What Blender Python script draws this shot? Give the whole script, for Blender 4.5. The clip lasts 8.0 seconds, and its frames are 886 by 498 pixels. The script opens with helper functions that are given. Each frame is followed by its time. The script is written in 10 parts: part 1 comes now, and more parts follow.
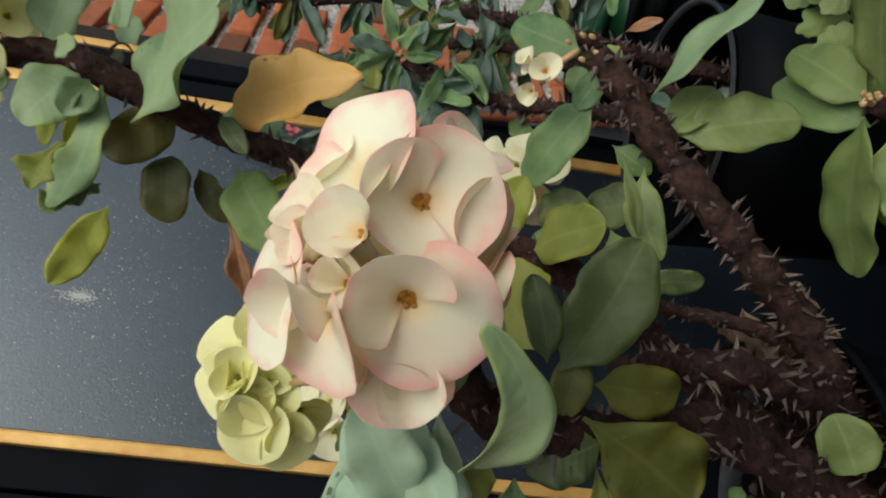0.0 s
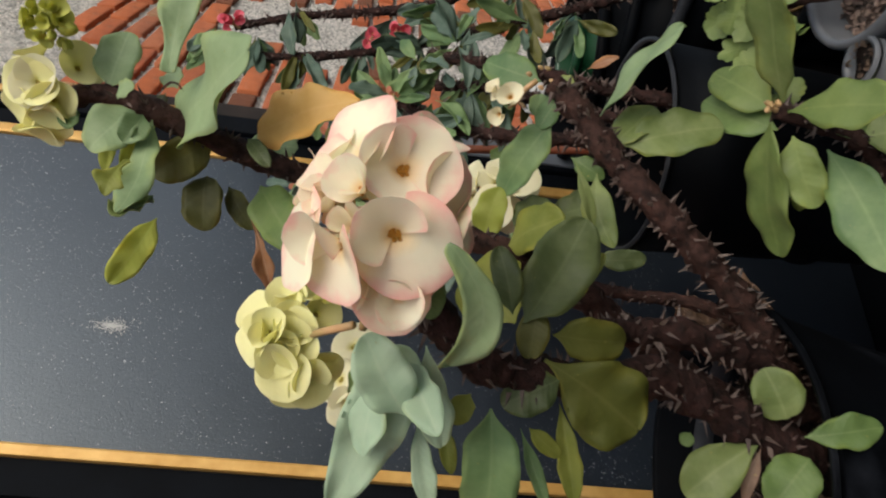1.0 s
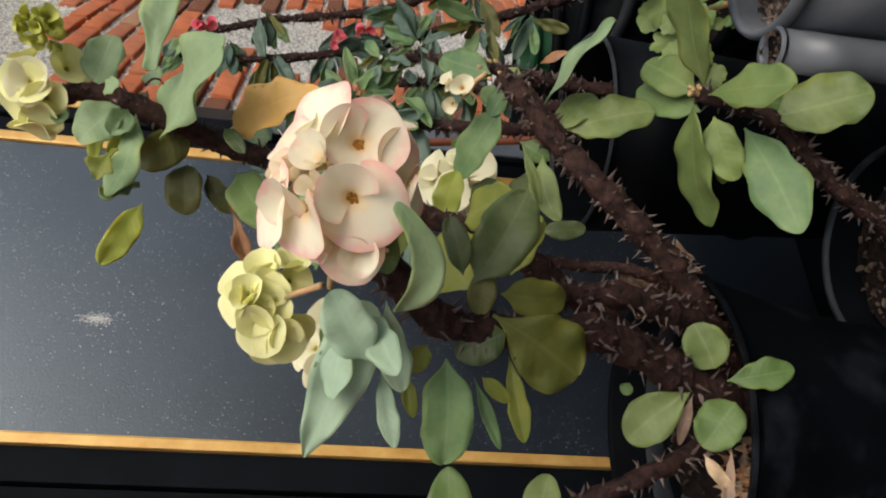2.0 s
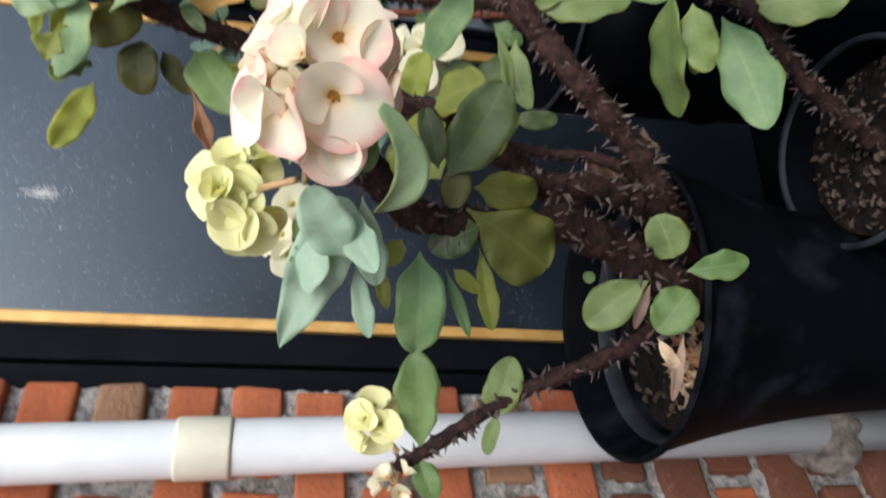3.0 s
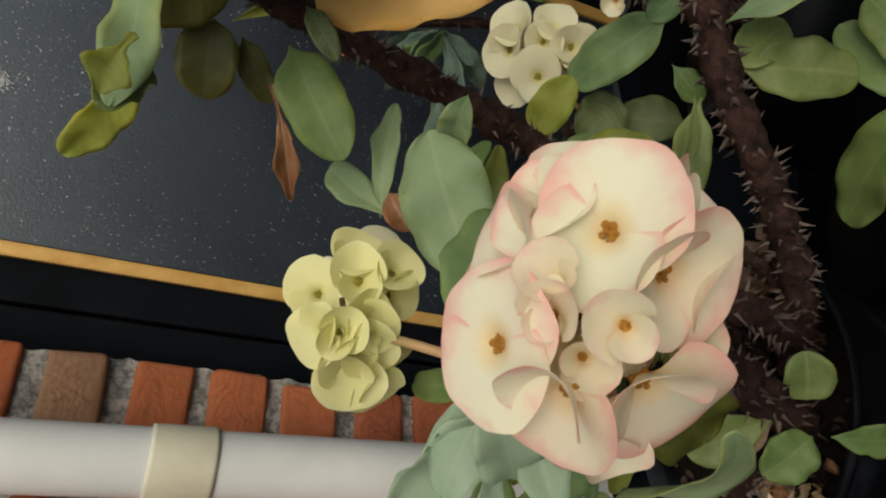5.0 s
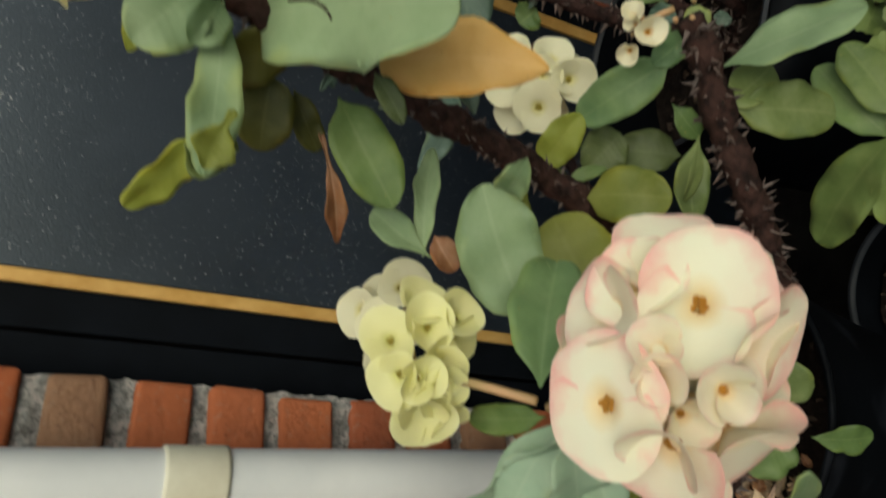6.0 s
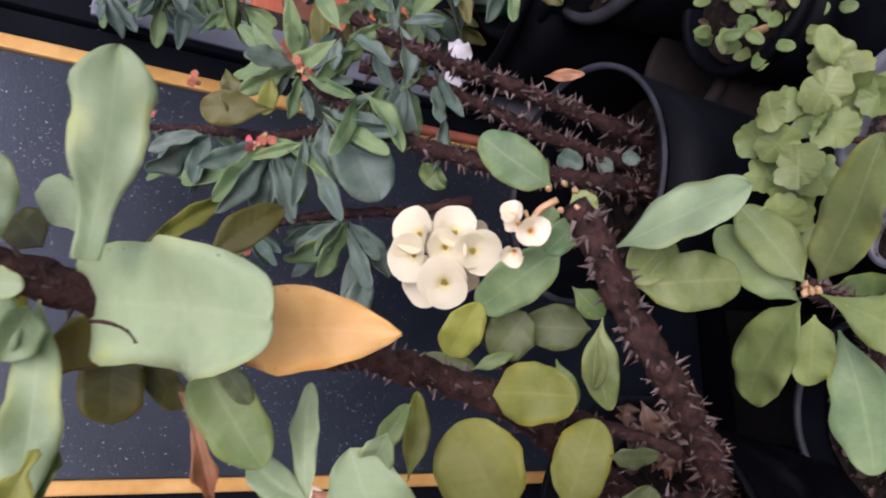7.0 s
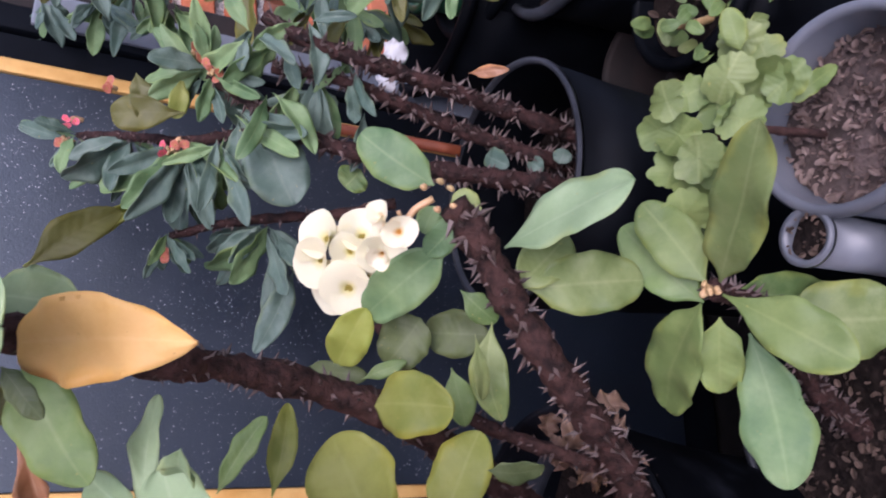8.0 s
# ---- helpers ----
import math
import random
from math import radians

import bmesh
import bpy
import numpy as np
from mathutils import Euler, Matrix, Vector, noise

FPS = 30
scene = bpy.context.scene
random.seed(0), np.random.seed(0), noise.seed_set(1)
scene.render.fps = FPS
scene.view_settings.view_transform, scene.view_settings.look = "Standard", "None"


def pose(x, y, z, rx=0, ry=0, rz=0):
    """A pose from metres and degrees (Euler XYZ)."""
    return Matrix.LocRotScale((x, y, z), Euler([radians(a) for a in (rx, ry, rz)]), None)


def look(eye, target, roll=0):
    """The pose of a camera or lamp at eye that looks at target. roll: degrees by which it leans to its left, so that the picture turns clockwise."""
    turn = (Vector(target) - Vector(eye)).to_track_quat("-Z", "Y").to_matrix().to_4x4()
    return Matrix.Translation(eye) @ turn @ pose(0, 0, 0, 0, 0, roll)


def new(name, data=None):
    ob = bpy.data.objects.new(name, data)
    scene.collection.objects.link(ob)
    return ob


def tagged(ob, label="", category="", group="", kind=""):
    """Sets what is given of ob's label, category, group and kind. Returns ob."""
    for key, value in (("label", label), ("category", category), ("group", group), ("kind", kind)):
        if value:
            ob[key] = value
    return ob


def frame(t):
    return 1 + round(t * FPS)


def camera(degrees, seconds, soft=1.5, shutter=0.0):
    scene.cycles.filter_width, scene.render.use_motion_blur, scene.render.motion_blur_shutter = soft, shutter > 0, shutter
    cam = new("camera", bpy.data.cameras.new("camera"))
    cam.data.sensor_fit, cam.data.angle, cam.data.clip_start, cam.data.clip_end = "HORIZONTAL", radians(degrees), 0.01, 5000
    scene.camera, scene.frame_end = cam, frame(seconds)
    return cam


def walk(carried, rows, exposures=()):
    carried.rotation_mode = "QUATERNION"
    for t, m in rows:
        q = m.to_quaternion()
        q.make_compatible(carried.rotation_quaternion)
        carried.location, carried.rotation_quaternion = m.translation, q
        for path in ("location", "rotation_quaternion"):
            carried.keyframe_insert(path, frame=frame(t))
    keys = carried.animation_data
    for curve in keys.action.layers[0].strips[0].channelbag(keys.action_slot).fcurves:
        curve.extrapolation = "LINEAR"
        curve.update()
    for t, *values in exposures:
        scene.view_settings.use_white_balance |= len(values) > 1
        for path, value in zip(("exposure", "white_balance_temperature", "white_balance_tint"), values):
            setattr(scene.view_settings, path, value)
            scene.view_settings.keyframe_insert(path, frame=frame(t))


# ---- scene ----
cam = camera(62.6, 8.0, soft=2.0, shutter=0.3)
PATH = [
    (0, (-0.3287, -0.6905, 0.5903), (0.4168, -0.0353, 0.4683), -81.94),
    (0.5, (-0.3775, -0.6987, 0.5951), (0.4137, -0.0927, 0.5131), -81.49),
    (1, (-0.4229, -0.7182, 0.5845), (0.3712, -0.1198, 0.4782), -83.78),
    (1.5, (-0.4598, -0.7271, 0.5745), (0.3395, -0.1388, 0.4517), -85.06),
    (2.8, (-0.4887, -0.7462, 0.5829), (0.2464, -0.0939, 0.3983), -86.87),
    (3, (-0.4648, -0.7450, 0.5935), (0.2010, -0.0320, 0.3735), -86.36),
    (3.5, (-0.3563, -0.7409, 0.6112), (0.1757, 0.0616, 0.3409), -83.14),
    (4, (-0.2713, -0.7194, 0.6376), (0.2408, 0.1018, 0.3862), -79.66),
    (4.5, (-0.2519, -0.7103, 0.6686), (0.2621, 0.1026, 0.3945), -79.17),
    (5.8, (-0.2512, -0.6835, 0.7612), (0.2077, 0.0696, 0.2898), -77.29),
    (6, (-0.2370, -0.7085, 0.7740), (0.2338, 0.0529, 0.3284), -79.33),
    (6.2, (-0.2183, -0.7315, 0.7855), (0.2689, 0.0238, 0.3472), -80.69),
    (6.5, (-0.1908, -0.7560, 0.7795), (0.3059, -0.0143, 0.3286), -81.49),
    (7, (-0.1524, -0.7608, 0.7270), (0.3890, -0.0546, 0.2707), -82.01),
    (7.5, (-0.1439, -0.7622, 0.6834), (0.3832, -0.0442, 0.2287), -83.24),
    (8, (-0.1570, -0.7818, 0.6348), (0.3993, -0.0646, 0.2150), -82.73),
]
EXPOSURES = [(0.0, 0.22, 6350, 0), (0.5, 0.32, 6700, 6), (1.7, 0.42, 6600, 6), (3.0, 0.85, 5850, 7), (3.5, 0.78, 5200, 5), (4.0, -0.2, 7050, 1), (4.8, -0.17, 7000, 3), (5.8, -0.06, 6800, -4), (6.1, 0.0, 6750, -4), (6.5, 0.45, 5660, 9), (7.0, 0.90, 5950, 31), (7.5, 1.0, 5850, 35), (8.0, 1.10, 5600, 31)]
walk(cam, [(t, look(eye, target, roll)) for t, eye, target, roll in PATH], exposures=EXPOSURES)

# ---- world and light: a bright overcast day ----
world = bpy.data.worlds.new("sky")
scene.world = world
world.use_nodes = True
wn = world.node_tree
sky = wn.nodes.new("ShaderNodeTexSky")
sky.sky_type = "NISHITA"
sky.sun_disc = False
sky.sun_elevation = radians(44)
sky.sun_rotation = radians(202)
sky.air_density, sky.dust_density, sky.ozone_density = 1.0, 4.0, 1.0
wn.links.new(sky.outputs[0], wn.nodes["Background"].inputs[0])
wn.nodes["Background"].inputs[1].default_value = 0.115
sun = new("sun", bpy.data.lights.new("sun", "SUN"))
sun.data.energy, sun.data.angle, sun.data.color = 1.45, radians(55), (1.0, 0.97, 0.92)
sun.matrix_world = look((-1.1, -3.1, 3.3), (0.1, -0.2, 0.3))


# ---- materials ----
def mat(name):
    m = bpy.data.materials.new(name)
    m.use_nodes = True
    nt = m.node_tree
    return m, nt, nt.nodes, nt.links, nt.nodes["Principled BSDF"]


def ramp(nt, fac, stops):
    r = nt.nodes.new("ShaderNodeValToRGB")
    r.color_ramp.elements.remove(r.color_ramp.elements[1])
    for i, (p, c) in enumerate(stops):
        e = r.color_ramp.elements[0] if i == 0 else r.color_ramp.elements.new(p)
        e.position, e.color = p, (*c, 1)
    nt.links.new(fac, r.inputs[0])
    return r.outputs[0]


def noise_tex(nt, scale, detail=4.0, rough=0.55, dist=0.0, coord="Object", stretch=(1, 1, 1)):
    tc = nt.nodes.new("ShaderNodeTexCoord")
    mp = nt.nodes.new("ShaderNodeMapping")
    mp.inputs[3].default_value = stretch
    nz = nt.nodes.new("ShaderNodeTexNoise")
    nz.inputs["Scale"].default_value, nz.inputs["Detail"].default_value = scale, detail
    nz.inputs["Roughness"].default_value, nz.inputs["Distortion"].default_value = rough, dist
    nt.links.new(tc.outputs[coord], mp.inputs[0])
    nt.links.new(mp.outputs[0], nz.inputs[0])
    return nz.outputs[0]


def mixc(nt, fac, a, b, mode="MIX"):
    x = nt.nodes.new("ShaderNodeMix")
    x.data_type, x.blend_type = "RGBA", mode
    for i, v in ((0, fac), (6, a), (7, b)):
        if isinstance(v, (int, float)):
            x.inputs[i].default_value = v
        elif isinstance(v, tuple):
            x.inputs[i].default_value = (*v, 1)
        else:
            nt.links.new(v, x.inputs[i])
    return x.outputs[2]


def bump(nt, height, strength, dist):
    b = nt.nodes.new("ShaderNodeBump")
    b.inputs["Strength"].default_value, b.inputs["Distance"].default_value = strength, dist
    nt.links.new(height, b.inputs["Height"])
    nt.links.new(b.outputs[0], nt.nodes["Principled BSDF"].inputs["Normal"])


def math_node(nt, op, a, b=0.0, c=0.0):
    n = nt.nodes.new("ShaderNodeMath")
    n.operation = op
    for i, v in enumerate((a, b, c)):
        if isinstance(v, (int, float)):
            n.inputs[i].default_value = v
        else:
            nt.links.new(v, n.inputs[i])
    return n.outputs[0]


def plain(name, col, col2, scale, rough=0.6, metal=0.0, bstr=0.3, bdist=0.001, bscale=None, spec=0.5):
    m, nt, ns, ln, b = mat(name)
    ln.new(ramp(nt, noise_tex(nt, scale, 6), [(0.3, col), (0.7, col2)]), b.inputs["Base Color"])
    b.inputs["Roughness"].default_value, b.inputs["Metallic"].default_value = rough, metal
    b.inputs["Specular IOR Level"].default_value = spec
    if bstr:
        bump(nt, noise_tex(nt, bscale or scale * 6, 6), bstr, bdist)
    return m


def leaf_mat(name, dark, light, rib, speck=(0.35, 0.3, 0.08), edge=None, trans=0.28, blotch=0.55):
    """Fleshy leaf: uneven green, paler midrib and side veins, some specks."""
    m, nt, ns, ln, b = mat(name)
    rnd = ns.new("ShaderNodeObjectInfo").outputs["Random"]
    n1 = noise_tex(nt, 34, 4)
    fac = math_node(nt, "MULTIPLY_ADD", rnd, 0.5, math_node(nt, "MULTIPLY_ADD", n1, 1.1, -0.35))
    col = ramp(nt, fac, [(0.05, dark), (0.85, light)])
    uv = ns.new("ShaderNodeUVMap")
    sep = ns.new("ShaderNodeSeparateXYZ")
    ln.new(uv.outputs[0], sep.inputs[0])
    across = math_node(nt, "ABSOLUTE", math_node(nt, "MULTIPLY_ADD", sep.outputs[0], 2.0, -1.0))
    ribf = math_node(nt, "SUBTRACT", 1.0, math_node(nt, "MULTIPLY", across, 11.0))
    ribf = math_node(nt, "MULTIPLY", math_node(nt, "MAXIMUM", ribf, 0.0), 0.3)
    col = mixc(nt, ribf, col, rib)
    vein = math_node(nt, "SINE", math_node(nt, "MULTIPLY_ADD", across, -9.0, math_node(nt, "MULTIPLY", sep.outputs[1], 60.0)))
    vfac = math_node(nt, "MULTIPLY", math_node(nt, "MAXIMUM", math_node(nt, "SUBTRACT", vein, 0.7), 0.0), 0.09)
    col = mixc(nt, vfac, col, rib)
    spots = math_node(nt, "GREATER_THAN", noise_tex(nt, 260, 2), 0.735)
    col = mixc(nt, math_node(nt, "MULTIPLY", spots, 0.6), col, speck)
    pale = math_node(nt, "MULTIPLY", math_node(nt, "MAXIMUM", math_node(nt, "SUBTRACT", noise_tex(nt, 14, 2), blotch), 0.0), 1.6)
    col = mixc(nt, pale, col, rib)
    n2 = noise_tex(nt, 62, 6, 0.65)
    col = mixc(nt, math_node(nt, "MULTIPLY", math_node(nt, "MAXIMUM", math_node(nt, "SUBTRACT", n2, 0.5), 0.0), 1.3), col, rib)
    col = mixc(nt, math_node(nt, "MULTIPLY", math_node(nt, "MAXIMUM", math_node(nt, "SUBTRACT", 0.48, n2), 0.0), 1.8), col, dark)
    edge = edge or (min(1.0, light[0] * 1.3), light[1] * 1.08, light[2] * 0.55)
    ef = math_node(nt, "MULTIPLY_ADD", noise_tex(nt, 30, 3), 2.2, math_node(nt, "ADD", across, -1.95))
    ef = math_node(nt, "MINIMUM", math_node(nt, "MULTIPLY", math_node(nt, "MAXIMUM", ef, 0.0), 1.0), 0.45)
    col = mixc(nt, ef, col, edge)
    ln.new(col, b.inputs["Base Color"])
    ln.new(math_node(nt, "MULTIPLY_ADD", n1, 0.35, 0.33), b.inputs["Roughness"])
    b.inputs["Specular IOR Level"].default_value = 0.35
    bump(nt, math_node(nt, "ADD", noise_tex(nt, 120, 5), math_node(nt, "MULTIPLY", vein, -0.12)), 0.35, 0.0012)
    tr = ns.new("ShaderNodeBsdfTranslucent")
    ln.new(mixc(nt, 0.5, col, light), tr.inputs[0])
    mx = ns.new("ShaderNodeMixShader")
    mx.inputs[0].default_value = trans
    ln.new(b.outputs[0], mx.inputs[1])
    ln.new(tr.outputs[0], mx.inputs[2])
    ln.new(mx.outputs[0], ns["Material Output"].inputs[0])
    return m


def petal_mat(name, inner, mid, edge, blush=0.8):
    """Waxy bract: colour runs from the throat to the rim, with a soft uneven blush."""
    m, nt, ns, ln, b = mat(name)
    uv = ns.new("ShaderNodeUVMap")
    sep = ns.new("ShaderNodeSeparateXYZ")
    ln.new(uv.outputs[0], sep.inputs[0])
    rnd = ns.new("ShaderNodeObjectInfo").outputs["Random"]
    r = math_node(nt, "MULTIPLY_ADD", noise_tex(nt, 1.6, 3), 0.3, math_node(nt, "ADD", sep.outputs[1], -0.15))
    col = ramp(nt, r, [(0.12, inner), (0.42, mid)])
    soft = math_node(nt, "MULTIPLY_ADD", noise_tex(nt, 1.1, 2), 1.4, math_node(nt, "MULTIPLY_ADD", rnd, 0.5, -0.75))
    soft = math_node(nt, "MINIMUM", math_node(nt, "MAXIMUM", soft, 0.0), 0.5)
    col = mixc(nt, math_node(nt, "MULTIPLY", soft, blush * 0.45), col, edge)
    rim = math_node(nt, "MULTIPLY_ADD", noise_tex(nt, 1.5, 3), 1.0, math_node(nt, "ADD", sep.outputs[0], -1.33))
    rim = math_node(nt, "MULTIPLY", math_node(nt, "MAXIMUM", rim, 0.0), 3.0)
    col = mixc(nt, math_node(nt, "MULTIPLY", math_node(nt, "MINIMUM", rim, 1.0), blush), col, edge)
    ln.new(col, b.inputs["Base Color"])
    b.inputs["Roughness"].default_value = 0.5
    b.inputs["Specular IOR Level"].default_value = 0.3
    bump(nt, noise_tex(nt, 7, 5), 0.2, 0.0015)
    tr = ns.new("ShaderNodeBsdfTranslucent")
    ln.new(col, tr.inputs[0])
    mx = ns.new("ShaderNodeMixShader")
    mx.inputs[0].default_value = 0.45
    ln.new(b.outputs[0], mx.inputs[1])
    ln.new(tr.outputs[0], mx.inputs[2])
    ln.new(mx.outputs[0], ns["Material Output"].inputs[0])
    return m


M_BLUE = leaf_mat("leaf_blue_green", (0.0837, 0.16, 0.066), (0.223, 0.335, 0.141), (0.353, 0.45, 0.22), trans=0.35)
M_MINT = leaf_mat("leaf_mint_green", (0.28, 0.42, 0.29), (0.51, 0.64, 0.47), (0.58, 0.67, 0.5), trans=0.4)
M_BRIGHT = leaf_mat("leaf_bright_lime", (0.30, 0.35, 0.05), (0.52, 0.56, 0.12), (0.55, 0.58, 0.2), trans=0.5)
M_WHORL = leaf_mat("leaf_soft_green", (0.093, 0.145, 0.0396), (0.233, 0.3, 0.0924), (0.298, 0.35, 0.123))
M_MOSS = leaf_mat("leaf_moss_green", (0.085, 0.098, 0.018), (0.22, 0.225, 0.05), (0.26, 0.26, 0.09), trans=0.4)
M_PALE = leaf_mat("leaf_pale_green", (0.186, 0.275, 0.136), (0.372, 0.485, 0.268), (0.465, 0.56, 0.334), trans=0.38)
M_YG = leaf_mat("leaf_yellow_green", (0.15, 0.19, 0.035), (0.36, 0.38, 0.08), (0.42, 0.42, 0.14), trans=0.45)
M_OLIVE = leaf_mat("leaf_olive", (0.052, 0.057, 0.011), (0.145, 0.14, 0.028), (0.16, 0.155, 0.06))
# deep green with shade in its colour, for leaves low among the stems
M_DEEP_SHADED = leaf_mat("leaf_deep_shaded_green", (0.045, 0.066, 0.022), (0.135, 0.17, 0.062), (0.20, 0.23, 0.11))
M_MID = leaf_mat("leaf_mid_green", (0.0698, 0.125, 0.037), (0.186, 0.27, 0.0836), (0.288, 0.35, 0.15))
M_LIME = leaf_mat("leaf_light_green", (0.102, 0.148, 0.044), (0.233, 0.285, 0.0986), (0.353, 0.39, 0.176))
M_SAGE = leaf_mat("leaf_sage", (0.042, 0.078, 0.056), (0.120, 0.178, 0.138), (0.23, 0.28, 0.22), trans=0.2)
M_ORANGE = leaf_mat("leaf_withered_orange", (0.55, 0.29, 0.065), (0.71, 0.45, 0.15), (0.75, 0.5, 0.2), speck=(0.12, 0.05, 0.02))
M_BROWN = leaf_mat("leaf_dry_brown", (0.16, 0.06, 0.025), (0.38, 0.19, 0.09), (0.5, 0.34, 0.22), speck=(0.06, 0.03, 0.02), trans=0.1)
M_CRISP = leaf_mat("leaf_crisp_brown", (0.095, 0.055, 0.037), (0.27, 0.17, 0.115), (0.36, 0.26, 0.19), trans=0.1)
M_STRAW = leaf_mat("leaf_dead_straw", (0.15, 0.10, 0.06), (0.38, 0.28, 0.18), (0.5, 0.4, 0.3), trans=0.1)
M_PINK = petal_mat("bract_peach_pink", (0.94, 0.76, 0.42), (0.97, 0.955, 0.79), (0.95, 0.53, 0.49), 0.8)
M_CREAM = petal_mat("bract_cream", (0.74, 0.68, 0.24), (0.86, 0.83, 0.62), (0.90, 0.87, 0.66), 0.5)
M_FADE = petal_mat("bract_fading", (0.72, 0.44, 0.12), (0.88, 0.84, 0.66), (0.84, 0.70, 0.46), 0.6)
M_LEMON = petal_mat("bract_lemon", (0.70, 0.69, 0.22), (0.90, 0.88, 0.50), (0.93, 0.91, 0.62), 0.5)
M_RED = petal_mat("bract_coral_red", (0.5, 0.26, 0.12), (0.52, 0.17, 0.10), (0.66, 0.30, 0.22))
M_ROSE = petal_mat("bract_rose", (0.7, 0.2, 0.2), (0.8, 0.14, 0.2), (0.85, 0.35, 0.4))
M_YOUNG = petal_mat("young_bract_lime", (0.42, 0.42, 0.05), (0.62, 0.63, 0.16), (0.70, 0.68, 0.26), 0.5)
M_BUD = plain("bud_lime", (0.30, 0.32, 0.04), (0.5, 0.5, 0.09), 60, 0.5)
M_EYE = plain("flower_eye", (0.36, 0.13, 0.012), (0.62, 0.30, 0.035), 300, 0.6, bstr=0.6)
M_EYEG = plain("flower_eye_olive", (0.20, 0.15, 0.02), (0.42, 0.34, 0.05), 300, 0.6, bstr=0.6)
M_STALK = plain("flower_stalk", (0.30, 0.22, 0.09), (0.48, 0.28, 0.14), 50, 0.5)
M_STEM = plain("thorny_stem", (0.006, 0.003, 0.0025), (0.060, 0.028, 0.022), 120, 0.8, bstr=1.0, bdist=0.003, bscale=220, spec=0.2)
M_STEMR = plain("thorny_stem_red", (0.005, 0.0026, 0.0022), (0.046, 0.020, 0.0165), 120, 0.8, bstr=1.0, bdist=0.003, bscale=220, spec=0.2)
M_THORN = plain("thorn", (0.018, 0.011, 0.009), (0.13, 0.088, 0.074), 90, 0.6, bstr=0.2)


def pot_mat(name, dusty):
    m, nt, ns, ln, b = mat(name)
    col = ramp(nt, noise_tex(nt, 14, 6), [(0.3, (0.0010, 0.0013, 0.002)), (0.7, (0.0022, 0.003, 0.0045))])
    dust = math_node(nt, "MULTIPLY", math_node(nt, "MAXIMUM", math_node(nt, "SUBTRACT", noise_tex(nt, 11, 8, 0.6), 0.52), 0.0), 2.5)
    col = mixc(nt, math_node(nt, "MINIMUM", dust, 0.5), col, dusty)
    ln.new(col, b.inputs["Base Color"])
    b.inputs["Roughness"].default_value = 0.6
    b.inputs["Specular IOR Level"].default_value = 0.06
    bump(nt, noise_tex(nt, 60, 5), 0.25, 0.001)
    return m


M_POT = pot_mat("black_plastic", (0.006, 0.0075, 0.010))
M_POTD = pot_mat("dusty_black_plastic", (0.032, 0.036, 0.048))
M_RIM = plain("worn_plastic_rim", (0.006, 0.007, 0.009), (0.035, 0.038, 0.045), 22, 0.5, bstr=0.1, spec=0.2)
M_GREY = plain("grey_plastic", (0.05, 0.054, 0.062), (0.14, 0.148, 0.165), 9, 0.4, bstr=0.1)
M_GREEN = plain("green_plastic", (0.003, 0.035, 0.013), (0.006, 0.06, 0.024), 9, 0.4, bstr=0.1)
M_CLAY = plain("dark_clay", (0.007, 0.005, 0.0045), (0.024, 0.015, 0.012), 20, 0.9)
M_TERRA = plain("terracotta_plastic", (0.2, 0.045, 0.014), (0.32, 0.085, 0.028), 30, 0.6)
M_SOIL = plain("potting_soil", (0.004, 0.003, 0.0026), (0.022, 0.015, 0.012), 90, 0.95, bstr=1.0, bdist=0.006, bscale=160, spec=0.1)
M_CHIP = plain("soil_chip", (0.045, 0.03, 0.022), (0.24, 0.165, 0.12), 45, 0.9)
M_DRYSOIL = plain("dry_soil", (0.03, 0.021, 0.017), (0.13, 0.09, 0.075), 60, 0.95, bstr=1.0, bdist=0.004)
M_LITTER = plain("dry_litter", (0.13, 0.085, 0.07), (0.42, 0.32, 0.27), 45, 0.9)
M_HUSK = plain("pale_husk", (0.22, 0.13, 0.06), (0.62, 0.46, 0.30), 70, 0.85, bstr=0.5)


def mortar_mat():
    m, nt, ns, ln, b = mat("coarse_mortar")
    col = ramp(nt, noise_tex(nt, 95, 8, 0.7), [(0.41, (0.34, 0.33, 0.31)), (0.5, (0.66, 0.65, 0.62)), (0.58, (0.9, 0.84, 0.80))])
    pits = math_node(nt, "GREATER_THAN", noise_tex(nt, 230, 3), 0.62)
    col = mixc(nt, math_node(nt, "MULTIPLY", pits, 0.6), col, (0.10, 0.095, 0.09))
    col = mixc(nt, math_node(nt, "MULTIPLY", noise_tex(nt, 9, 4), 0.2), col, (0.34, 0.31, 0.27))
    ln.new(col, b.inputs["Base Color"])
    b.inputs["Roughness"].default_value = 0.95
    b.inputs["Specular IOR Level"].default_value = 0.15
    bump(nt, noise_tex(nt, 120, 10, 0.75), 1.0, 0.014)
    return m


M_MORTAR = mortar_mat()
M_GROUND = plain("dirty_shaded_ground", (0.005, 0.0045, 0.004), (0.018, 0.016, 0.014), 9, 0.9, bstr=0.7, bdist=0.004, bscale=60, spec=0.05)
M_BOUNCE = plain("bounce_grey", (0.10, 0.097, 0.09), (0.19, 0.185, 0.175), 3, 0.9, bstr=0.4, bdist=0.003, bscale=40, spec=0.2)
M_UNSEEN = plain("unseen_wall_grey", (0.10, 0.09, 0.08), (0.2, 0.185, 0.165), 2, 0.9, bstr=0.4, bdist=0.004, bscale=30, spec=0.2)
M_LUMP = plain("dirty_mortar", (0.07, 0.055, 0.045), (0.30, 0.25, 0.21), 40, 0.95, bstr=1.0, bdist=0.006, bscale=150)
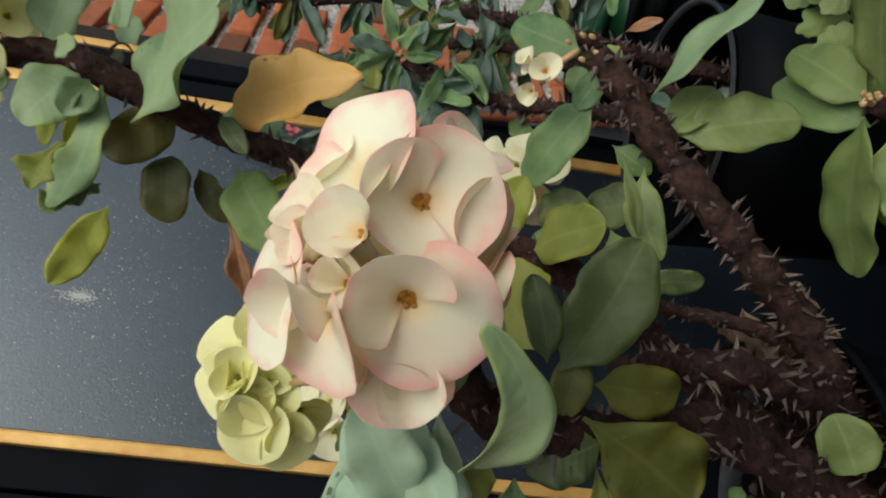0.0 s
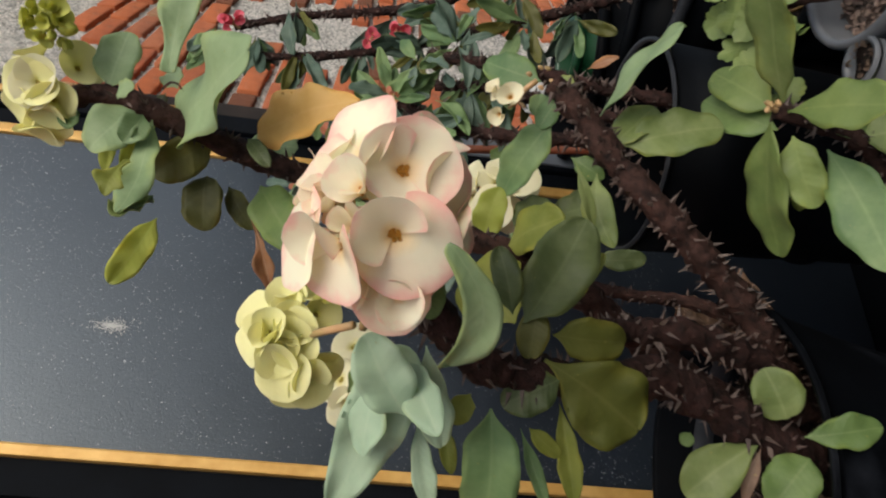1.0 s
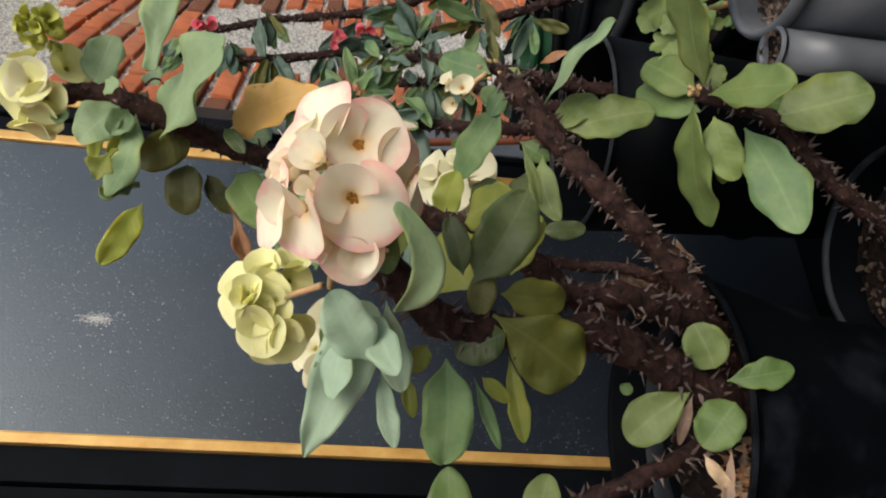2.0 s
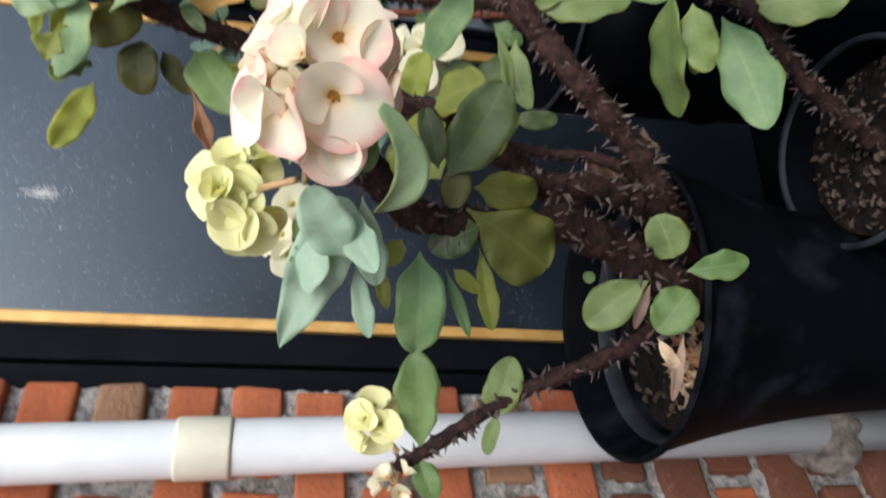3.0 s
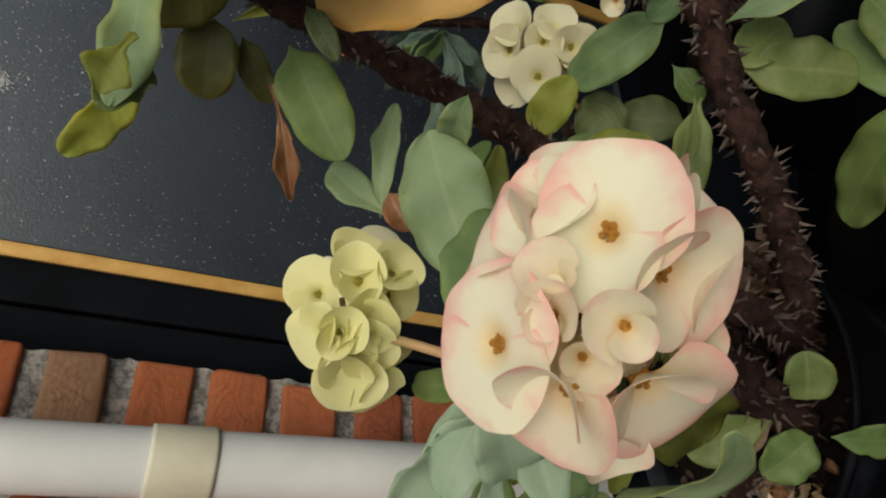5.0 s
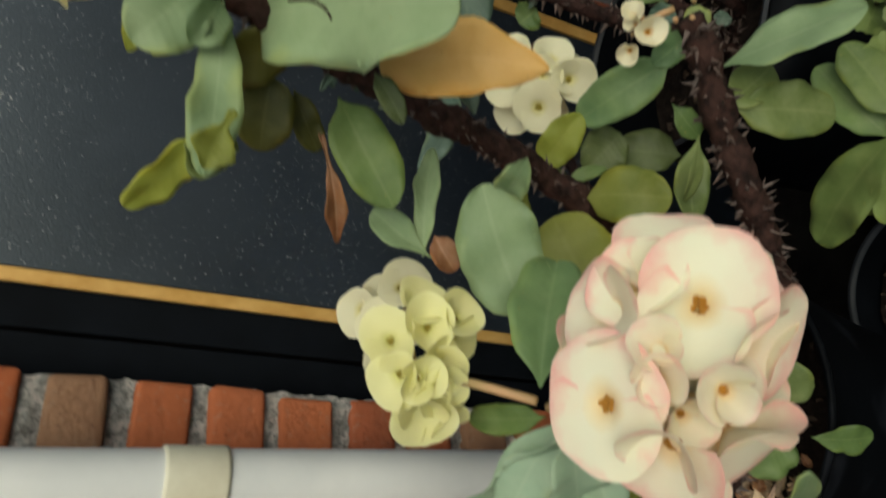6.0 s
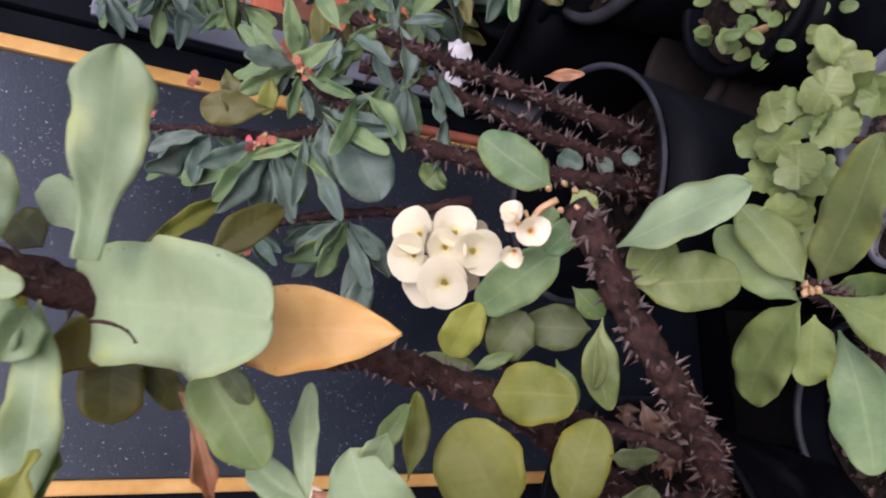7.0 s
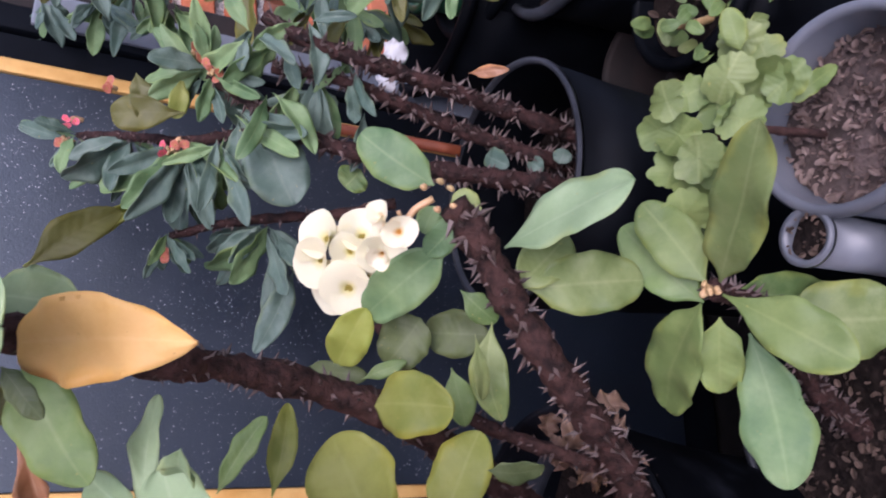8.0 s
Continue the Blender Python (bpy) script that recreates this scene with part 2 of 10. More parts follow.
M_PVC = plain("white_pvc", (0.58, 0.59, 0.59), (0.70, 0.70, 0.69), 12, 0.3, bstr=0.05, spec=0.4)
M_COLLAR = plain("aged_pvc_collar", (0.54, 0.50, 0.38), (0.66, 0.63, 0.50), 25, 0.45, bstr=0.1)
M_GOLD = plain("gold_paint", (0.50, 0.27, 0.065), (0.68, 0.42, 0.14), 30, 0.42, 0.25, bstr=0.15)
M_BLACK = plain("black_gloss_paint", (0.0018, 0.0026, 0.0042), (0.004, 0.0055, 0.0085), 20, 0.75, bstr=0.1, spec=0.08)
M_GREYSTRIP = plain("slate_grey", (0.12, 0.135, 0.16), (0.20, 0.22, 0.25), 14, 0.5, bstr=0.15)
M_BEAD = plain("black_gloss_moulding", (0.004, 0.0043, 0.005), (0.008, 0.0085, 0.010), 20, 0.3, bstr=0.1, spec=0.35)
M_WHITE = plain("white_shell", (0.28, 0.28, 0.28), (0.5, 0.5, 0.5), 50, 0.5)
M_DROP = plain("water_bead", (0.22, 0.24, 0.26), (0.42, 0.44, 0.47), 100, 0.08, bstr=0, spec=1.0)


def brick_mat(name, tint=None):
    m, nt, ns, ln, b = mat(name)
    rnd = ns.new("ShaderNodeObjectInfo").outputs["Random"]
    base = ramp(nt, rnd, [(0.0, (0.60, 0.16, 0.06)), (0.3, (0.66, 0.195, 0.08)), (0.55, (0.52, 0.14, 0.065)), (0.8, (0.64, 0.215, 0.10)), (0.97, (0.46, 0.16, 0.085))])
    if tint:
        base = mixc(nt, 0.85, base, tint)
    col = mixc(nt, math_node(nt, "MULTIPLY", noise_tex(nt, 26, 8, 0.65), 0.6), base, (0.20, 0.08, 0.045))
    smut = math_node(nt, "MULTIPLY", math_node(nt, "MAXIMUM", math_node(nt, "SUBTRACT", noise_tex(nt, 14, 6, 0.7), 0.52), 0.0), 1.6)
    col = mixc(nt, smut, col, (0.13, 0.065, 0.045))
    dark = math_node(nt, "GREATER_THAN", noise_tex(nt, 140, 3), 0.68)
    col = mixc(nt, math_node(nt, "MULTIPLY", dark, 0.55), col, (0.09, 0.04, 0.03))
    dust = math_node(nt, "MULTIPLY", math_node(nt, "MAXIMUM", math_node(nt, "SUBTRACT", noise_tex(nt, 75, 8, 0.65), 0.56), 0.0), 2.6)
    col = mixc(nt, dust, col, (0.45, 0.33, 0.25))
    ln.new(col, b.inputs["Base Color"])
    b.inputs["Roughness"].default_value = 0.9
    b.inputs["Specular IOR Level"].default_value = 0.2
    bump(nt, noise_tex(nt, 95, 10, 0.75), 1.0, 0.006)
    return m


M_BRICK = brick_mat("fired_brick")
M_BROWNBRICK = brick_mat("overfired_brick", (0.38, 0.25, 0.155))
M_DARKBRICK = brick_mat("weathered_shaded_brick", (0.085, 0.045, 0.032))


def panel_mat():
    m, nt, ns, ln, b = mat("slate_panel")
    col = ramp(nt, noise_tex(nt, 5, 6), [(0.35, (0.007, 0.010, 0.016)), (0.7, (0.017, 0.023, 0.034))])
    sp = math_node(nt, "GREATER_THAN", noise_tex(nt, 520, 2), 0.70)
    col = mixc(nt, math_node(nt, "MULTIPLY", sp, 0.35), col, (0.22, 0.23, 0.25))
    ln.new(col, b.inputs["Base Color"])
    ln.new(math_node(nt, "MULTIPLY_ADD", noise_tex(nt, 4, 5), 0.25, 0.2), b.inputs["Roughness"])
    b.inputs["IOR"].default_value = 1.8
    b.inputs["Specular Tint"].default_value = (0.80, 0.90, 1.0, 1.0)
    bump(nt, noise_tex(nt, 420, 4), 0.3, 0.001)
    return m


M_PANEL = panel_mat()


# ---- builders ----
def link(name, bm, material, parent=None, label="", smooth=True):
    me = bpy.data.meshes.new(name)
    bm.to_mesh(me)
    bm.free()
    for mm in material if isinstance(material, (list, tuple)) else [material]:
        me.materials.append(mm)
    if smooth:
        for p in me.polygons:
            p.use_smooth = True
    ob = new(name, me)
    ob.parent = parent
    if label:
        ob["label"] = label
    return ob


def part(name, bm, material, parent, label="", smooth=True):
    return link(name, bm, material, parent, label, smooth)


def thing(name, at, label, category, group="", kind=""):
    ob = new(name)
    ob.empty_display_size = 0.02
    return tagged(ob, label, category, group, kind)


def box(bm, lo, hi, bevel=0.0, segs=1, m=None):
    """A box between two corners, with bevelled edges."""
    r = bmesh.ops.create_cube(bm, size=1.0)
    vs = r["verts"]
    for v in vs:
        v.co = Vector([lo[i] + (v.co[i] + 0.5) * (hi[i] - lo[i]) for i in range(3)])
    if bevel:
        es = list({e for v in vs for e in v.link_edges})
        out = bmesh.ops.bevel(bm, geom=es, offset=bevel, segments=segs, affect="EDGES", profile=0.6)
        vs = list({v for f in out["faces"] for v in f.verts} | {v for v in vs if v.is_valid})
    if m:
        for v in {v for v in vs if v.is_valid}:
            v.co = m @ v.co
    return bm


def lathe(bm, profile, at, n=40, closed=False):
    """Turns a profile of (radius, height) about the upright axis at a place."""
    rings = []
    for r, h in profile:
        rings.append([bm.verts.new((at[0] + r * math.cos(2 * math.pi * i / n), at[1] + r * math.sin(2 * math.pi * i / n), at[2] + h)) for i in range(n)])
    for a, b in zip(rings, rings[1:]):
        for i in range(n):
            bm.faces.new((a[i], a[(i + 1) % n], b[(i + 1) % n], b[i]))
    if closed:
        bm.faces.new(rings[0][::-1])
        bm.faces.new(rings[-1])
    return bm


def smooth_path(pts, step):
    """A smooth line through the points, as places and the way along it."""
    P = [Vector(p) for p in pts]
    P = [2 * P[0] - P[1]] + P + [2 * P[-1] - P[-2]]
    out = []
    for a, b, c, d in zip(P, P[1:], P[2:], P[3:]):
        k = max(2, int((c - b).length / step))
        for i in range(k):
            t = i / k
            out.append(0.5 * ((2 * b) + (c - a) * t + (2 * a - 5 * b + 4 * c - d) * t * t + (3 * b - a - 3 * c + d) * t ** 3))
    out.append(P[-2])
    return out


def tube(bm, line, radius, n=10, lump=0.0, rng=random):
    up = Vector((0.31, -0.5, 0.8))
    rings = []
    for i, p in enumerate(line):
        w = (line[min(i + 1, len(line) - 1)] - line[max(i - 1, 0)]).normalized()
        a = w.cross(up).normalized()
        b = w.cross(a)
        r = radius(i / (len(line) - 1))
        rings.append([bm.verts.new(p + (a * math.cos(2 * math.pi * k / n) + b * math.sin(2 * math.pi * k / n)) * r * (1 + lump * rng.uniform(-1, 1))) for k in range(n)])
    for a, b in zip(rings, rings[1:]):
        for k in range(n):
            bm.faces.new((a[k], a[(k + 1) % n], b[(k + 1) % n], b[k]))
    bm.faces.new(rings[0][::-1])
    bm.faces.new(rings[-1])
    return rings


def stem(plant, pts, r0, r1, seed, material=None, thorn=0.009, density=1.0):
    """A woody stem with lumpy bark and thorns set all round it."""
    rng = random.Random(seed)
    line = smooth_path(pts, 0.0045)
    bm = bmesh.new()
    rings = tube(bm, line, lambda s: (r0 + (r1 - r0) * s) * (1 + 0.10 * math.sin(s * 55 + seed)), 12, 0.2, rng)
    ob = part("stem", bm, material or M_STEM, plant)
    bt = bmesh.new()
    for i in range(1, len(line) - 1):
        for _ in range(1 if rng.random() > density - int(density) else 2) if density >= 1 else range(int(rng.random() < density)):
            for k in range(2):
                p = rings_point(line, i, rng)
                c, o, w = p
                rad = r0 + (r1 - r0) * i / (len(line) - 1)
                base = c + o * rad * 0.85
                ln = thorn * rng.uniform(0.45, 1.15)
                tip = base + (o + w * rng.uniform(-0.7, 0.9) + o.cross(w) * rng.uniform(-0.5, 0.5)).normalized() * ln
                s1 = o.cross(w).normalized()
                wd = thorn * rng.uniform(0.1, 0.2)
                ring = [bt.verts.new(base + (s1 * math.cos(a) + w * math.sin(a) * 1.3) * wd) for a in (0, 1.57, 3.14, 4.71)]
                tv = bt.verts.new(tip)
                for q in range(4):
                    bt.faces.new((ring[q], ring[(q + 1) % 4], tv))
    part("thorn_cover", bt, M_THORN, ob, "pale sharp thorns", smooth=False)["kind"] = "stuff"
    return ob


def rings_point(line, i, rng):
    w = (line[i + 1] - line[i - 1]).normalized()
    a = w.cross(Vector((0.31, -0.5, 0.8))).normalized()
    b = w.cross(a)
    g = rng.uniform(0, 2 * math.pi)
    return line[i] + w * rng.uniform(-0.003, 0.003), a * math.cos(g) + b * math.sin(g), w


def ends(s, k, foot):
    """Half-width along a leaf: round at the tip, drawn in over the first part at the foot."""
    q = s ** k
    f = min(1.0, s / foot)
    return math.sqrt(max(4 * q * (1 - q), 0.0)) * (0.25 + 0.75 * f * f * (3 - 2 * f))


PROFILE = {
    "oval": lambda s: ends(s, 1.05, 0.22),
    "obo": lambda s: ends(s, 1.55, 0.5),
    "lance": lambda s: ends(s, 1.15, 0.35) * (0.72 + 0.28 * math.sin(math.pi * s)),
    "round": lambda s: ends(s, 0.95, 0.08),
    "spat": lambda s: (0.30 + 0.70 * min(1.0, s / 0.62) ** 1.6) * min(1.0, math.sqrt(max(0.0, (1 - s) / 0.2))) * (0.95 + 0.10 * math.sin(15 * s + 1.0)),
    "blunt": lambda s: ends(s, 1.0, 0.05) ** 0.72 * (0.96 + 0.05 * math.sin(11 * s + 0.2)),
    "drop": lambda s: 2.25 * s ** 0.45 * (1 - s) ** 0.8,
    "scal": lambda s: ends(s, 0.9, 0.06) * (0.80 + 0.25 * abs(math.sin(12.6 * s)) ** 0.7),
    "strap": lambda s: (0.55 + 0.45 * min(1.0, s / 0.5)) * min(1.0, math.sqrt(s / 0.06)) * min(1.0, math.sqrt((1 - s) / 0.05)),
    "tongue": lambda s: (0.22 + 0.78 * max(0.0, min(1.0, (s - 0.35) / 0.25))) * min(1.0, s / 0.05) * min(1.0, math.sqrt((1 - s) / 0.3)) * (0.9 + 0.16 * math.sin(19 * s)),
    "wavy": lambda s: ends(s, 1.2, 0.3) * (0.93 + 0.09 * math.sin(11 * s + 0.6) + 0.04 * math.sin(23 * s)),
}


def leaf(plant, base, tip, width, kind, material, normal, bend=0.08, fold=0.12, wave=0.03, seed=0, name="leaf", label="", bow=0.0):
    """One leaf from its foot to its tip: a thin closed sheet with a midrib crease, bent along its length and rippled at the edge."""
    rng = random.Random(seed * 7 + 3)
    B, T = Vector(base), Vector(tip)
    L = (T - B).length
    u = (T - B) / L
    n = Vector(normal)
    n = (n - u * n.dot(u)).normalized()
    v = n.cross(u)
    NS, NC = 24, 8
    wave = wave * 1.4 + 0.025
    SP = [0.5 - 0.5 * math.cos(math.pi * (i / NS) ** 0.92) for i in range(NS + 1)]
    ph, fr = rng.uniform(0, 6), rng.uniform(1.5, 3.0)
    skew = bow + rng.uniform(-0.03, 0.03)
    twist = rng.uniform(-0.3, 0.3)
    shape = PROFILE[kind]
    bm = bmesh.new()
    uvl = bm.loops.layers.uv.new("UVMap")
    top, bot = [], []
    for i in range(NS + 1):
        s = SP[i]
        h = max(shape(s) if 0 < s < 1 else 0.05, 0.05)
        nick = 1 + 0.02 * math.sin(ph * 3 + s * 15) + 0.014 * math.sin(ph + s * 33)
        mid = B + u * L * s + n * L * bend * 4 * s * (1 - s) + v * skew * L * math.sin(math.pi * s)
        tw = twist * (s - 0.5)
        vv = v * math.cos(tw) + n * math.sin(tw)
        nn = n * math.cos(tw) - v * math.sin(tw)
        rt, rb = [], []
        for j in range(NC + 1):
            c = 2 * j / NC - 1
            sd = 1 if c > 0 else -1
            lobe = 1 + abs(c) ** 3 * (0.075 * noise.noise(Vector((s * 3.2, sd * 3.1, seed * 1.37))) + 0.04 * noise.noise(Vector((s * 9.0, sd * 5.3, seed * 2.11))))
            hw = width * 0.5 * h * lobe * (nick if abs(c) > 0.9 else 1)
            lift = fold * abs(c) * hw * 1.6 + wave * width * abs(c) ** 2 * math.sin(fr * 2 * math.pi * s + ph + (1.7 if c > 0 else 0)) * min(1, h * 1.3)
            lift += 0.030 * L * noise.noise(Vector((s * 3.2 + seed * 1.7, c * 1.3 + seed, ph))) * min(1.0, 3 * s)
            p = mid + vv * c * hw + nn * lift
            th = 0.00055 * (1.0 - 0.6 * abs(c))
            rt.append(bm.verts.new(p + nn * th))
            rb.append(bm.verts.new(p - nn * th))
        top.append(rt)
        bot.append(rb)

    def face(q, s0, s1, c0, c1, flip=False):
        f = bm.faces.new(q if not flip else q[::-1])
        uv = [(c0, s0), (c1, s0), (c1, s1), (c0, s1)]
        for l, t in zip(f.loops, uv if not flip else uv[::-1]):
            l[uvl].uv = t

    for i in range(NS):
        for j in range(NC):
            a = (SP[i], SP[i + 1], j / NC, (j + 1) / NC)
            face([top[i][j], top[i][j + 1], top[i + 1][j + 1], top[i + 1][j]], *a)
            face([bot[i][j], bot[i][j + 1], bot[i + 1][j + 1], bot[i + 1][j]], *a, flip=True)
        for j, fl in ((0, False), (NC, True)):
            face([bot[i][j], top[i][j], top[i + 1][j], bot[i + 1][j]], i / NS, (i + 1) / NS, j / NC, j / NC, flip=fl)
    for i, fl in ((0, True), (NS, False)):
        for j in range(NC):
            face([bot[i][j], bot[i][j + 1], top[i][j + 1], top[i][j]], i / NS, i / NS, j / NC, (j + 1) / NC, flip=not fl)
    return part(name, bm, material, plant, label)


def floret_mesh(name, bract, eye, seed, cup=0.3, back=0.2, wide=0.7):
    """A flower of two broad kidney-shaped bracts that form a funnel round a small eye; radius about 1, facing +z."""
    rng = random.Random(seed)
    bm = bmesh.new()
    uvl = bm.loops.layers.uv.new("UVMap")
    for side in (0, 1):
        ang = math.pi * side + rng.uniform(-0.12, 0.12)
        size = 1.0 if side == 0 else rng.uniform(0.80, 0.95)
        ph = rng.uniform(0, 6)
        span = math.radians(106 + 8 * side)
        NR, NA = 8, 22
        rows = []
        for i in range(NR + 1):
            rho = 0.07 + 0.93 * math.sin(math.pi / 2 * i / NR)
            row = []
            for j in range(NA + 1):
                g = 2.0 * j / NA - 1
                a = span * g
                out = (1 - 0.42 * abs(g) ** 5) * (1 - (1 - wide) * 0.45 * math.sin(abs(a)) ** 2)
                out *= 1 + 0.035 * math.sin(2 * a + ph) + 0.02 * math.sin(6 * a + 2 * ph)
                r = size * rho * out
                x, y = r * math.cos(a), r * math.sin(a)
                z = cup * (math.sqrt(x * x + 0.86 * y * y + 0.02) - 0.141) - back * r * r
                z0 = 1 - abs(g) ** 1.5
                z += z0 * (0.06 * rho ** 3 * math.sin(2 * a + ph) + 0.025 * rho ** 4 * math.sin(7 * a + 3 * ph)) - 0.06 * side * rho
                row.append((bm.verts.new((x * math.cos(ang) - y * math.sin(ang), x * math.sin(ang) + y * math.cos(ang), z)), (max(rho, abs(g) ** 6), min(r, 1.0))))
            rows.append(row)
        for i in range(NR):
            for j in range(NA):
                q = (rows[i][j], rows[i + 1][j], rows[i + 1][j + 1], rows[i][j + 1])
                f = bm.faces.new([v for v, _ in q])
                f.smooth = True
                for l, (_, w) in zip(f.loops, q):
                    l[uvl].uv = w
    turned = bmesh.ops.duplicate(bm, geom=bm.faces[:])
    bf = [g for g in turned["geom"] if isinstance(g, bmesh.types.BMFace)]
    bmesh.ops.reverse_faces(bm, faces=bf)
    for g in turned["geom"]:
        if isinstance(g, bmesh.types.BMVert):
            g.co.z -= 0.016
    nb = len(bm.faces)
    # the eye: a dimple with five small glands round it
    for k in range(6):
        a = k * 2 * math.pi / 5
        c = Vector((0.085 * math.cos(a), 0.085 * math.sin(a), 0.06)) if k < 5 else Vector((0, 0, 0.06))
        bmesh.ops.create_icosphere(bm, subdivisions=1, radius=0.068 if k < 5 else 0.11, matrix=Matrix.Translation(c))
    bm.faces.ensure_lookup_table()
    for f in bm.faces[nb:]:
        f.material_index = 1
        f.smooth = True
    me = bpy.data.meshes.new(name)
    bm.to_mesh(me)
    bm.free()
    me.materials.append(bract)
    me.materials.append(eye)
    return me


def crenate(plant, at, normal, radius, seed, material):
    """A round leaf with a scalloped rim, slightly cupped."""
    rng = random.Random(seed)
    z = Vector(normal).normalized()
    x = z.orthogonal().normalized()
    y = z.cross(x)
    g0, lobes, cup = rng.uniform(0, 6.28), rng.choice((4.5, 5.0, 5.5)), rng.uniform(-0.25, 0.25)
    bm = bmesh.new()
    uvl = bm.loops.layers.uv.new("UVMap")
    N = 60
    for flip in (False, True):
        rows = []
        for q in (0.02, 0.35, 0.65, 0.88, 1.0):
            row = []
            for k in range(N):
                a = 2 * math.pi * k / N
                rim = (0.88 + 0.125 * abs(math.sin(lobes * (a + 0.22 * math.sin(2 * a + g0)))) ** 0.8) * (1 + 0.10 * math.sin(2 * a + 2 * g0)) - 0.25 * math.exp(-(min(a, 2 * math.pi - a) / 0.25) ** 2)
                r = radius * q * (1 + (rim - 1) * q)
                h = radius * (cup * q * q + 0.10 * q * q * math.sin(3 * a + g0) + 0.035 * q ** 3 * math.sin(2 * lobes * a)) - (0.0008 if flip else 0.0)
                row.append((bm.verts.new(Vector(at) + (x * math.cos(a + g0) + y * math.sin(a + g0)) * r + z * h), (0.5 + 0.5 * q * math.cos(a), 0.5 + 0.5 * q * math.sin(a))))
            rows.append(row)
        for p, q in zip(rows, rows[1:]):
            for k in range(N):
                m = (k + 1) % N
                vs = (p[k], q[k], q[m], p[m])
                f = bm.faces.new([v for v, _ in (vs[::-1] if flip else vs)])
                for l, (_, w) in zip(f.loops, vs[::-1] if flip else vs):
                    l[uvl].uv = w
    return part("leaf", bm, material, plant)


FLORETS = {}


def floret(head, at, normal, toward, radius, bract, eye, seed, cup=0.3, back=0.2, wide=0.7):
    """One flower of a head: it faces along normal, and its larger bract points toward."""
    key = (bract.name, seed % 5, cup, back, wide)
    if key not in FLORETS:
        FLORETS[key] = floret_mesh("floret", bract, eye, seed % 5 + 11, cup, back, wide)
    ob = new("floret", FLORETS[key])
    ob.parent = head
    z = Vector(normal).normalized()
    x = Vector(toward)
    x = (x - z * x.dot(z)).normalized()
    y = z.cross(x)
    ob.matrix_basis = Matrix.Translation(at) @ Matrix((x, y, z)).transposed().to_4x4() @ Matrix.Scale(radius, 4)
    return ob


def bract_sheet(bm, uvl, turn, size, opening, curl, seed):
    """One broad kidney-shaped bract, from the eye out: steep at its foot, flaring to the opening angle, its sides curled up."""
    NR, NA = 12, 28
    ca, sa = math.cos(turn), math.sin(turn)
    front, rear = [], []
    for i in range(NR + 1):
        rho = 0.06 + 0.94 * math.sin(math.pi / 2 * i / NR)
        f, b = [], []
        for j in range(NA + 1):
            g = 2.0 * j / NA - 1
            a = math.radians(112) * g
            lobe = 1 - 0.26 * abs(g) ** 4 + 0.07 * noise.noise(Vector((a * 1.1, seed * 3.7, 0.5))) + 0.028 * noise.noise(Vector((a * 3.5, seed * 1.9, 4.0)))
            q = rho * lobe
            # the way out along the blade, from steep throat to the rim
            x = h = 0.0
            for k in range(8):
                s = (k + 0.5) / 8 * q
                w = min(1.0, s / 0.45)
                ang = math.radians(30 + (opening - 30) * w * w * (3 - 2 * w) + 12 * max(0.0, s - 0.7) / 0.3)
                x += math.sin(ang) * q / 8
                h += math.cos(ang) * q / 8
            fx, fy = x * math.cos(a), x * math.sin(a) * 0.95
            up = curl * fy * fy * (0.5 + 0.5 * math.cos(a)) + 0.09 * q * q * noise.noise(Vector((fx * 1.7, fy * 1.7, seed * 2.3)))
            up += 0.05 * q ** 4 * math.sin(3.1 * a + seed * 1.7) * (1 - abs(g) ** 3)
            fy *= 1 - 0.22 * curl * abs(fy)
            z = h + up * 0.8
            fx -= up * 0.35 * math.cos(a)
            th = 0.013 * (1 - 0.75 * rho ** 3)
            co = Vector((fx * ca - fy * sa, fx * sa + fy * ca, z)) * size * 1.14
            uv = (max(rho, abs(g) ** 8), min(q, 1.0))
            f.append((bm.verts.new(co + Vector((0, 0, th))), uv))
            b.append((bm.verts.new(co - Vector((0, 0, th))), uv))
        front.append(f)
        rear.append(b)
    quads = [[r[i][j], r[i + 1][j], r[i + 1][j + 1], r[i][j + 1]] for r in (front,) for i in range(NR) for j in range(NA)]
    quads += [[rear[i][j + 1], rear[i + 1][j + 1], rear[i + 1][j], rear[i][j]] for i in range(NR) for j in range(NA)]
    quads += [[front[NR][j], rear[NR][j], rear[NR][j + 1], front[NR][j + 1]] for j in range(NA)]
    for q in quads:
        fc = bm.faces.new([v for v, _ in q])
        for l, (_, w) in zip(fc.loops, q):
            l[uvl].uv = w


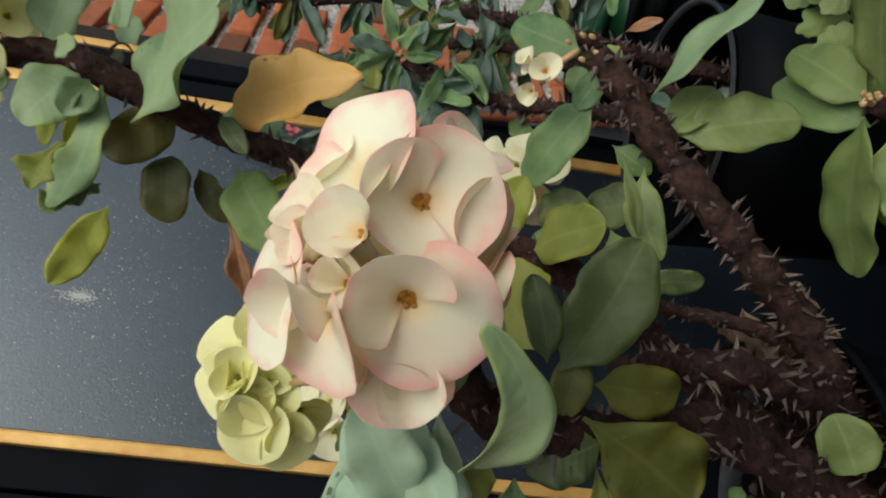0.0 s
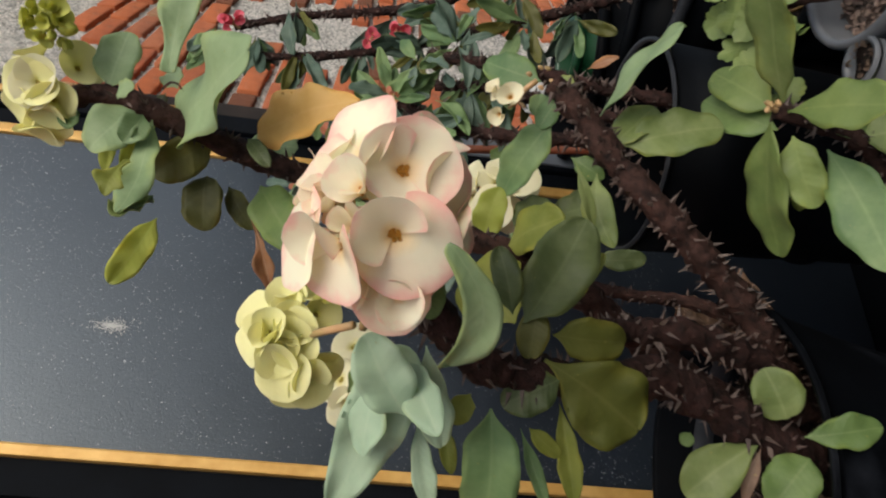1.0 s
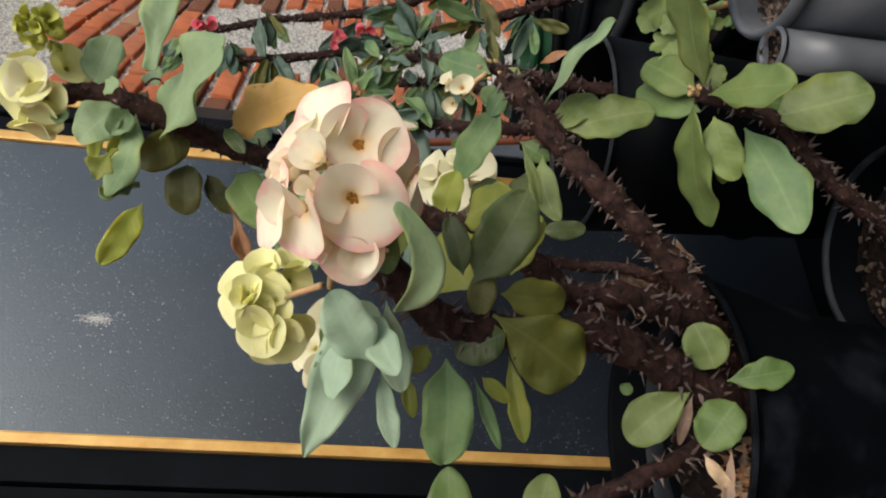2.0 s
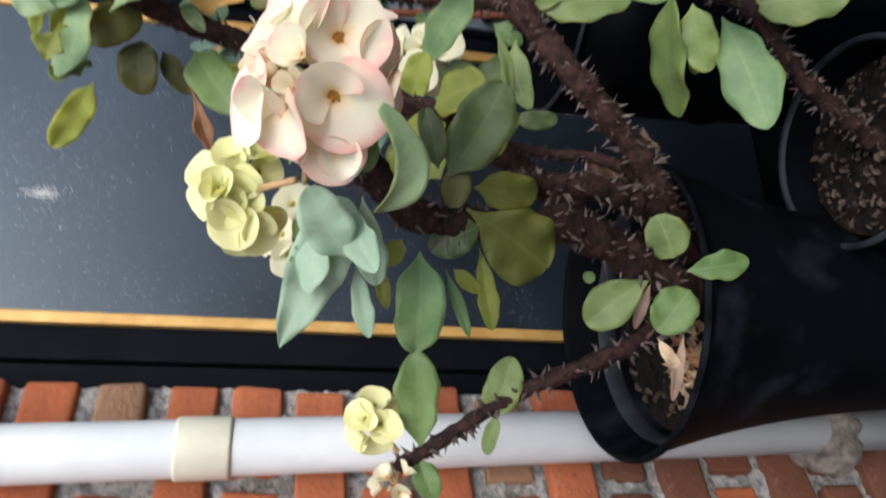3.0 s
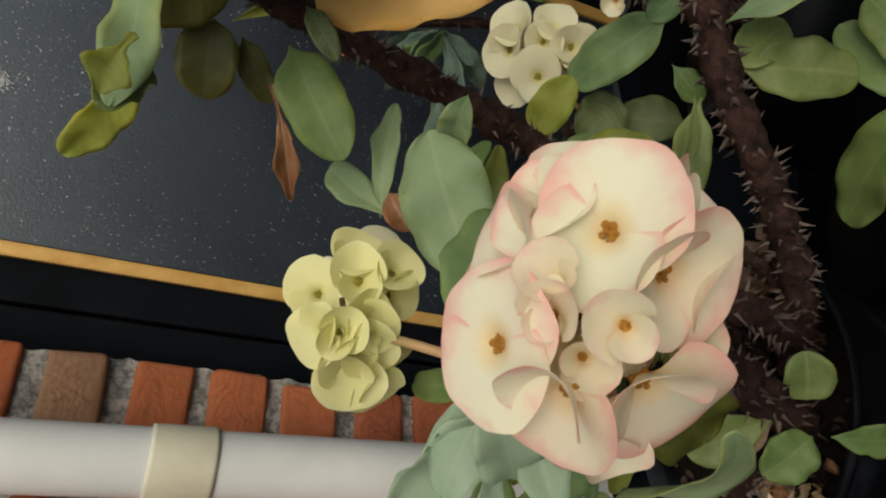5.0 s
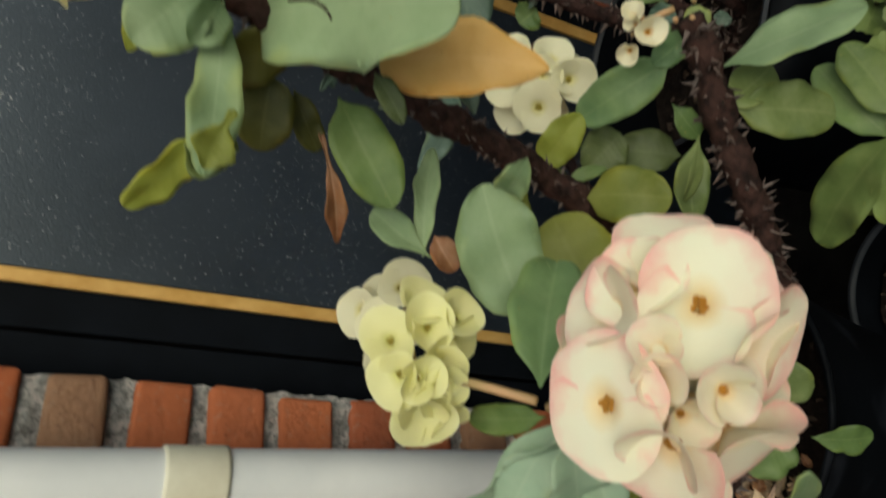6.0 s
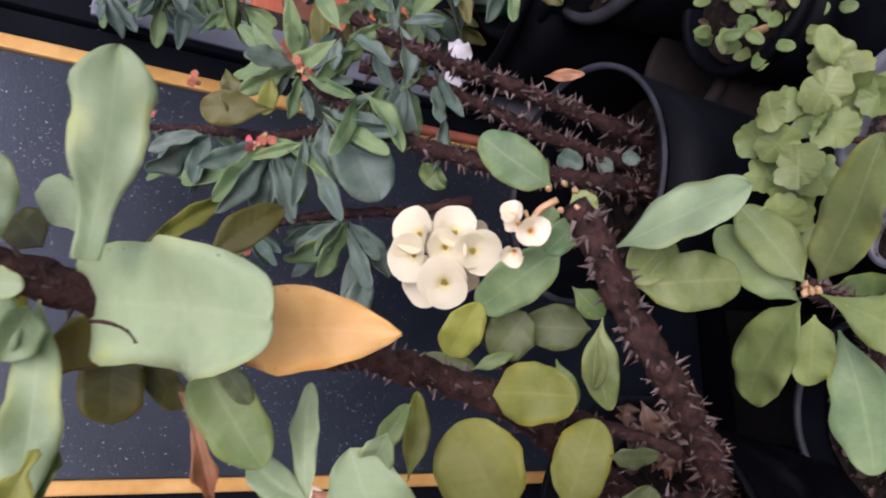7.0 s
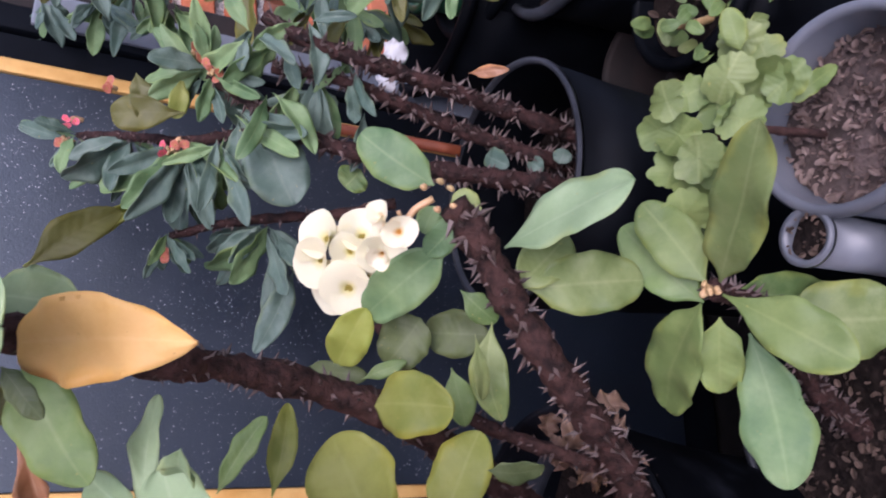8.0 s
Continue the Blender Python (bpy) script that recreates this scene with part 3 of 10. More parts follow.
def bloom(head, at, normal, toward, radius, bract, eye, seed, open_a=80, open_b=65, curl=0.4):
    """One large flower of a head: a pair of overlapping bracts, each open by its own angle, and a cluster of glands in the throat."""
    rng = random.Random(seed * 13 + 5)
    bm = bmesh.new()
    uvl = bm.loops.layers.uv.new("UVMap")
    bract_sheet(bm, uvl, 0.0, 1.0, open_a, curl, seed)
    bract_sheet(bm, uvl, math.pi + rng.uniform(-0.25, 0.25), rng.uniform(0.84, 0.97), open_b, curl * rng.uniform(0.8, 1.4), seed + 40)
    nb = len(bm.faces)
    for k in range(9):
        a, q = k * 2.4 + seed, 0.035 * math.sqrt(k) * 1.15
        bmesh.ops.create_icosphere(bm, subdivisions=1, radius=rng.uniform(0.04, 0.06), matrix=Matrix.Translation((q * math.cos(a), q * math.sin(a), 0.15 + rng.uniform(-0.02, 0.02))))
    bm.faces.ensure_lookup_table()
    for f in bm.faces[nb:]:
        f.material_index = 1
    ob = part("floret", bm, [bract, eye], head)
    z = Vector(normal).normalized()
    x = Vector(toward)
    x = (x - z * x.dot(z)).normalized()
    ob.matrix_basis = Matrix.Translation(at) @ Matrix((x, z.cross(x), z)).transposed().to_4x4() @ Matrix.Scale(radius, 4)
    return ob


def flower_head(plant, centre, foot, r_core, label):
    """The short forked stalks that carry the flowers of one head."""
    bm = bmesh.new()
    rng = random.Random(int(abs(centre[0]) * 1e4))
    tube(bm, smooth_path([foot, (Vector(foot) + Vector(centre)) / 2 + Vector((0.002, 0.001, 0.002)), centre], 0.004), lambda s: 0.0022, 8)
    for k in range(6):
        d = Vector((rng.uniform(-1, 1), rng.uniform(-1, 1), rng.uniform(-0.6, 1))).normalized()
        tube(bm, smooth_path([centre, Vector(centre) + d * r_core * 0.4, Vector(centre) + d * r_core * 0.75], 0.004), lambda s: 0.0014, 6)
    return part("flower_head", bm, M_STALK, plant, label)


def bud(head, at, direction, size, material=None):
    bm = bmesh.new()
    bmesh.ops.create_icosphere(bm, subdivisions=2, radius=1.0)
    q = Vector(direction).to_track_quat("Z", "Y").to_matrix().to_4x4()
    M = Matrix.Translation(at) @ q @ Matrix.Diagonal((size * 0.78, size * 0.66, size * 1.05, 1))
    for v in bm.verts:
        v.co.x *= 1 - 0.3 * v.co.z
        v.co = M @ v.co
    return part("bud", bm, material or M_BUD, head)


def pot(name, at, r_top, r_bot, height, material, label, rim=0.008, lip=0.014, group="plant pots", rim_mat=None, band=0.0):
    """A round pot with thick wall, rolled lip, foot and open top; at is the middle of its rim."""
    x, y, z = at
    ob = thing(name, at, label, "plant pot", group)
    k = (r_top - r_bot) / height
    prof = [(0.002, -height + 0.006), (r_bot - 0.004, -height + 0.004), (r_bot, -height), (r_bot + 0.002, -height + 0.004)]
    for i in range(1, 9):
        h = -height + (height - lip) * i / 8
        prof.append((r_bot + k * (h + height) - 0.0008 * (i % 2), h))
    inner = [(r_top - 0.004, -0.004), (r_top - 0.006, -0.02), (r_top - 0.007 - k * 0.06, -0.06), (r_top - 0.009 - k * 0.12, -0.12)]
    if band:
        def bulge(h):
            return r_bot + (r_top - r_bot) * (1 - h / height) ** band
        prof = prof[:4] + [(bulge(height * (1 - q / 24)), -height * (1 - q / 24)) for q in range(1, 24)]
        prof += [(bulge(lip + 0.008), -lip - 0.008)]
        inner = [(r_top - 0.004, -0.004)] + [(bulge(h) - 0.004, -h) for h in (0.02, 0.04, 0.06, 0.08, 0.12)]
        mark = [(bulge(h) - d, -h) for h, d in ((0.034, 0.0042), (0.036, 0.006), (0.048, 0.006), (0.052, 0.0042))]
        part("water_mark", lathe(bmesh.new(), mark, at, 56), M_RIM, ob, "dull pale water line inside the pot")
    prof += [(r_top - 0.003, -lip - 0.004)]
    body = lathe(bmesh.new(), prof, at, 56)
    lathe(body, inner, at, 56)
    part("body", body, material, ob)
    rm = [(r_top - 0.003, -lip - 0.004), (r_top + rim * 0.6, -lip), (r_top + rim, -lip + 0.004), (r_top + rim, -0.004), (r_top + rim * 0.5, 0.0005), (r_top - 0.003, 0.0), (r_top - 0.004, -0.004)]
    part("rim", lathe(bmesh.new(), rm, at, 56), rim_mat or material, ob)
    return ob


def soil(at, radius, label, chips=60, seed=0, drop=0.035, chip_size=0.011, bed=None, chip=None):
    """A lumpy disc of soil that fills a pot, with bark chips and dry bits on it."""
    rng = random.Random(seed)
    ob = thing("potting_soil", at, label, "soil")
    bm = bmesh.new()
    c = Vector((at[0], at[1], at[2] - drop))
    rows = []
    for i in range(9):
        r = radius * i / 8
        rows.append([bm.verts.new(c + Vector((r * math.cos(a), r * math.sin(a), 0.006 * noise.noise(Vector((r * 60 * math.cos(a), r * 60 * math.sin(a), seed)))))) for a in [2 * math.pi * j / 28 for j in range(28)]])
    for a, b in zip(rows, rows[1:]):
        for j in range(28):
            bm.faces.new((a[j], b[j], b[(j + 1) % 28], a[(j + 1) % 28]))
    bmesh.ops.remove_doubles(bm, verts=bm.verts[:], dist=1e-5)
    part("soil_bed", bm, bed or M_SOIL, ob)
    bc = bmesh.new()
    for _ in range(chips):
        a, r = rng.uniform(0, 6.28), radius * math.sqrt(rng.random()) * 0.95
        s = chip_size * rng.uniform(0.3, 1.1)
        m = Matrix.Translation(c + Vector((r * math.cos(a), r * math.sin(a), 0.003 + s * 0.15))) @ Euler((rng.uniform(-0.9, 0.9), rng.uniform(-0.9, 0.9), rng.uniform(0, 6))).to_matrix().to_4x4()
        curl, wd = rng.uniform(0.15, 0.5), rng.uniform(0.2, 0.45)
        rows = []
        for i in range(4):
            u = i / 3 - 0.5
            h = wd * (1 - 2.6 * u * u) * rng.uniform(0.8, 1.2)
            rows.append([bc.verts.new(m @ Vector((s * u, s * h * g, s * (curl * (g * g - 4 * u * u * 0.4) + rng.uniform(-0.03, 0.03))))) for g in (-1, 0, 1)])
        for p, q in zip(rows, rows[1:]):
            for g in (0, 1):
                bc.faces.new((p[g], q[g], q[g + 1], p[g + 1]))
    bmesh.ops.solidify(bc, geom=bc.faces[:], thickness=0.0006)
    part("chip_litter", bc, chip or M_CHIP, ob, "brown bark chips and dry husks", smooth=False)["kind"] = "stuff"
    return ob


# ---- the ground, the walls and the panel door ----
GZ = -0.24
# ground colour is near black: the shade between the pots is in it
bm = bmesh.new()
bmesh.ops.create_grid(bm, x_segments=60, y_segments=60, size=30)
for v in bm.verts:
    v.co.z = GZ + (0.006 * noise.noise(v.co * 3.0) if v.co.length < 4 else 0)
tagged(link("ground", bm, M_GROUND), "dirty ground under the pots, their shade put into its near-black colour", "ground", kind="structure")

# unseen slab behind the camera, added to bounce light onto the leaves
bm = box(bmesh.new(), (-9, -12, GZ - 0.05), (9, -1.05, GZ + 0.03), 0.012, 2)
tagged(link("pavement", bm, M_BOUNCE, smooth=False), "unseen grey slab added to bounce light onto the plants", "pavement", kind="structure")

# unseen wall, added to darken the low sky mirrored in the door panel
bm = box(bmesh.new(), (-9, -7.3, GZ), (9, -7.0, 1.7), 0.02, 2)
tagged(link("wall_yard", bm, M_UNSEEN, smooth=False), "unseen wall added to darken what the door panel reflects", "wall", kind="structure")

WALL_L = pose(0, 0, 0)
WALL_R = pose(0.599, 0.012, 0, 0, 0, 6)


def wall(name, m, length, side, seed, label, fine):
    """Rough mortar body of a brick wall; its face lies a little behind the bricks."""
    bm = bmesh.new()
    x0, x1 = (-length, 0) if side < 0 else (0, length)
    NX, NZ = int(length / fine), int((1.77 - GZ) / fine)
    front = []
    for i in range(NX + 1):
        col = []
        for k in range(NZ + 1):
            x, z = x0 + (x1 - x0) * i / NX, GZ - 0.02 + (1.77 - GZ) * k / NZ
            q = Vector((x * 55, z * 55, seed))
            y = 0.014 + 0.006 * noise.noise(q) + 0.007 * noise.noise(q * 2.3) + 0.004 * noise.noise(q * 4.6)
            if (i == NX and side < 0) or (i == 0 and side > 0):
                x -= side * 0.006 * noise.noise(Vector((seed, z * 60, 1)))
            col.append(bm.verts.new(m @ Vector((x, y, z))))
        front.append(col)
    for i in range(NX):
        for k in range(NZ):
            bm.faces.new((front[i][k], front[i + 1][k], front[i + 1][k + 1], front[i][k + 1]))
    box(bm, (x0 + (0.03 if side > 0 else 0), 0.03, GZ - 0.02), (x1 - (0.03 if side < 0 else 0), 0.20, 2.4), m=m)
    box(bm, (x0, 0.006, 1.75), (x1, 0.03, 2.4), m=m)
    return tagged(link(name, bm, M_MORTAR), label, "wall", kind="structure")


wall_left = wall("wall_left", WALL_L, 1.5, -1, 3.0, "wall of orange-red bricks in coarse grey mortar", 0.0055)
wall_right = wall("wall_right", WALL_R, 3.2, 1, 9.0, "brick wall with broad coarse grey mortar beds", 0.009)

# The panel door: s runs along it from the gold strip near the pipe
DOOR = pose(0.102, 0.012, 0, 0, 0, -20.9)
door = tagged(new("door_1"), "black panel door with narrow gold strips, wet with drops", "door", kind="structure")


def slab(name, s0, s1, y0, y1, z0, z1, material, parent, bev=0.002, label=""):
    return part(name, box(bmesh.new(), (s0, y0, z0), (s1, y1, z1), bev, 4 if bev > 0.005 else 2, DOOR), material, parent, label, smooth=False)


slab("door_leaf", -0.056, 0.478, 0.006, 0.045, GZ + 0.01, 2.05, M_BLACK, door)
slab("panel", 0.0, 0.427, -0.001, 0.008, GZ + 0.08, 1.98, M_PANEL, door, 0.001, "dark slate-grey panel beaded with water")
slab("gold_strip", -0.015, -0.0005, -0.006, 0.010, GZ + 0.07, 1.99, M_GOLD, door, 0.003, "gold-painted strip")
slab("gold_strip", 0.4275, 0.444, -0.006, 0.010, GZ + 0.07, 1.99, M_GOLD, door, 0.003, "gold-painted strip")
slab("door_frame", -0.125, -0.060, 0.012, 0.09, GZ - 0.01, 2.1, M_BLACK, door, 0.0012)
slab("door_frame", 0.482, 0.512, 0.000, 0.07, GZ - 0.01, 2.1, M_BLACK, door, 0.004)
slab("frame_bead", -0.129, -0.103, -0.004, 0.03, GZ - 0.01, 2.1, M_BEAD, door, 0.009, "glossy black rounded moulding")
# unseen slab added behind the door to keep sky light out of its gaps
box_back = box(bmesh.new(), (-0.20, 0.095, GZ - 0.02), (0.62, 0.16, 2.35), 0.004, 1, DOOR)
tagged(link("wall_back", box_back, M_CLAY), "unseen slab added behind the panel door to block sky light", "wall", kind="structure")
# flat grey strip at the far frame edge, up to z 0.735
slab("jamb_strip", 0.4905, 0.531, -0.004, 0.03, GZ - 0.01, 0.735, M_GREYSTRIP, door, 0.002, "slate-grey strip")
slab("gold_edge", 0.503, 0.5145, -0.004, 0.004, 0.86, 2.1, M_GOLD, door, 0.002, "thin gold edge strip")

# water beads on the panel
rng = random.Random(5)
bm = bmesh.new()
for i in range(13000):
    s, z = rng.uniform(0.004, 0.423), rng.uniform(0.15, 1.35)
    if noise.noise(Vector((s * 6, z * 5, 2))) < rng.uniform(-0.45, 0.35):
        continue
    r = rng.choice((0.00025, 0.0003, 0.0004, 0.0005, 0.0007))
    c = Vector((s, -0.0012, z))
    ring = [bm.verts.new(DOOR @ (c + Vector((r * math.cos(a), 0, r * math.sin(a) * 1.25)))) for a in (0, 1.05, 2.09, 3.14, 4.19, 5.24)]
    tip = bm.verts.new(DOOR @ (c + Vector((0, -r * 0.7, 0))))
    for k in range(6):
        bm.faces.new((ring[k], ring[(k + 1) % 6], tip))
part("bead_film", bm, M_DROP, door, "small clear water beads")["kind"] = "stuff"

# dried white splash on the panel
bm = bmesh.new()
for i in range(520):
    a, q = rng.uniform(0, 6.28), abs(rng.gauss(0, 0.42))
    s, z = 0.151 + 0.009 * q * math.cos(a) * (1 + 8 * max(0, -q * math.sin(a) + 0.3) * 0.2), 0.882 + 0.036 * q * math.sin(a)
    r = rng.uniform(0.0004, 0.0011)
    c = Vector((s, -0.0014, z))
    vs = [bm.verts.new(DOOR @ (c + Vector((r * rng.uniform(0.6, 1.3) * math.cos(g), -0.0004 * (g > 3), r * rng.uniform(0.6, 1.5) * math.sin(g))))) for g in (0, 1.25, 2.5, 3.7, 5.0)]
    bm.faces.new(vs)
part("splash", bm, M_WHITE, door, "dried white splash")["kind"] = "stuff"

# ---- the drain pipe ----
pipe = thing("drain_pipe", (0, 0, 0), "white plastic drain pipe with a cream collar", "pipe")
PX, PY = -0.104, -0.047


def leaned(bm):
    for v in bm.verts:
        v.co.x += 0.0375 * (0.65 - v.co.z)
    return bm


part("pipe_run", leaned(lathe(bmesh.new(), [(0.0, GZ - 0.01), (0.0285, GZ - 0.01), (0.0285, 0.5), (0.0283, 1.2), (0.0285, 2.2), (0.0, 2.2)], (PX, PY, 0.0), 40)), M_PVC, pipe)
part("collar", leaned(lathe(bmesh.new(), [(0.0283, 0.6265), (0.0308, 0.6265), (0.0312, 0.63), (0.0312, 0.676), (0.0308, 0.6795), (0.0283, 0.6795)], (PX, PY, 0.0), 40)), M_COLLAR, pipe, "cream pipe collar")
bm = bmesh.new()
bmesh.ops.create_icosphere(bm, subdivisions=4, radius=1.0)
for v in bm.verts:
    q = v.co.copy()
    v.co = Vector((PX + 0.034 + 0.055 * q.x, PY + 0.012 + 0.045 * q.y, -0.085 + 0.045 * q.z)) + q * 0.014 * noise.noise(q * 2.3)
part("mortar_lump", bm, M_LUMP, pipe, "lump of dirty mortar that holds the pipe")

# ---- the plants and pots ----
pot("plant_pot", (-0.070, -0.260, 0.280), 0.139, 0.086, 0.520, M_POTD, "large black plastic pot with a thorny flowering plant", rim=0.002, lip=0.006, band=3.2)
soil((-0.070, -0.260, 0.280), 0.117, "dark soil with dry husks in the black pot", 90, 1, 0.06, 0.011)
plant = thing("crown_of_thorns", (-0.12, -0.335, 0.27), "thorny succulent with peach-pink and pale yellow flower heads", "plant", "thorny plants")
stem(plant, [(-0.054, -0.317, 0.231), (-0.021, -0.388, 0.296), (0.015, -0.439, 0.366), (0.050, -0.458, 0.401), (0.082, -0.484, 0.435), (0.098, -0.495, 0.455)], 0.0125, 0.0095, 1, M_STEM, 0.0115, 1.9)
stem(plant, [(-0.045, -0.292, 0.240), (-0.037, -0.329, 0.325), (0.004, -0.382, 0.436), (0.025, -0.391, 0.496), (0.031, -0.409, 0.563), (0.024, -0.428, 0.612), (0.027, -0.440, 0.664), (0.025, -0.458, 0.708), (0.028, -0.472, 0.745), (0.028, -0.476, 0.772), (0.021, -0.474, 0.784)], 0.012, 0.007, 2, M_STEM, 0.0085, 3.0)
stem(plant, [(-0.102, -0.321, 0.246), (-0.098, -0.357, 0.323), (-0.102, -0.390, 0.388), (-0.124, -0.406, 0.452), (-0.141, -0.428, 0.509), (-0.147, -0.467, 0.546), (-0.150, -0.500, 0.566)], 0.015, 0.009, 3, M_STEMR, 0.012, 2.2)
stem(plant, [(-0.041, -0.328, 0.227), (-0.059, -0.389, 0.339), (-0.064, -0.394, 0.399), (-0.078, -0.397, 0.438)], 0.012, 0.009, 4, M_STEMR, 0.012, 2.2)
stem(plant, [(-0.109, -0.298, 0.253), (-0.153, -0.315, 0.316), (-0.168, -0.311, 0.352), (-0.182, -0.279, 0.414), (-0.201, -0.247, 0.463), (-0.213, -0.225, 0.495)], 0.0074, 0.0055, 5, M_STEMR, 0.011, 2.0)
stem(plant, [(-0.019, -0.336, 0.222), (-0.013, -0.381, 0.323), (0.015, -0.363, 0.373), (0.054, -0.345, 0.414), (0.106, -0.342, 0.445)], 0.006, 0.004, 6, M_STEM, 0.007, 1.0)
leaf(plant, (0.026, -0.456, 0.716), (-0.026, -0.544, 0.661), 0.056, "blunt", M_PALE, (-0.40, -0.30, 0.87), 0.03, 0.05, 0.08, 7)
leaf(plant, (0.006, -0.473, 0.662), (-0.012, -0.515, 0.597), 0.038, "drop", M_ORANGE, (-0.50, -0.64, 0.59), 0.03, 0.10, 0.05, 8)
leaf(plant, (0.016, -0.503, 0.720), (0.078, -0.557, 0.719), 0.032, "spat", M_PALE, (-0.65, -0.76, 0.02), 0.05, 0.1, 0.04, 9)
leaf(plant, (0.030, -0.479, 0.764), (0.059, -0.508, 0.756), 0.030, "oval", M_PALE, (-0.69, -0.72, 0.05), 0.05, 0.10, 0.03, 10)
leaf(plant, (0.014, -0.484, 0.753), (0.008, -0.495, 0.739), 0.013, "oval", M_PALE, (-0.50, -0.56, 0.66), 0.06, 0.12, 0.03, 11)
leaf(plant, (0.020, -0.466, 0.734), (-0.062, -0.447, 0.732), 0.023, "wavy", M_PALE, (-0.25, -0.96, 0.12), -0.06, 0.12, 0.10, 12)
leaf(plant, (-0.047, -0.475, 0.727), (-0.070, -0.464, 0.735), 0.019, "tongue", M_YG, (-0.29, -0.96, -0.02), 0.12, 0.25, 0.06, 720)
leaf(plant, (0.017, -0.472, 0.744), (-0.007, -0.453, 0.767), 0.034, "round", M_PALE, (-0.57, -0.82, 0.08), 0.05, 0.12, 0.04, 13)
leaf(plant, (0.012, -0.473, 0.737), (-0.007, -0.462, 0.745), 0.020, "oval", M_PALE, (-0.57, -0.74, -0.35), 0.05, 0.2, 0.03, 14)
leaf(plant, (-0.009, -0.406, 0.728), (-0.035, -0.366, 0.756), 0.022, "oval", M_BRIGHT, (-0.82, -0.51, -0.26), 0.05, 0.15, 0.03, 15)
leaf(plant, (0.020, -0.426, 0.700), (-0.006, -0.397, 0.697), 0.030, "round", M_OLIVE, (-0.74, -0.65, 0.18), 0.06, 0.12, 0.03, 16)
leaf(plant, (0.021, -0.422, 0.663), (-0.033, -0.411, 0.628), 0.032, "oval", M_MID, (-0.40, -0.85, 0.36), 0.06, 0.12, 0.03, 17)
leaf(plant, (0.014, -0.406, 0.669), (-0.036, -0.369, 0.644), 0.013, "tongue", M_BROWN, (-0.63, -0.75, 0.20), 0.12, 0.60, 0.20, 18, bow=0.05)
leaf(plant, (-0.031, -0.440, 0.721), (-0.061, -0.444, 0.737), 0.020, "oval", M_LIME, (-0.25, -0.96, 0.12), -0.06, 0.30, 0.06, 700)
leaf(plant, (-0.043, -0.460, 0.590), (-0.047, -0.492, 0.599), 0.016, "lance", M_PALE, (-0.45, -0.80, 0.40), 0.12, 0.30, 0.03, 701)
leaf(plant, (0.021, -0.464, 0.788), (0.006, -0.460, 0.782), 0.014, "round", M_BLUE, (-0.27, -0.95, 0.13), 0.06, 0.12, 0.03, 19)
leaf(plant, (0.047, -0.477, 0.724), (0.076, -0.474, 0.738), 0.017, "oval", M_PALE, (-0.16, -0.86, 0.48), 0.06, 0.12, 0.03, 20)
leaf(plant, (0.023, -0.417, 0.686), (0.003, -0.396, 0.665), 0.016, "oval", M_OLIVE, (-0.75, -0.66, 0.04), 0.06, 0.12, 0.03, 21)
leaf(plant, (0.050, -0.458, 0.736), (0.070, -0.450, 0.749), 0.020, "oval", M_OLIVE, (-0.11, -0.78, 0.62), 0.06, 0.12, 0.03, 22)
leaf(plant, (0.057, -0.451, 0.667), (0.086, -0.466, 0.629), 0.019, "lance", M_OLIVE, (-0.44, -0.90, 0.03), 0.08, 0.20, 0.03, 23)
leaf(plant, (0.026, -0.453, 0.696), (0.009, -0.430, 0.735), 0.029, "oval", M_OLIVE, (-0.89, -0.44, -0.13), 0.06, 0.12, 0.03, 24)
leaf(plant, (-0.006, -0.475, 0.666), (-0.025, -0.468, 0.649), 0.011, "oval", M_DEEP_SHADED, (-0.61, -0.73, 0.31), 0.06, 0.12, 0.03, 25)
leaf(plant, (0.042, -0.448, 0.740), (0.015, -0.424, 0.757), 0.018, "lance", M_BRIGHT, (-0.76, -0.55, -0.34), 0.06, 0.30, 0.03, 26)
leaf(plant, (0.033, -0.446, 0.768), (0.011, -0.426, 0.767), 0.011, "lance", M_BRIGHT, (-0.66, -0.67, -0.34), 0.06, 0.12, 0.03, 27)
stem(plant, [(-0.011, -0.505, 0.716), (-0.015, -0.512, 0.710), (-0.019, -0.514, 0.704), (-0.023, -0.513, 0.701)], 0.0008, 0.0005, 28, M_STEM, 0.0005, 0.1)
leaf(plant, (0.054, -0.430, 0.682), (0.041, -0.445, 0.640), 0.031, "oval", M_PALE, (-0.43, -0.80, 0.41), 0.06, 0.12, 0.03, 29)
leaf(plant, (0.083, -0.481, 0.416), (0.080, -0.560, 0.377), 0.042, "wavy", M_PALE, (0.16, -0.44, 0.88), 0.04, 0.1, 0.03, 30)
leaf(plant, (0.064, -0.467, 0.405), (0.094, -0.489, 0.372), 0.030, "oval", M_LIME, (-0.31, -0.90, 0.31), 0.05, 0.1, 0.03, 31)
leaf(plant, (0.064, -0.468, 0.397), (0.061, -0.495, 0.329), 0.039, "oval", M_LIME, (-0.51, -0.79, 0.34), 0.04, 0.1, 0.03, 32)
leaf(plant, (0.119, -0.487, 0.460), (0.157, -0.481, 0.501), 0.030, "oval", M_BLUE, (-0.50, -0.66, 0.56), 0.05, 0.06, 0.03, 33)
leaf(plant, (0.085, -0.472, 0.451), (0.075, -0.405, 0.479), 0.033, "oval", M_BLUE, (-0.68, -0.40, 0.61), 0.05, 0.10, 0.03, 34)
leaf(plant, (0.055, -0.369, 0.489), (0.076, -0.411, 0.481), 0.027, "oval", M_BRIGHT, (-0.76, -0.45, 0.46), 0.05, 0.15, 0.03, 35)
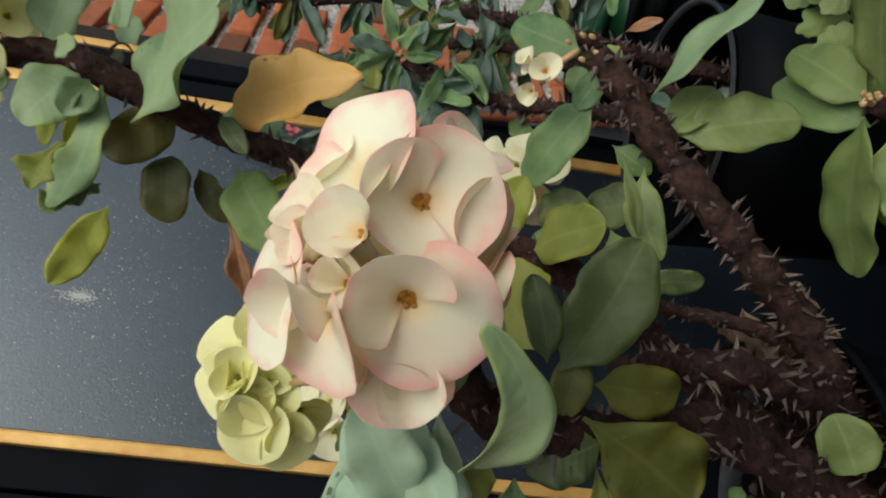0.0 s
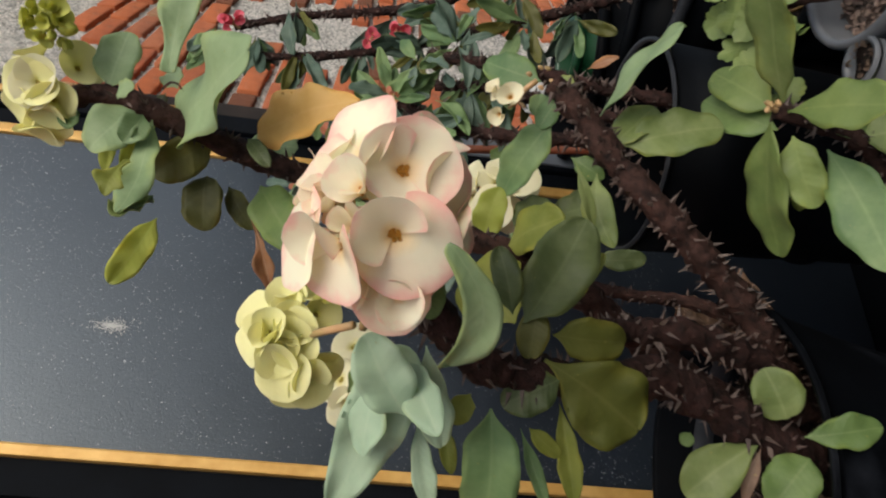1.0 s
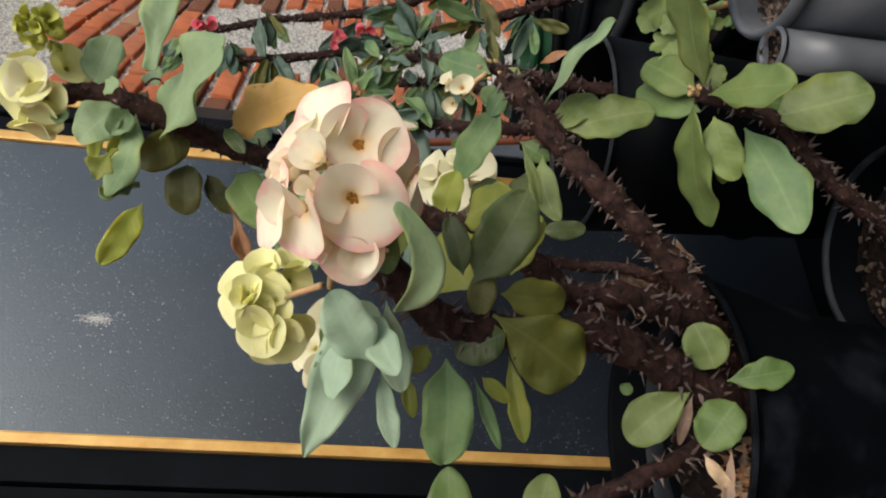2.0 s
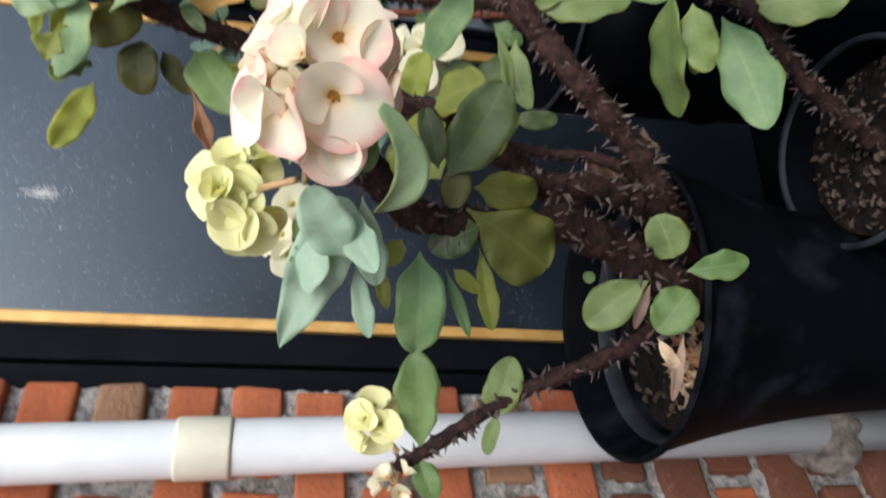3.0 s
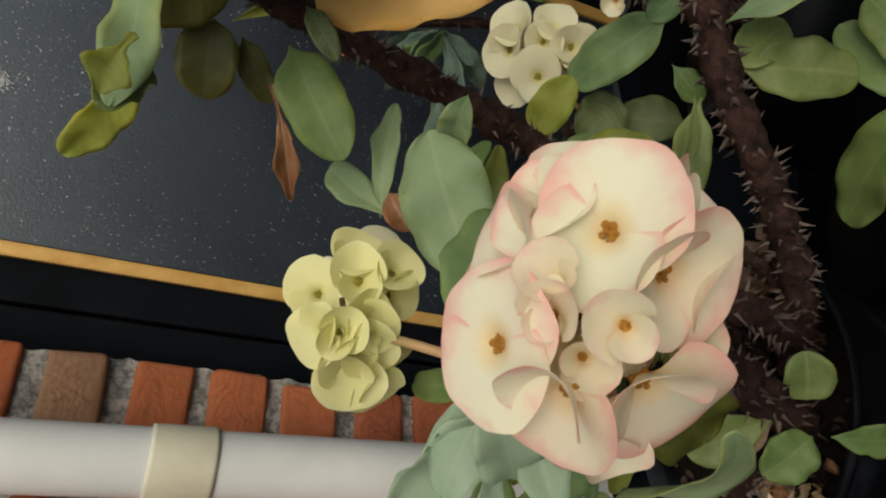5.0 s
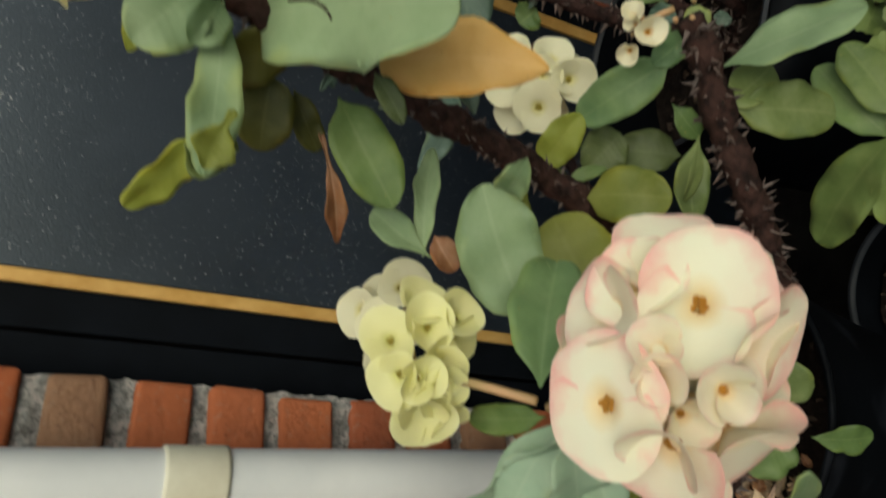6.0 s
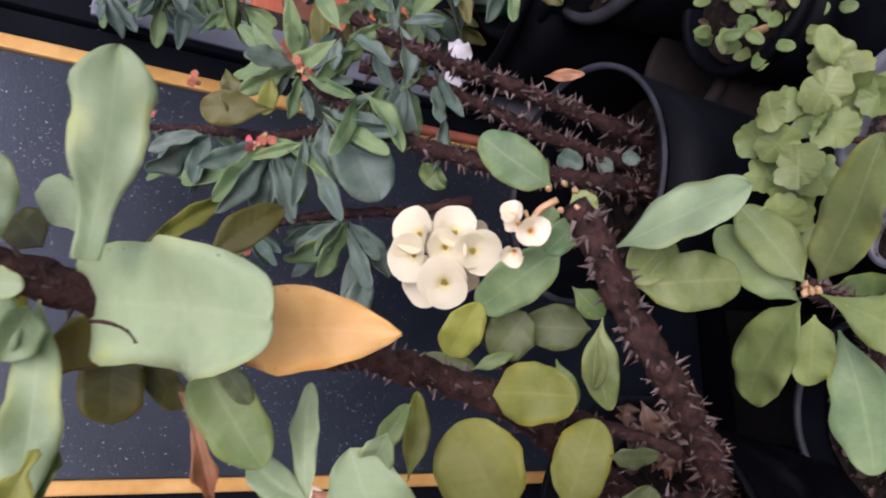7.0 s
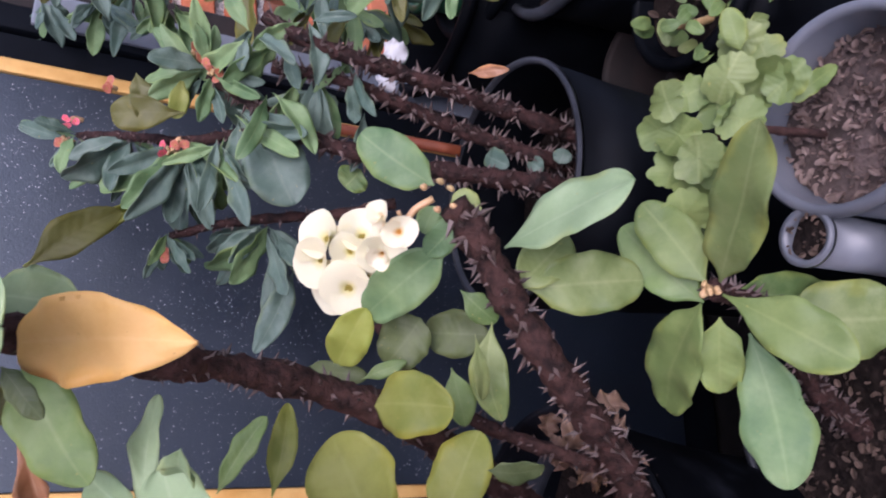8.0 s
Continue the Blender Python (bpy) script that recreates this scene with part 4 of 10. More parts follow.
leaf(plant, (0.075, -0.406, 0.441), (0.053, -0.381, 0.459), 0.034, "round", M_DEEP_SHADED, (-0.50, -0.75, 0.42), 0.06, 0.12, 0.03, 36)
leaf(plant, (0.061, -0.415, 0.395), (0.074, -0.389, 0.432), 0.032, "oval", M_DEEP_SHADED, (-0.41, -0.67, 0.61), 0.06, 0.12, 0.03, 37)
leaf(plant, (0.049, -0.450, 0.416), (-0.001, -0.418, 0.404), 0.024, "lance", M_LIME, (-0.54, -0.68, 0.49), 0.06, 0.15, 0.03, 38, bow=-0.10)
leaf(plant, (0.018, -0.396, 0.477), (-0.003, -0.441, 0.447), 0.038, "oval", M_YG, (-0.21, -0.43, 0.88), 0.04, 0.10, 0.03, 39)
leaf(plant, (-0.058, -0.387, 0.477), (0.001, -0.388, 0.501), 0.056, "oval", M_YG, (0.31, -0.53, 0.79), 0.04, 0.08, 0.03, 40)
leaf(plant, (-0.059, -0.405, 0.449), (-0.012, -0.429, 0.427), 0.034, "oval", M_YG, (-0.13, -0.78, 0.61), 0.04, 0.1, 0.03, 41)
leaf(plant, (0.089, -0.489, 0.440), (0.111, -0.496, 0.448), 0.018, "oval", M_LIME, (-0.42, -0.75, 0.52), 0.06, 0.12, 0.03, 42)
leaf(plant, (0.096, -0.488, 0.448), (0.084, -0.463, 0.460), 0.019, "oval", M_BLUE, (-0.66, -0.56, 0.50), 0.06, 0.12, 0.03, 43)
leaf(plant, (0.107, -0.482, 0.459), (0.097, -0.467, 0.462), 0.015, "round", M_BLUE, (-0.74, -0.52, 0.44), 0.06, 0.12, 0.03, 44)
leaf(plant, (0.058, -0.361, 0.507), (0.047, -0.374, 0.470), 0.015, "oval", M_DEEP_SHADED, (-0.40, -0.82, 0.41), 0.06, 0.12, 0.03, 45)
leaf(plant, (0.071, -0.449, 0.433), (0.054, -0.443, 0.408), 0.018, "lance", M_MID, (-0.64, -0.72, 0.28), 0.06, 0.12, 0.03, 46)
leaf(plant, (0.041, -0.404, 0.424), (0.009, -0.386, 0.411), 0.020, "lance", M_MID, (-0.56, -0.73, 0.40), 0.06, 0.12, 0.03, 47)
leaf(plant, (0.044, -0.376, 0.475), (0.049, -0.394, 0.450), 0.010, "lance", M_MID, (-0.45, -0.76, 0.47), 0.06, 0.12, 0.03, 48)
leaf(plant, (-0.100, -0.431, 0.564), (-0.041, -0.458, 0.602), 0.042, "oval", M_PALE, (-0.18, -0.74, 0.65), 0.03, 0.12, 0.05, 49)
leaf(plant, (-0.146, -0.466, 0.590), (-0.077, -0.457, 0.562), 0.035, "oval", M_BLUE, (0.17, -0.84, 0.52), 0.05, 0.30, 0.03, 50)
leaf(plant, (-0.047, -0.388, 0.600), (0.014, -0.409, 0.600), 0.015, "wavy", M_PALE, (-0.29, -0.86, 0.42), 0.08, 0.30, 0.12, 51)
leaf(plant, (-0.048, -0.391, 0.596), (-0.019, -0.383, 0.628), 0.019, "obo", M_PALE, (-0.30, -0.84, 0.46), 0.06, 0.30, 0.03, 52)
leaf(plant, (-0.032, -0.390, 0.567), (0.001, -0.414, 0.546), 0.014, "wavy", M_MID, (-0.35, -0.83, 0.42), 0.06, 0.2, 0.03, 53)
leaf(plant, (-0.032, -0.379, 0.536), (0.018, -0.394, 0.529), 0.016, "lance", M_YG, (-0.25, -0.94, 0.22), 0.06, 0.2, 0.03, 54)
leaf(plant, (-0.078, -0.413, 0.582), (-0.034, -0.402, 0.581), 0.014, "lance", M_BLUE, (0.20, -0.82, 0.53), 0.06, 0.2, 0.03, 55)
leaf(plant, (-0.044, -0.408, 0.603), (-0.062, -0.405, 0.590), 0.015, "oval", M_BROWN, (-0.44, -0.82, 0.36), 0.1, 0.3, 0.1, 56)
leaf(plant, (-0.198, -0.552, 0.552), (-0.201, -0.488, 0.542), 0.017, "strap", M_PALE, (-0.56, -0.82, 0.13), 0.06, 0.15, 0.03, 57, bow=0.20)
leaf(plant, (-0.153, -0.444, 0.566), (-0.190, -0.405, 0.574), 0.028, "oval", M_MINT, (-0.54, -0.54, 0.65), 0.04, 0.12, 0.04, 58)
leaf(plant, (-0.158, -0.449, 0.558), (-0.203, -0.442, 0.540), 0.020, "wavy", M_MINT, (-0.51, -0.71, 0.48), 0.05, 0.12, 0.04, 59)
leaf(plant, (-0.151, -0.442, 0.571), (-0.140, -0.398, 0.585), 0.015, "oval", M_MID, (-0.25, -0.44, 0.86), 0.05, 0.10, 0.03, 60)
leaf(plant, (-0.119, -0.443, 0.490), (-0.071, -0.486, 0.456), 0.039, "oval", M_DEEP_SHADED, (-0.63, -0.77, 0.09), 0.04, 0.10, 0.03, 61)
leaf(plant, (-0.123, -0.452, 0.499), (-0.092, -0.475, 0.509), 0.017, "oval", M_DEEP_SHADED, (-0.62, -0.75, 0.22), 0.06, 0.12, 0.03, 62)
leaf(plant, (-0.110, -0.448, 0.482), (-0.132, -0.427, 0.485), 0.019, "oval", M_OLIVE, (-0.68, -0.71, 0.19), 0.06, 0.12, 0.03, 63)
leaf(plant, (-0.110, -0.441, 0.475), (-0.073, -0.464, 0.439), 0.014, "lance", M_YG, (-0.55, -0.83, -0.03), 0.06, 0.12, 0.03, 64)
leaf(plant, (-0.036, -0.432, 0.428), (-0.037, -0.438, 0.395), 0.015, "oval", M_DEEP_SHADED, (-0.80, -0.58, 0.12), 0.06, 0.12, 0.03, 65)
leaf(plant, (0.029, -0.468, 0.441), (0.009, -0.427, 0.420), 0.009, "lance", M_LIME, (-0.82, -0.51, 0.27), 0.08, 0.30, 0.03, 66)
leaf(plant, (-0.132, -0.428, 0.476), (-0.150, -0.395, 0.414), 0.050, "obo", M_MOSS, (-0.84, -0.54, -0.05), 0.03, 0.06, 0.03, 67)
leaf(plant, (-0.139, -0.421, 0.466), (-0.148, -0.405, 0.498), 0.025, "oval", M_DEEP_SHADED, (-0.68, -0.71, 0.16), 0.06, 0.12, 0.03, 68)
leaf(plant, (-0.116, -0.433, 0.470), (-0.106, -0.424, 0.421), 0.026, "oval", M_MOSS, (-0.73, -0.62, -0.28), 0.06, 0.12, 0.03, 69)
leaf(plant, (-0.154, -0.408, 0.505), (-0.188, -0.346, 0.500), 0.034, "oval", M_BLUE, (-0.87, -0.47, 0.14), 0.04, 0.15, 0.03, 70)
leaf(plant, (-0.161, -0.457, 0.557), (-0.198, -0.360, 0.589), 0.036, "drop", M_MINT, (-0.91, -0.40, 0.15), -0.05, 0.15, 0.05, 71)
leaf(plant, (-0.188, -0.437, 0.556), (-0.167, -0.469, 0.580), 0.028, "oval", M_MINT, (-0.81, -0.58, -0.07), 0.05, 0.15, 0.03, 72)
leaf(plant, (-0.157, -0.455, 0.548), (-0.179, -0.403, 0.533), 0.020, "wavy", M_MINT, (-0.92, -0.39, -0.02), 0.05, 0.25, 0.03, 73)
leaf(plant, (-0.164, -0.404, 0.546), (-0.193, -0.367, 0.534), 0.014, "wavy", M_MINT, (-0.79, -0.61, 0.02), 0.06, 0.2, 0.03, 74)
leaf(plant, (-0.149, -0.387, 0.483), (-0.178, -0.351, 0.462), 0.009, "lance", M_BLUE, (-0.80, -0.59, 0.12), 0.06, 0.12, 0.03, 75)
leaf(plant, (-0.134, -0.394, 0.459), (-0.170, -0.349, 0.444), 0.015, "wavy", M_YG, (-0.80, -0.56, 0.20), 0.05, 0.3, 0.03, 76)
leaf(plant, (-0.149, -0.388, 0.478), (-0.156, -0.374, 0.457), 0.011, "oval", M_YG, (-0.82, -0.57, -0.09), 0.06, 0.12, 0.03, 77)
leaf(plant, (-0.156, -0.421, 0.519), (-0.165, -0.406, 0.527), 0.014, "oval", M_YG, (-0.77, -0.61, 0.19), 0.06, 0.12, 0.03, 78)
leaf(plant, (-0.157, -0.506, 0.553), (-0.175, -0.490, 0.551), 0.014, "oval", M_MID, (-0.66, -0.75, 0.07), 0.06, 0.12, 0.03, 79)
leaf(plant, (-0.158, -0.398, 0.530), (-0.176, -0.376, 0.523), 0.010, "lance", M_YG, (-0.79, -0.60, 0.06), 0.06, 0.12, 0.03, 80)
leaf(plant, (-0.100, -0.361, 0.284), (-0.076, -0.384, 0.302), 0.034, "round", M_LIME, (-0.78, -0.48, 0.40), 0.06, 0.12, 0.03, 81)
leaf(plant, (-0.131, -0.380, 0.294), (-0.132, -0.397, 0.250), 0.023, "wavy", M_MID, (-0.60, -0.74, 0.30), 0.06, 0.12, 0.03, 82)
leaf(plant, (-0.109, -0.348, 0.299), (-0.129, -0.307, 0.347), 0.036, "obo", M_LIME, (-0.55, -0.74, 0.39), 0.06, 0.12, 0.03, 83)
leaf(plant, (-0.120, -0.346, 0.269), (-0.142, -0.318, 0.293), 0.035, "round", M_MID, (-0.48, -0.76, 0.44), 0.06, 0.12, 0.03, 84)
leaf(plant, (-0.204, -0.239, 0.477), (-0.147, -0.289, 0.485), 0.036, "wavy", M_MID, (-0.67, -0.72, 0.18), 0.04, 0.1, 0.03, 85)
leaf(plant, (-0.192, -0.266, 0.425), (-0.159, -0.301, 0.413), 0.028, "oval", M_LIME, (-0.61, -0.71, 0.35), 0.06, 0.12, 0.03, 86)
leaf(plant, (-0.207, -0.235, 0.481), (-0.239, -0.223, 0.466), 0.021, "lance", M_MID, (-0.42, -0.88, 0.20), 0.06, 0.12, 0.03, 87)
leaf(plant, (-0.191, -0.269, 0.422), (-0.212, -0.246, 0.428), 0.012, "oval", M_LIME, (-0.62, -0.71, 0.34), 0.06, 0.12, 0.03, 88)
leaf(plant, (-0.107, -0.347, 0.351), (-0.113, -0.340, 0.355), 0.010, "oval", M_MID, (-0.57, -0.72, 0.38), 0.06, 0.12, 0.03, 89)
leaf(plant, (0.037, -0.352, 0.306), (0.013, -0.331, 0.287), 0.019, "wavy", M_CRISP, (-0.76, -0.55, 0.34), 0.15, 0.50, 0.15, 90, name="dry_leaf", label="curled dry leaf")
leaf(plant, (0.032, -0.345, 0.288), (0.006, -0.351, 0.267), 0.021, "wavy", M_CRISP, (-0.31, -0.74, 0.59), 0.15, 0.50, 0.15, 91, name="dry_leaf")
leaf(plant, (0.010, -0.334, 0.277), (-0.008, -0.328, 0.264), 0.021, "wavy", M_CRISP, (-0.56, -0.70, 0.43), 0.15, 0.50, 0.15, 93, name="dry_leaf")
leaf(plant, (0.031, -0.323, 0.301), (0.006, -0.312, 0.287), 0.017, "wavy", M_CRISP, (-0.56, -0.70, 0.44), 0.15, 0.50, 0.15, 94, name="dry_leaf")
leaf(plant, (-0.112, -0.344, 0.300), (-0.133, -0.309, 0.306), 0.010, "lance", M_CRISP, (-0.70, -0.49, 0.52), 0.05, 0.20, 0.03, 95, name="dry_leaf")
leaf(plant, (-0.151, -0.329, 0.278), (-0.189, -0.291, 0.283), 0.009, "wavy", M_CRISP, (-0.56, -0.64, 0.52), 0.05, 0.3, 0.03, 96, name="dry_leaf")
leaf(plant, (-0.155, -0.326, 0.300), (-0.172, -0.309, 0.278), 0.010, "oval", M_HUSK, (-0.81, -0.54, 0.24), 0.1, 0.2, 0.03, 97, name="dry_leaf")
leaf(plant, (0.013, -0.331, 0.280), (0.001, -0.345, 0.275), 0.018, "wavy", M_CRISP, (-1.00, -0.50, 0.50), 0.18, 0.60, 0.15, 710, name="dry_leaf")
leaf(plant, (0.035, -0.342, 0.264), (0.019, -0.340, 0.249), 0.019, "oval", M_CRISP, (-0.99, -0.95, 0.50), 0.18, 0.60, 0.15, 711, name="dry_leaf")
leaf(plant, (0.032, -0.338, 0.252), (0.037, -0.323, 0.238), 0.013, "oval", M_CRISP, (-0.55, -0.22, 0.50), 0.18, 0.60, 0.15, 712, name="dry_leaf")
leaf(plant, (0.030, -0.335, 0.273), (0.010, -0.330, 0.274), 0.017, "wavy", M_CRISP, (-0.42, -0.23, 0.50), 0.18, 0.60, 0.15, 713, name="dry_leaf")
leaf(plant, (0.035, -0.332, 0.266), (0.021, -0.322, 0.268), 0.014, "oval", M_CRISP, (-0.59, -0.35, 0.50), 0.18, 0.60, 0.15, 714, name="dry_leaf")
leaf(plant, (0.014, -0.354, 0.287), (0.002, -0.353, 0.269), 0.015, "wavy", M_CRISP, (-0.82, -0.94, 0.50), 0.18, 0.60, 0.15, 715, name="dry_leaf")
leaf(plant, (0.003, -0.339, 0.271), (-0.005, -0.321, 0.265), 0.015, "oval", M_CRISP, (-0.44, -0.32, 0.50), 0.18, 0.60, 0.15, 716, name="dry_leaf")
leaf(plant, (0.002, -0.318, 0.271), (-0.005, -0.335, 0.277), 0.017, "oval", M_CRISP, (-0.86, -0.36, 0.50), 0.18, 0.60, 0.15, 717, name="dry_leaf")
leaf(plant, (0.022, -0.358, 0.275), (0.010, -0.364, 0.264), 0.017, "drop", M_CRISP, (-0.27, -0.96, 0.08), 0.40, 0.47, 0.22, 730)
leaf(plant, (0.013, -0.339, 0.294), (-0.007, -0.335, 0.294), 0.018, "oval", M_CRISP, (-0.23, -0.93, 0.30), 0.40, 0.44, 0.22, 731)
leaf(plant, (0.040, -0.340, 0.309), (0.024, -0.331, 0.309), 0.017, "drop", M_CRISP, (0.08, -0.97, 0.23), -0.35, 0.51, 0.22, 732)
leaf(plant, (0.006, -0.330, 0.277), (-0.010, -0.328, 0.288), 0.013, "wavy", M_CRISP, (-0.55, -0.82, 0.15), 0.30, 0.67, 0.22, 733)
leaf(plant, (0.029, -0.371, 0.271), (0.027, -0.358, 0.288), 0.020, "oval", M_CRISP, (0.13, -0.93, 0.34), 0.40, 0.56, 0.22, 734)
leaf(plant, (0.016, -0.337, 0.315), (0.005, -0.349, 0.305), 0.013, "drop", M_CRISP, (-0.41, -0.91, 0.07), 0.40, 0.46, 0.22, 735)
leaf(plant, (0.018, -0.365, 0.272), (0.022, -0.347, 0.280), 0.013, "drop", M_CRISP, (-0.68, -0.71, 0.18), 0.30, 0.69, 0.22, 736)
leaf(plant, (0.037, -0.352, 0.277), (0.032, -0.367, 0.255), 0.017, "drop", M_CRISP, (-0.11, -0.94, 0.33), 0.40, 0.78, 0.22, 737)
leaf(plant, (0.020, -0.326, 0.309), (0.003, -0.316, 0.302), 0.013, "oval", M_CRISP, (0.10, -0.99, -0.07), 0.40, 0.71, 0.22, 738)
leaf(plant, (-0.001, -0.386, 0.293), (-0.017, -0.384, 0.271), 0.018, "oval", M_CRISP, (-0.91, -0.37, 0.50), 0.18, 0.6, 0.15, 718, name="dry_leaf")
head = flower_head(plant, (-0.152, -0.526, 0.577), (-0.152, -0.458, 0.581), 0.03, "rounded head of peach-pink and cream flowers")
bloom(head, (-0.1532, -0.5532, 0.5726), (-0.69, -0.71, -0.15), (0.37, -0.17, -0.91), 0.0255, M_PINK, M_EYE, 1, 80, 58, 0.5)
bloom(head, (-0.1794, -0.5402, 0.5731), (-0.90, -0.44, -0.02), (-0.22, 0.48, -0.85), 0.0275, M_PINK, M_EYE, 2, 90, 48, 0.4)
bloom(head, (-0.1447, -0.5535, 0.5851), (-0.31, -0.63, 0.71), (0.75, -0.62, -0.22), 0.0270, M_PINK, M_EYE, 3, 84, 72, 0.4)
bloom(head, (-0.1734, -0.5545, 0.5866), (-0.53, -0.69, 0.49), (0.56, 0.14, 0.81), 0.0165, M_PINK, M_EYE, 4, 45, 24, 0.9)
bloom(head, (-0.1660, -0.5397, 0.5980), (-0.49, -0.55, 0.67), (0.65, -0.75, -0.14), 0.0165, M_PINK, M_EYE, 5, 40, 20, 0.9)
bloom(head, (-0.1718, -0.5267, 0.6071), (-0.25, -0.31, 0.92), (0.88, -0.47, 0.08), 0.0245, M_PINK, M_EYE, 6, 92, 88, 0.1)
bloom(head, (-0.1339, -0.5397, 0.5927), (-0.03, -0.57, 0.82), (0.10, 0.82, 0.57), 0.0205, M_PINK, M_EYE, 7, 84, 50, 0.5)
bloom(head, (-0.1843, -0.5367, 0.5921), (-0.67, -0.08, 0.73), (-0.56, 0.70, -0.44), 0.0245, M_PINK, M_EYE, 8, 84, 45, 0.6)
bloom(head, (-0.1797, -0.5153, 0.5724), (-0.90, -0.42, 0.08), (-0.42, 0.85, -0.31), 0.0220, M_PINK, M_EYE, 9, 76, 45, 0.7)
bloom(head, (-0.1258, -0.5385, 0.5819), (0.33, -0.71, 0.63), (0.90, 0.02, -0.44), 0.0235, M_PINK, M_EYE, 10, 76, 66, 0.4)
bloom(head, (-0.1413, -0.5321, 0.5990), (0.10, -0.11, 0.99), (0.52, 0.85, 0.04), 0.0215, M_PINK, M_EYE, 11, 80, 60, 0.5)
bloom(head, (-0.1355, -0.5445, 0.5623), (0.26, -0.97, 0.02), (0.70, 0.18, -0.69), 0.0235, M_PINK, M_EYE, 12, 74, 60, 0.6)
bloom(head, (-0.1494, -0.5441, 0.5587), (-0.56, -0.45, -0.69), (0.05, 0.82, -0.58), 0.0225, M_PINK, M_EYE, 13, 92, 60, 0.6)
bloom(head, (-0.1339, -0.5512, 0.5644), (-0.09, -0.80, -0.59), (0.77, 0.32, -0.55), 0.0215, M_PINK, M_EYE, 14, 80, 60, 0.5)
bloom(head, (-0.1485, -0.5053, 0.5908), (0.14, 0.82, 0.55), (0.90, 0.13, -0.42), 0.0215, M_PINK, M_EYE, 15, 78, 64, 0.5)
bloom(head, (-0.1657, -0.5072, 0.5719), (-0.57, 0.79, -0.22), (0.75, 0.40, -0.53), 0.0215, M_PINK, M_EYE, 16, 78, 64, 0.5)
bloom(head, (-0.1331, -0.5140, 0.5667), (0.77, 0.49, -0.42), (0.61, -0.75, 0.24), 0.0215, M_PINK, M_EYE, 17, 78, 64, 0.5)
bloom(head, (-0.1589, -0.5295, 0.5518), (-0.26, -0.13, -0.96), (0.95, -0.19, -0.24), 0.0215, M_PINK, M_EYE, 18, 78, 64, 0.5)
bloom(head, (-0.1472, -0.5260, 0.5880), (0.40, 0.00, 0.92), (-0.43, -0.89, 0.19), 0.0165, M_PINK, M_EYE, 170, 64, 50, 0.6)
bloom(head, (-0.1579, -0.5206, 0.5860), (-0.49, 0.45, 0.75), (0.87, 0.32, 0.37), 0.0165, M_PINK, M_EYE, 171, 64, 50, 0.6)
bloom(head, (-0.1511, -0.5357, 0.5840), (0.07, -0.81, 0.58), (-0.04, 0.58, 0.81), 0.0165, M_PINK, M_EYE, 172, 64, 50, 0.6)
bloom(head, (-0.1454, -0.5173, 0.5820), (0.55, 0.72, 0.42), (0.78, -0.26, -0.57), 0.0165, M_PINK, M_EYE, 173, 64, 50, 0.6)
bloom(head, (-0.1634, -0.5280, 0.5800), (-0.95, -0.17, 0.25), (0.11, 0.57, 0.81), 0.0165, M_PINK, M_EYE, 174, 64, 50, 0.6)
bloom(head, (-0.1419, -0.5324, 0.5780), (0.84, -0.53, 0.08), (0.46, 0.62, -0.63), 0.0165, M_PINK, M_EYE, 175, 64, 50, 0.6)
bloom(head, (-0.1551, -0.5145, 0.5760), (-0.26, 0.96, -0.08), (0.57, 0.08, -0.81), 0.0165, M_PINK, M_EYE, 176, 64, 50, 0.6)
bloom(head, (-0.1574, -0.5363, 0.5740), (-0.45, -0.86, -0.25), (0.09, -0.32, 0.94), 0.0165, M_PINK, M_EYE, 177, 64, 50, 0.6)
bloom(head, (-0.1418, -0.5223, 0.5720), (0.85, 0.31, -0.42), (-0.04, -0.76, -0.65), 0.0165, M_PINK, M_EYE, 178, 64, 50, 0.6)
bloom(head, (-0.1610, -0.5223, 0.5700), (-0.75, 0.31, -0.58), (-0.23, 0.70, 0.67), 0.0165, M_PINK, M_EYE, 179, 64, 50, 0.6)
bloom(head, (-0.1486, -0.5332, 0.5680), (0.28, -0.60, -0.75), (0.74, 0.63, -0.22), 0.0165, M_PINK, M_EYE, 180, 64, 50, 0.6)
bloom(head, (-0.1506, -0.5214, 0.5660), (0.12, 0.38, -0.92), (-0.93, -0.28, -0.24), 0.0165, M_PINK, M_EYE, 181, 64, 50, 0.6)
bloom(head, (-0.1762, -0.5375, 0.5890), (-0.53, -0.66, 0.53), (-0.57, -0.19, -0.80), 0.0145, M_PINK, M_EYE, 190, 46, 22, 0.9)
bloom(head, (-0.1804, -0.5160, 0.5815), (-0.67, -0.40, 0.62), (-0.57, 0.81, -0.10), 0.0150, M_PINK, M_EYE, 192, 60, 30, 0.9)
bloom(head, (-0.1595, -0.5442, 0.5983), (-0.18, -0.72, 0.67), (0.69, 0.39, 0.61), 0.0150, M_PINK, M_EYE, 194, 46, 24, 0.9)
bloom(head, (-0.1881, -0.5161, 0.5684), (-0.89, -0.45, 0.05), (-0.42, 0.76, -0.50), 0.0155, M_PINK, M_EYE, 195, 60, 34, 0.9)
head = flower_head(plant, (-0.126, -0.415, 0.622), (-0.149, -0.457, 0.586), 0.02, "pale yellow flower head")
bloom(head, (-0.1080, -0.4273, 0.6223), (-0.35, -0.91, 0.22), (0.90, -0.26, 0.35), 0.0165, M_LEMON, M_EYEG, 30, 72, 50, 0.9)
bloom(head, (-0.1323, -0.4287, 0.6291), (-0.56, -0.78, 0.29), (0.61, -0.62, -0.49), 0.0150, M_LEMON, M_EYEG, 31, 62, 45, 1.1)
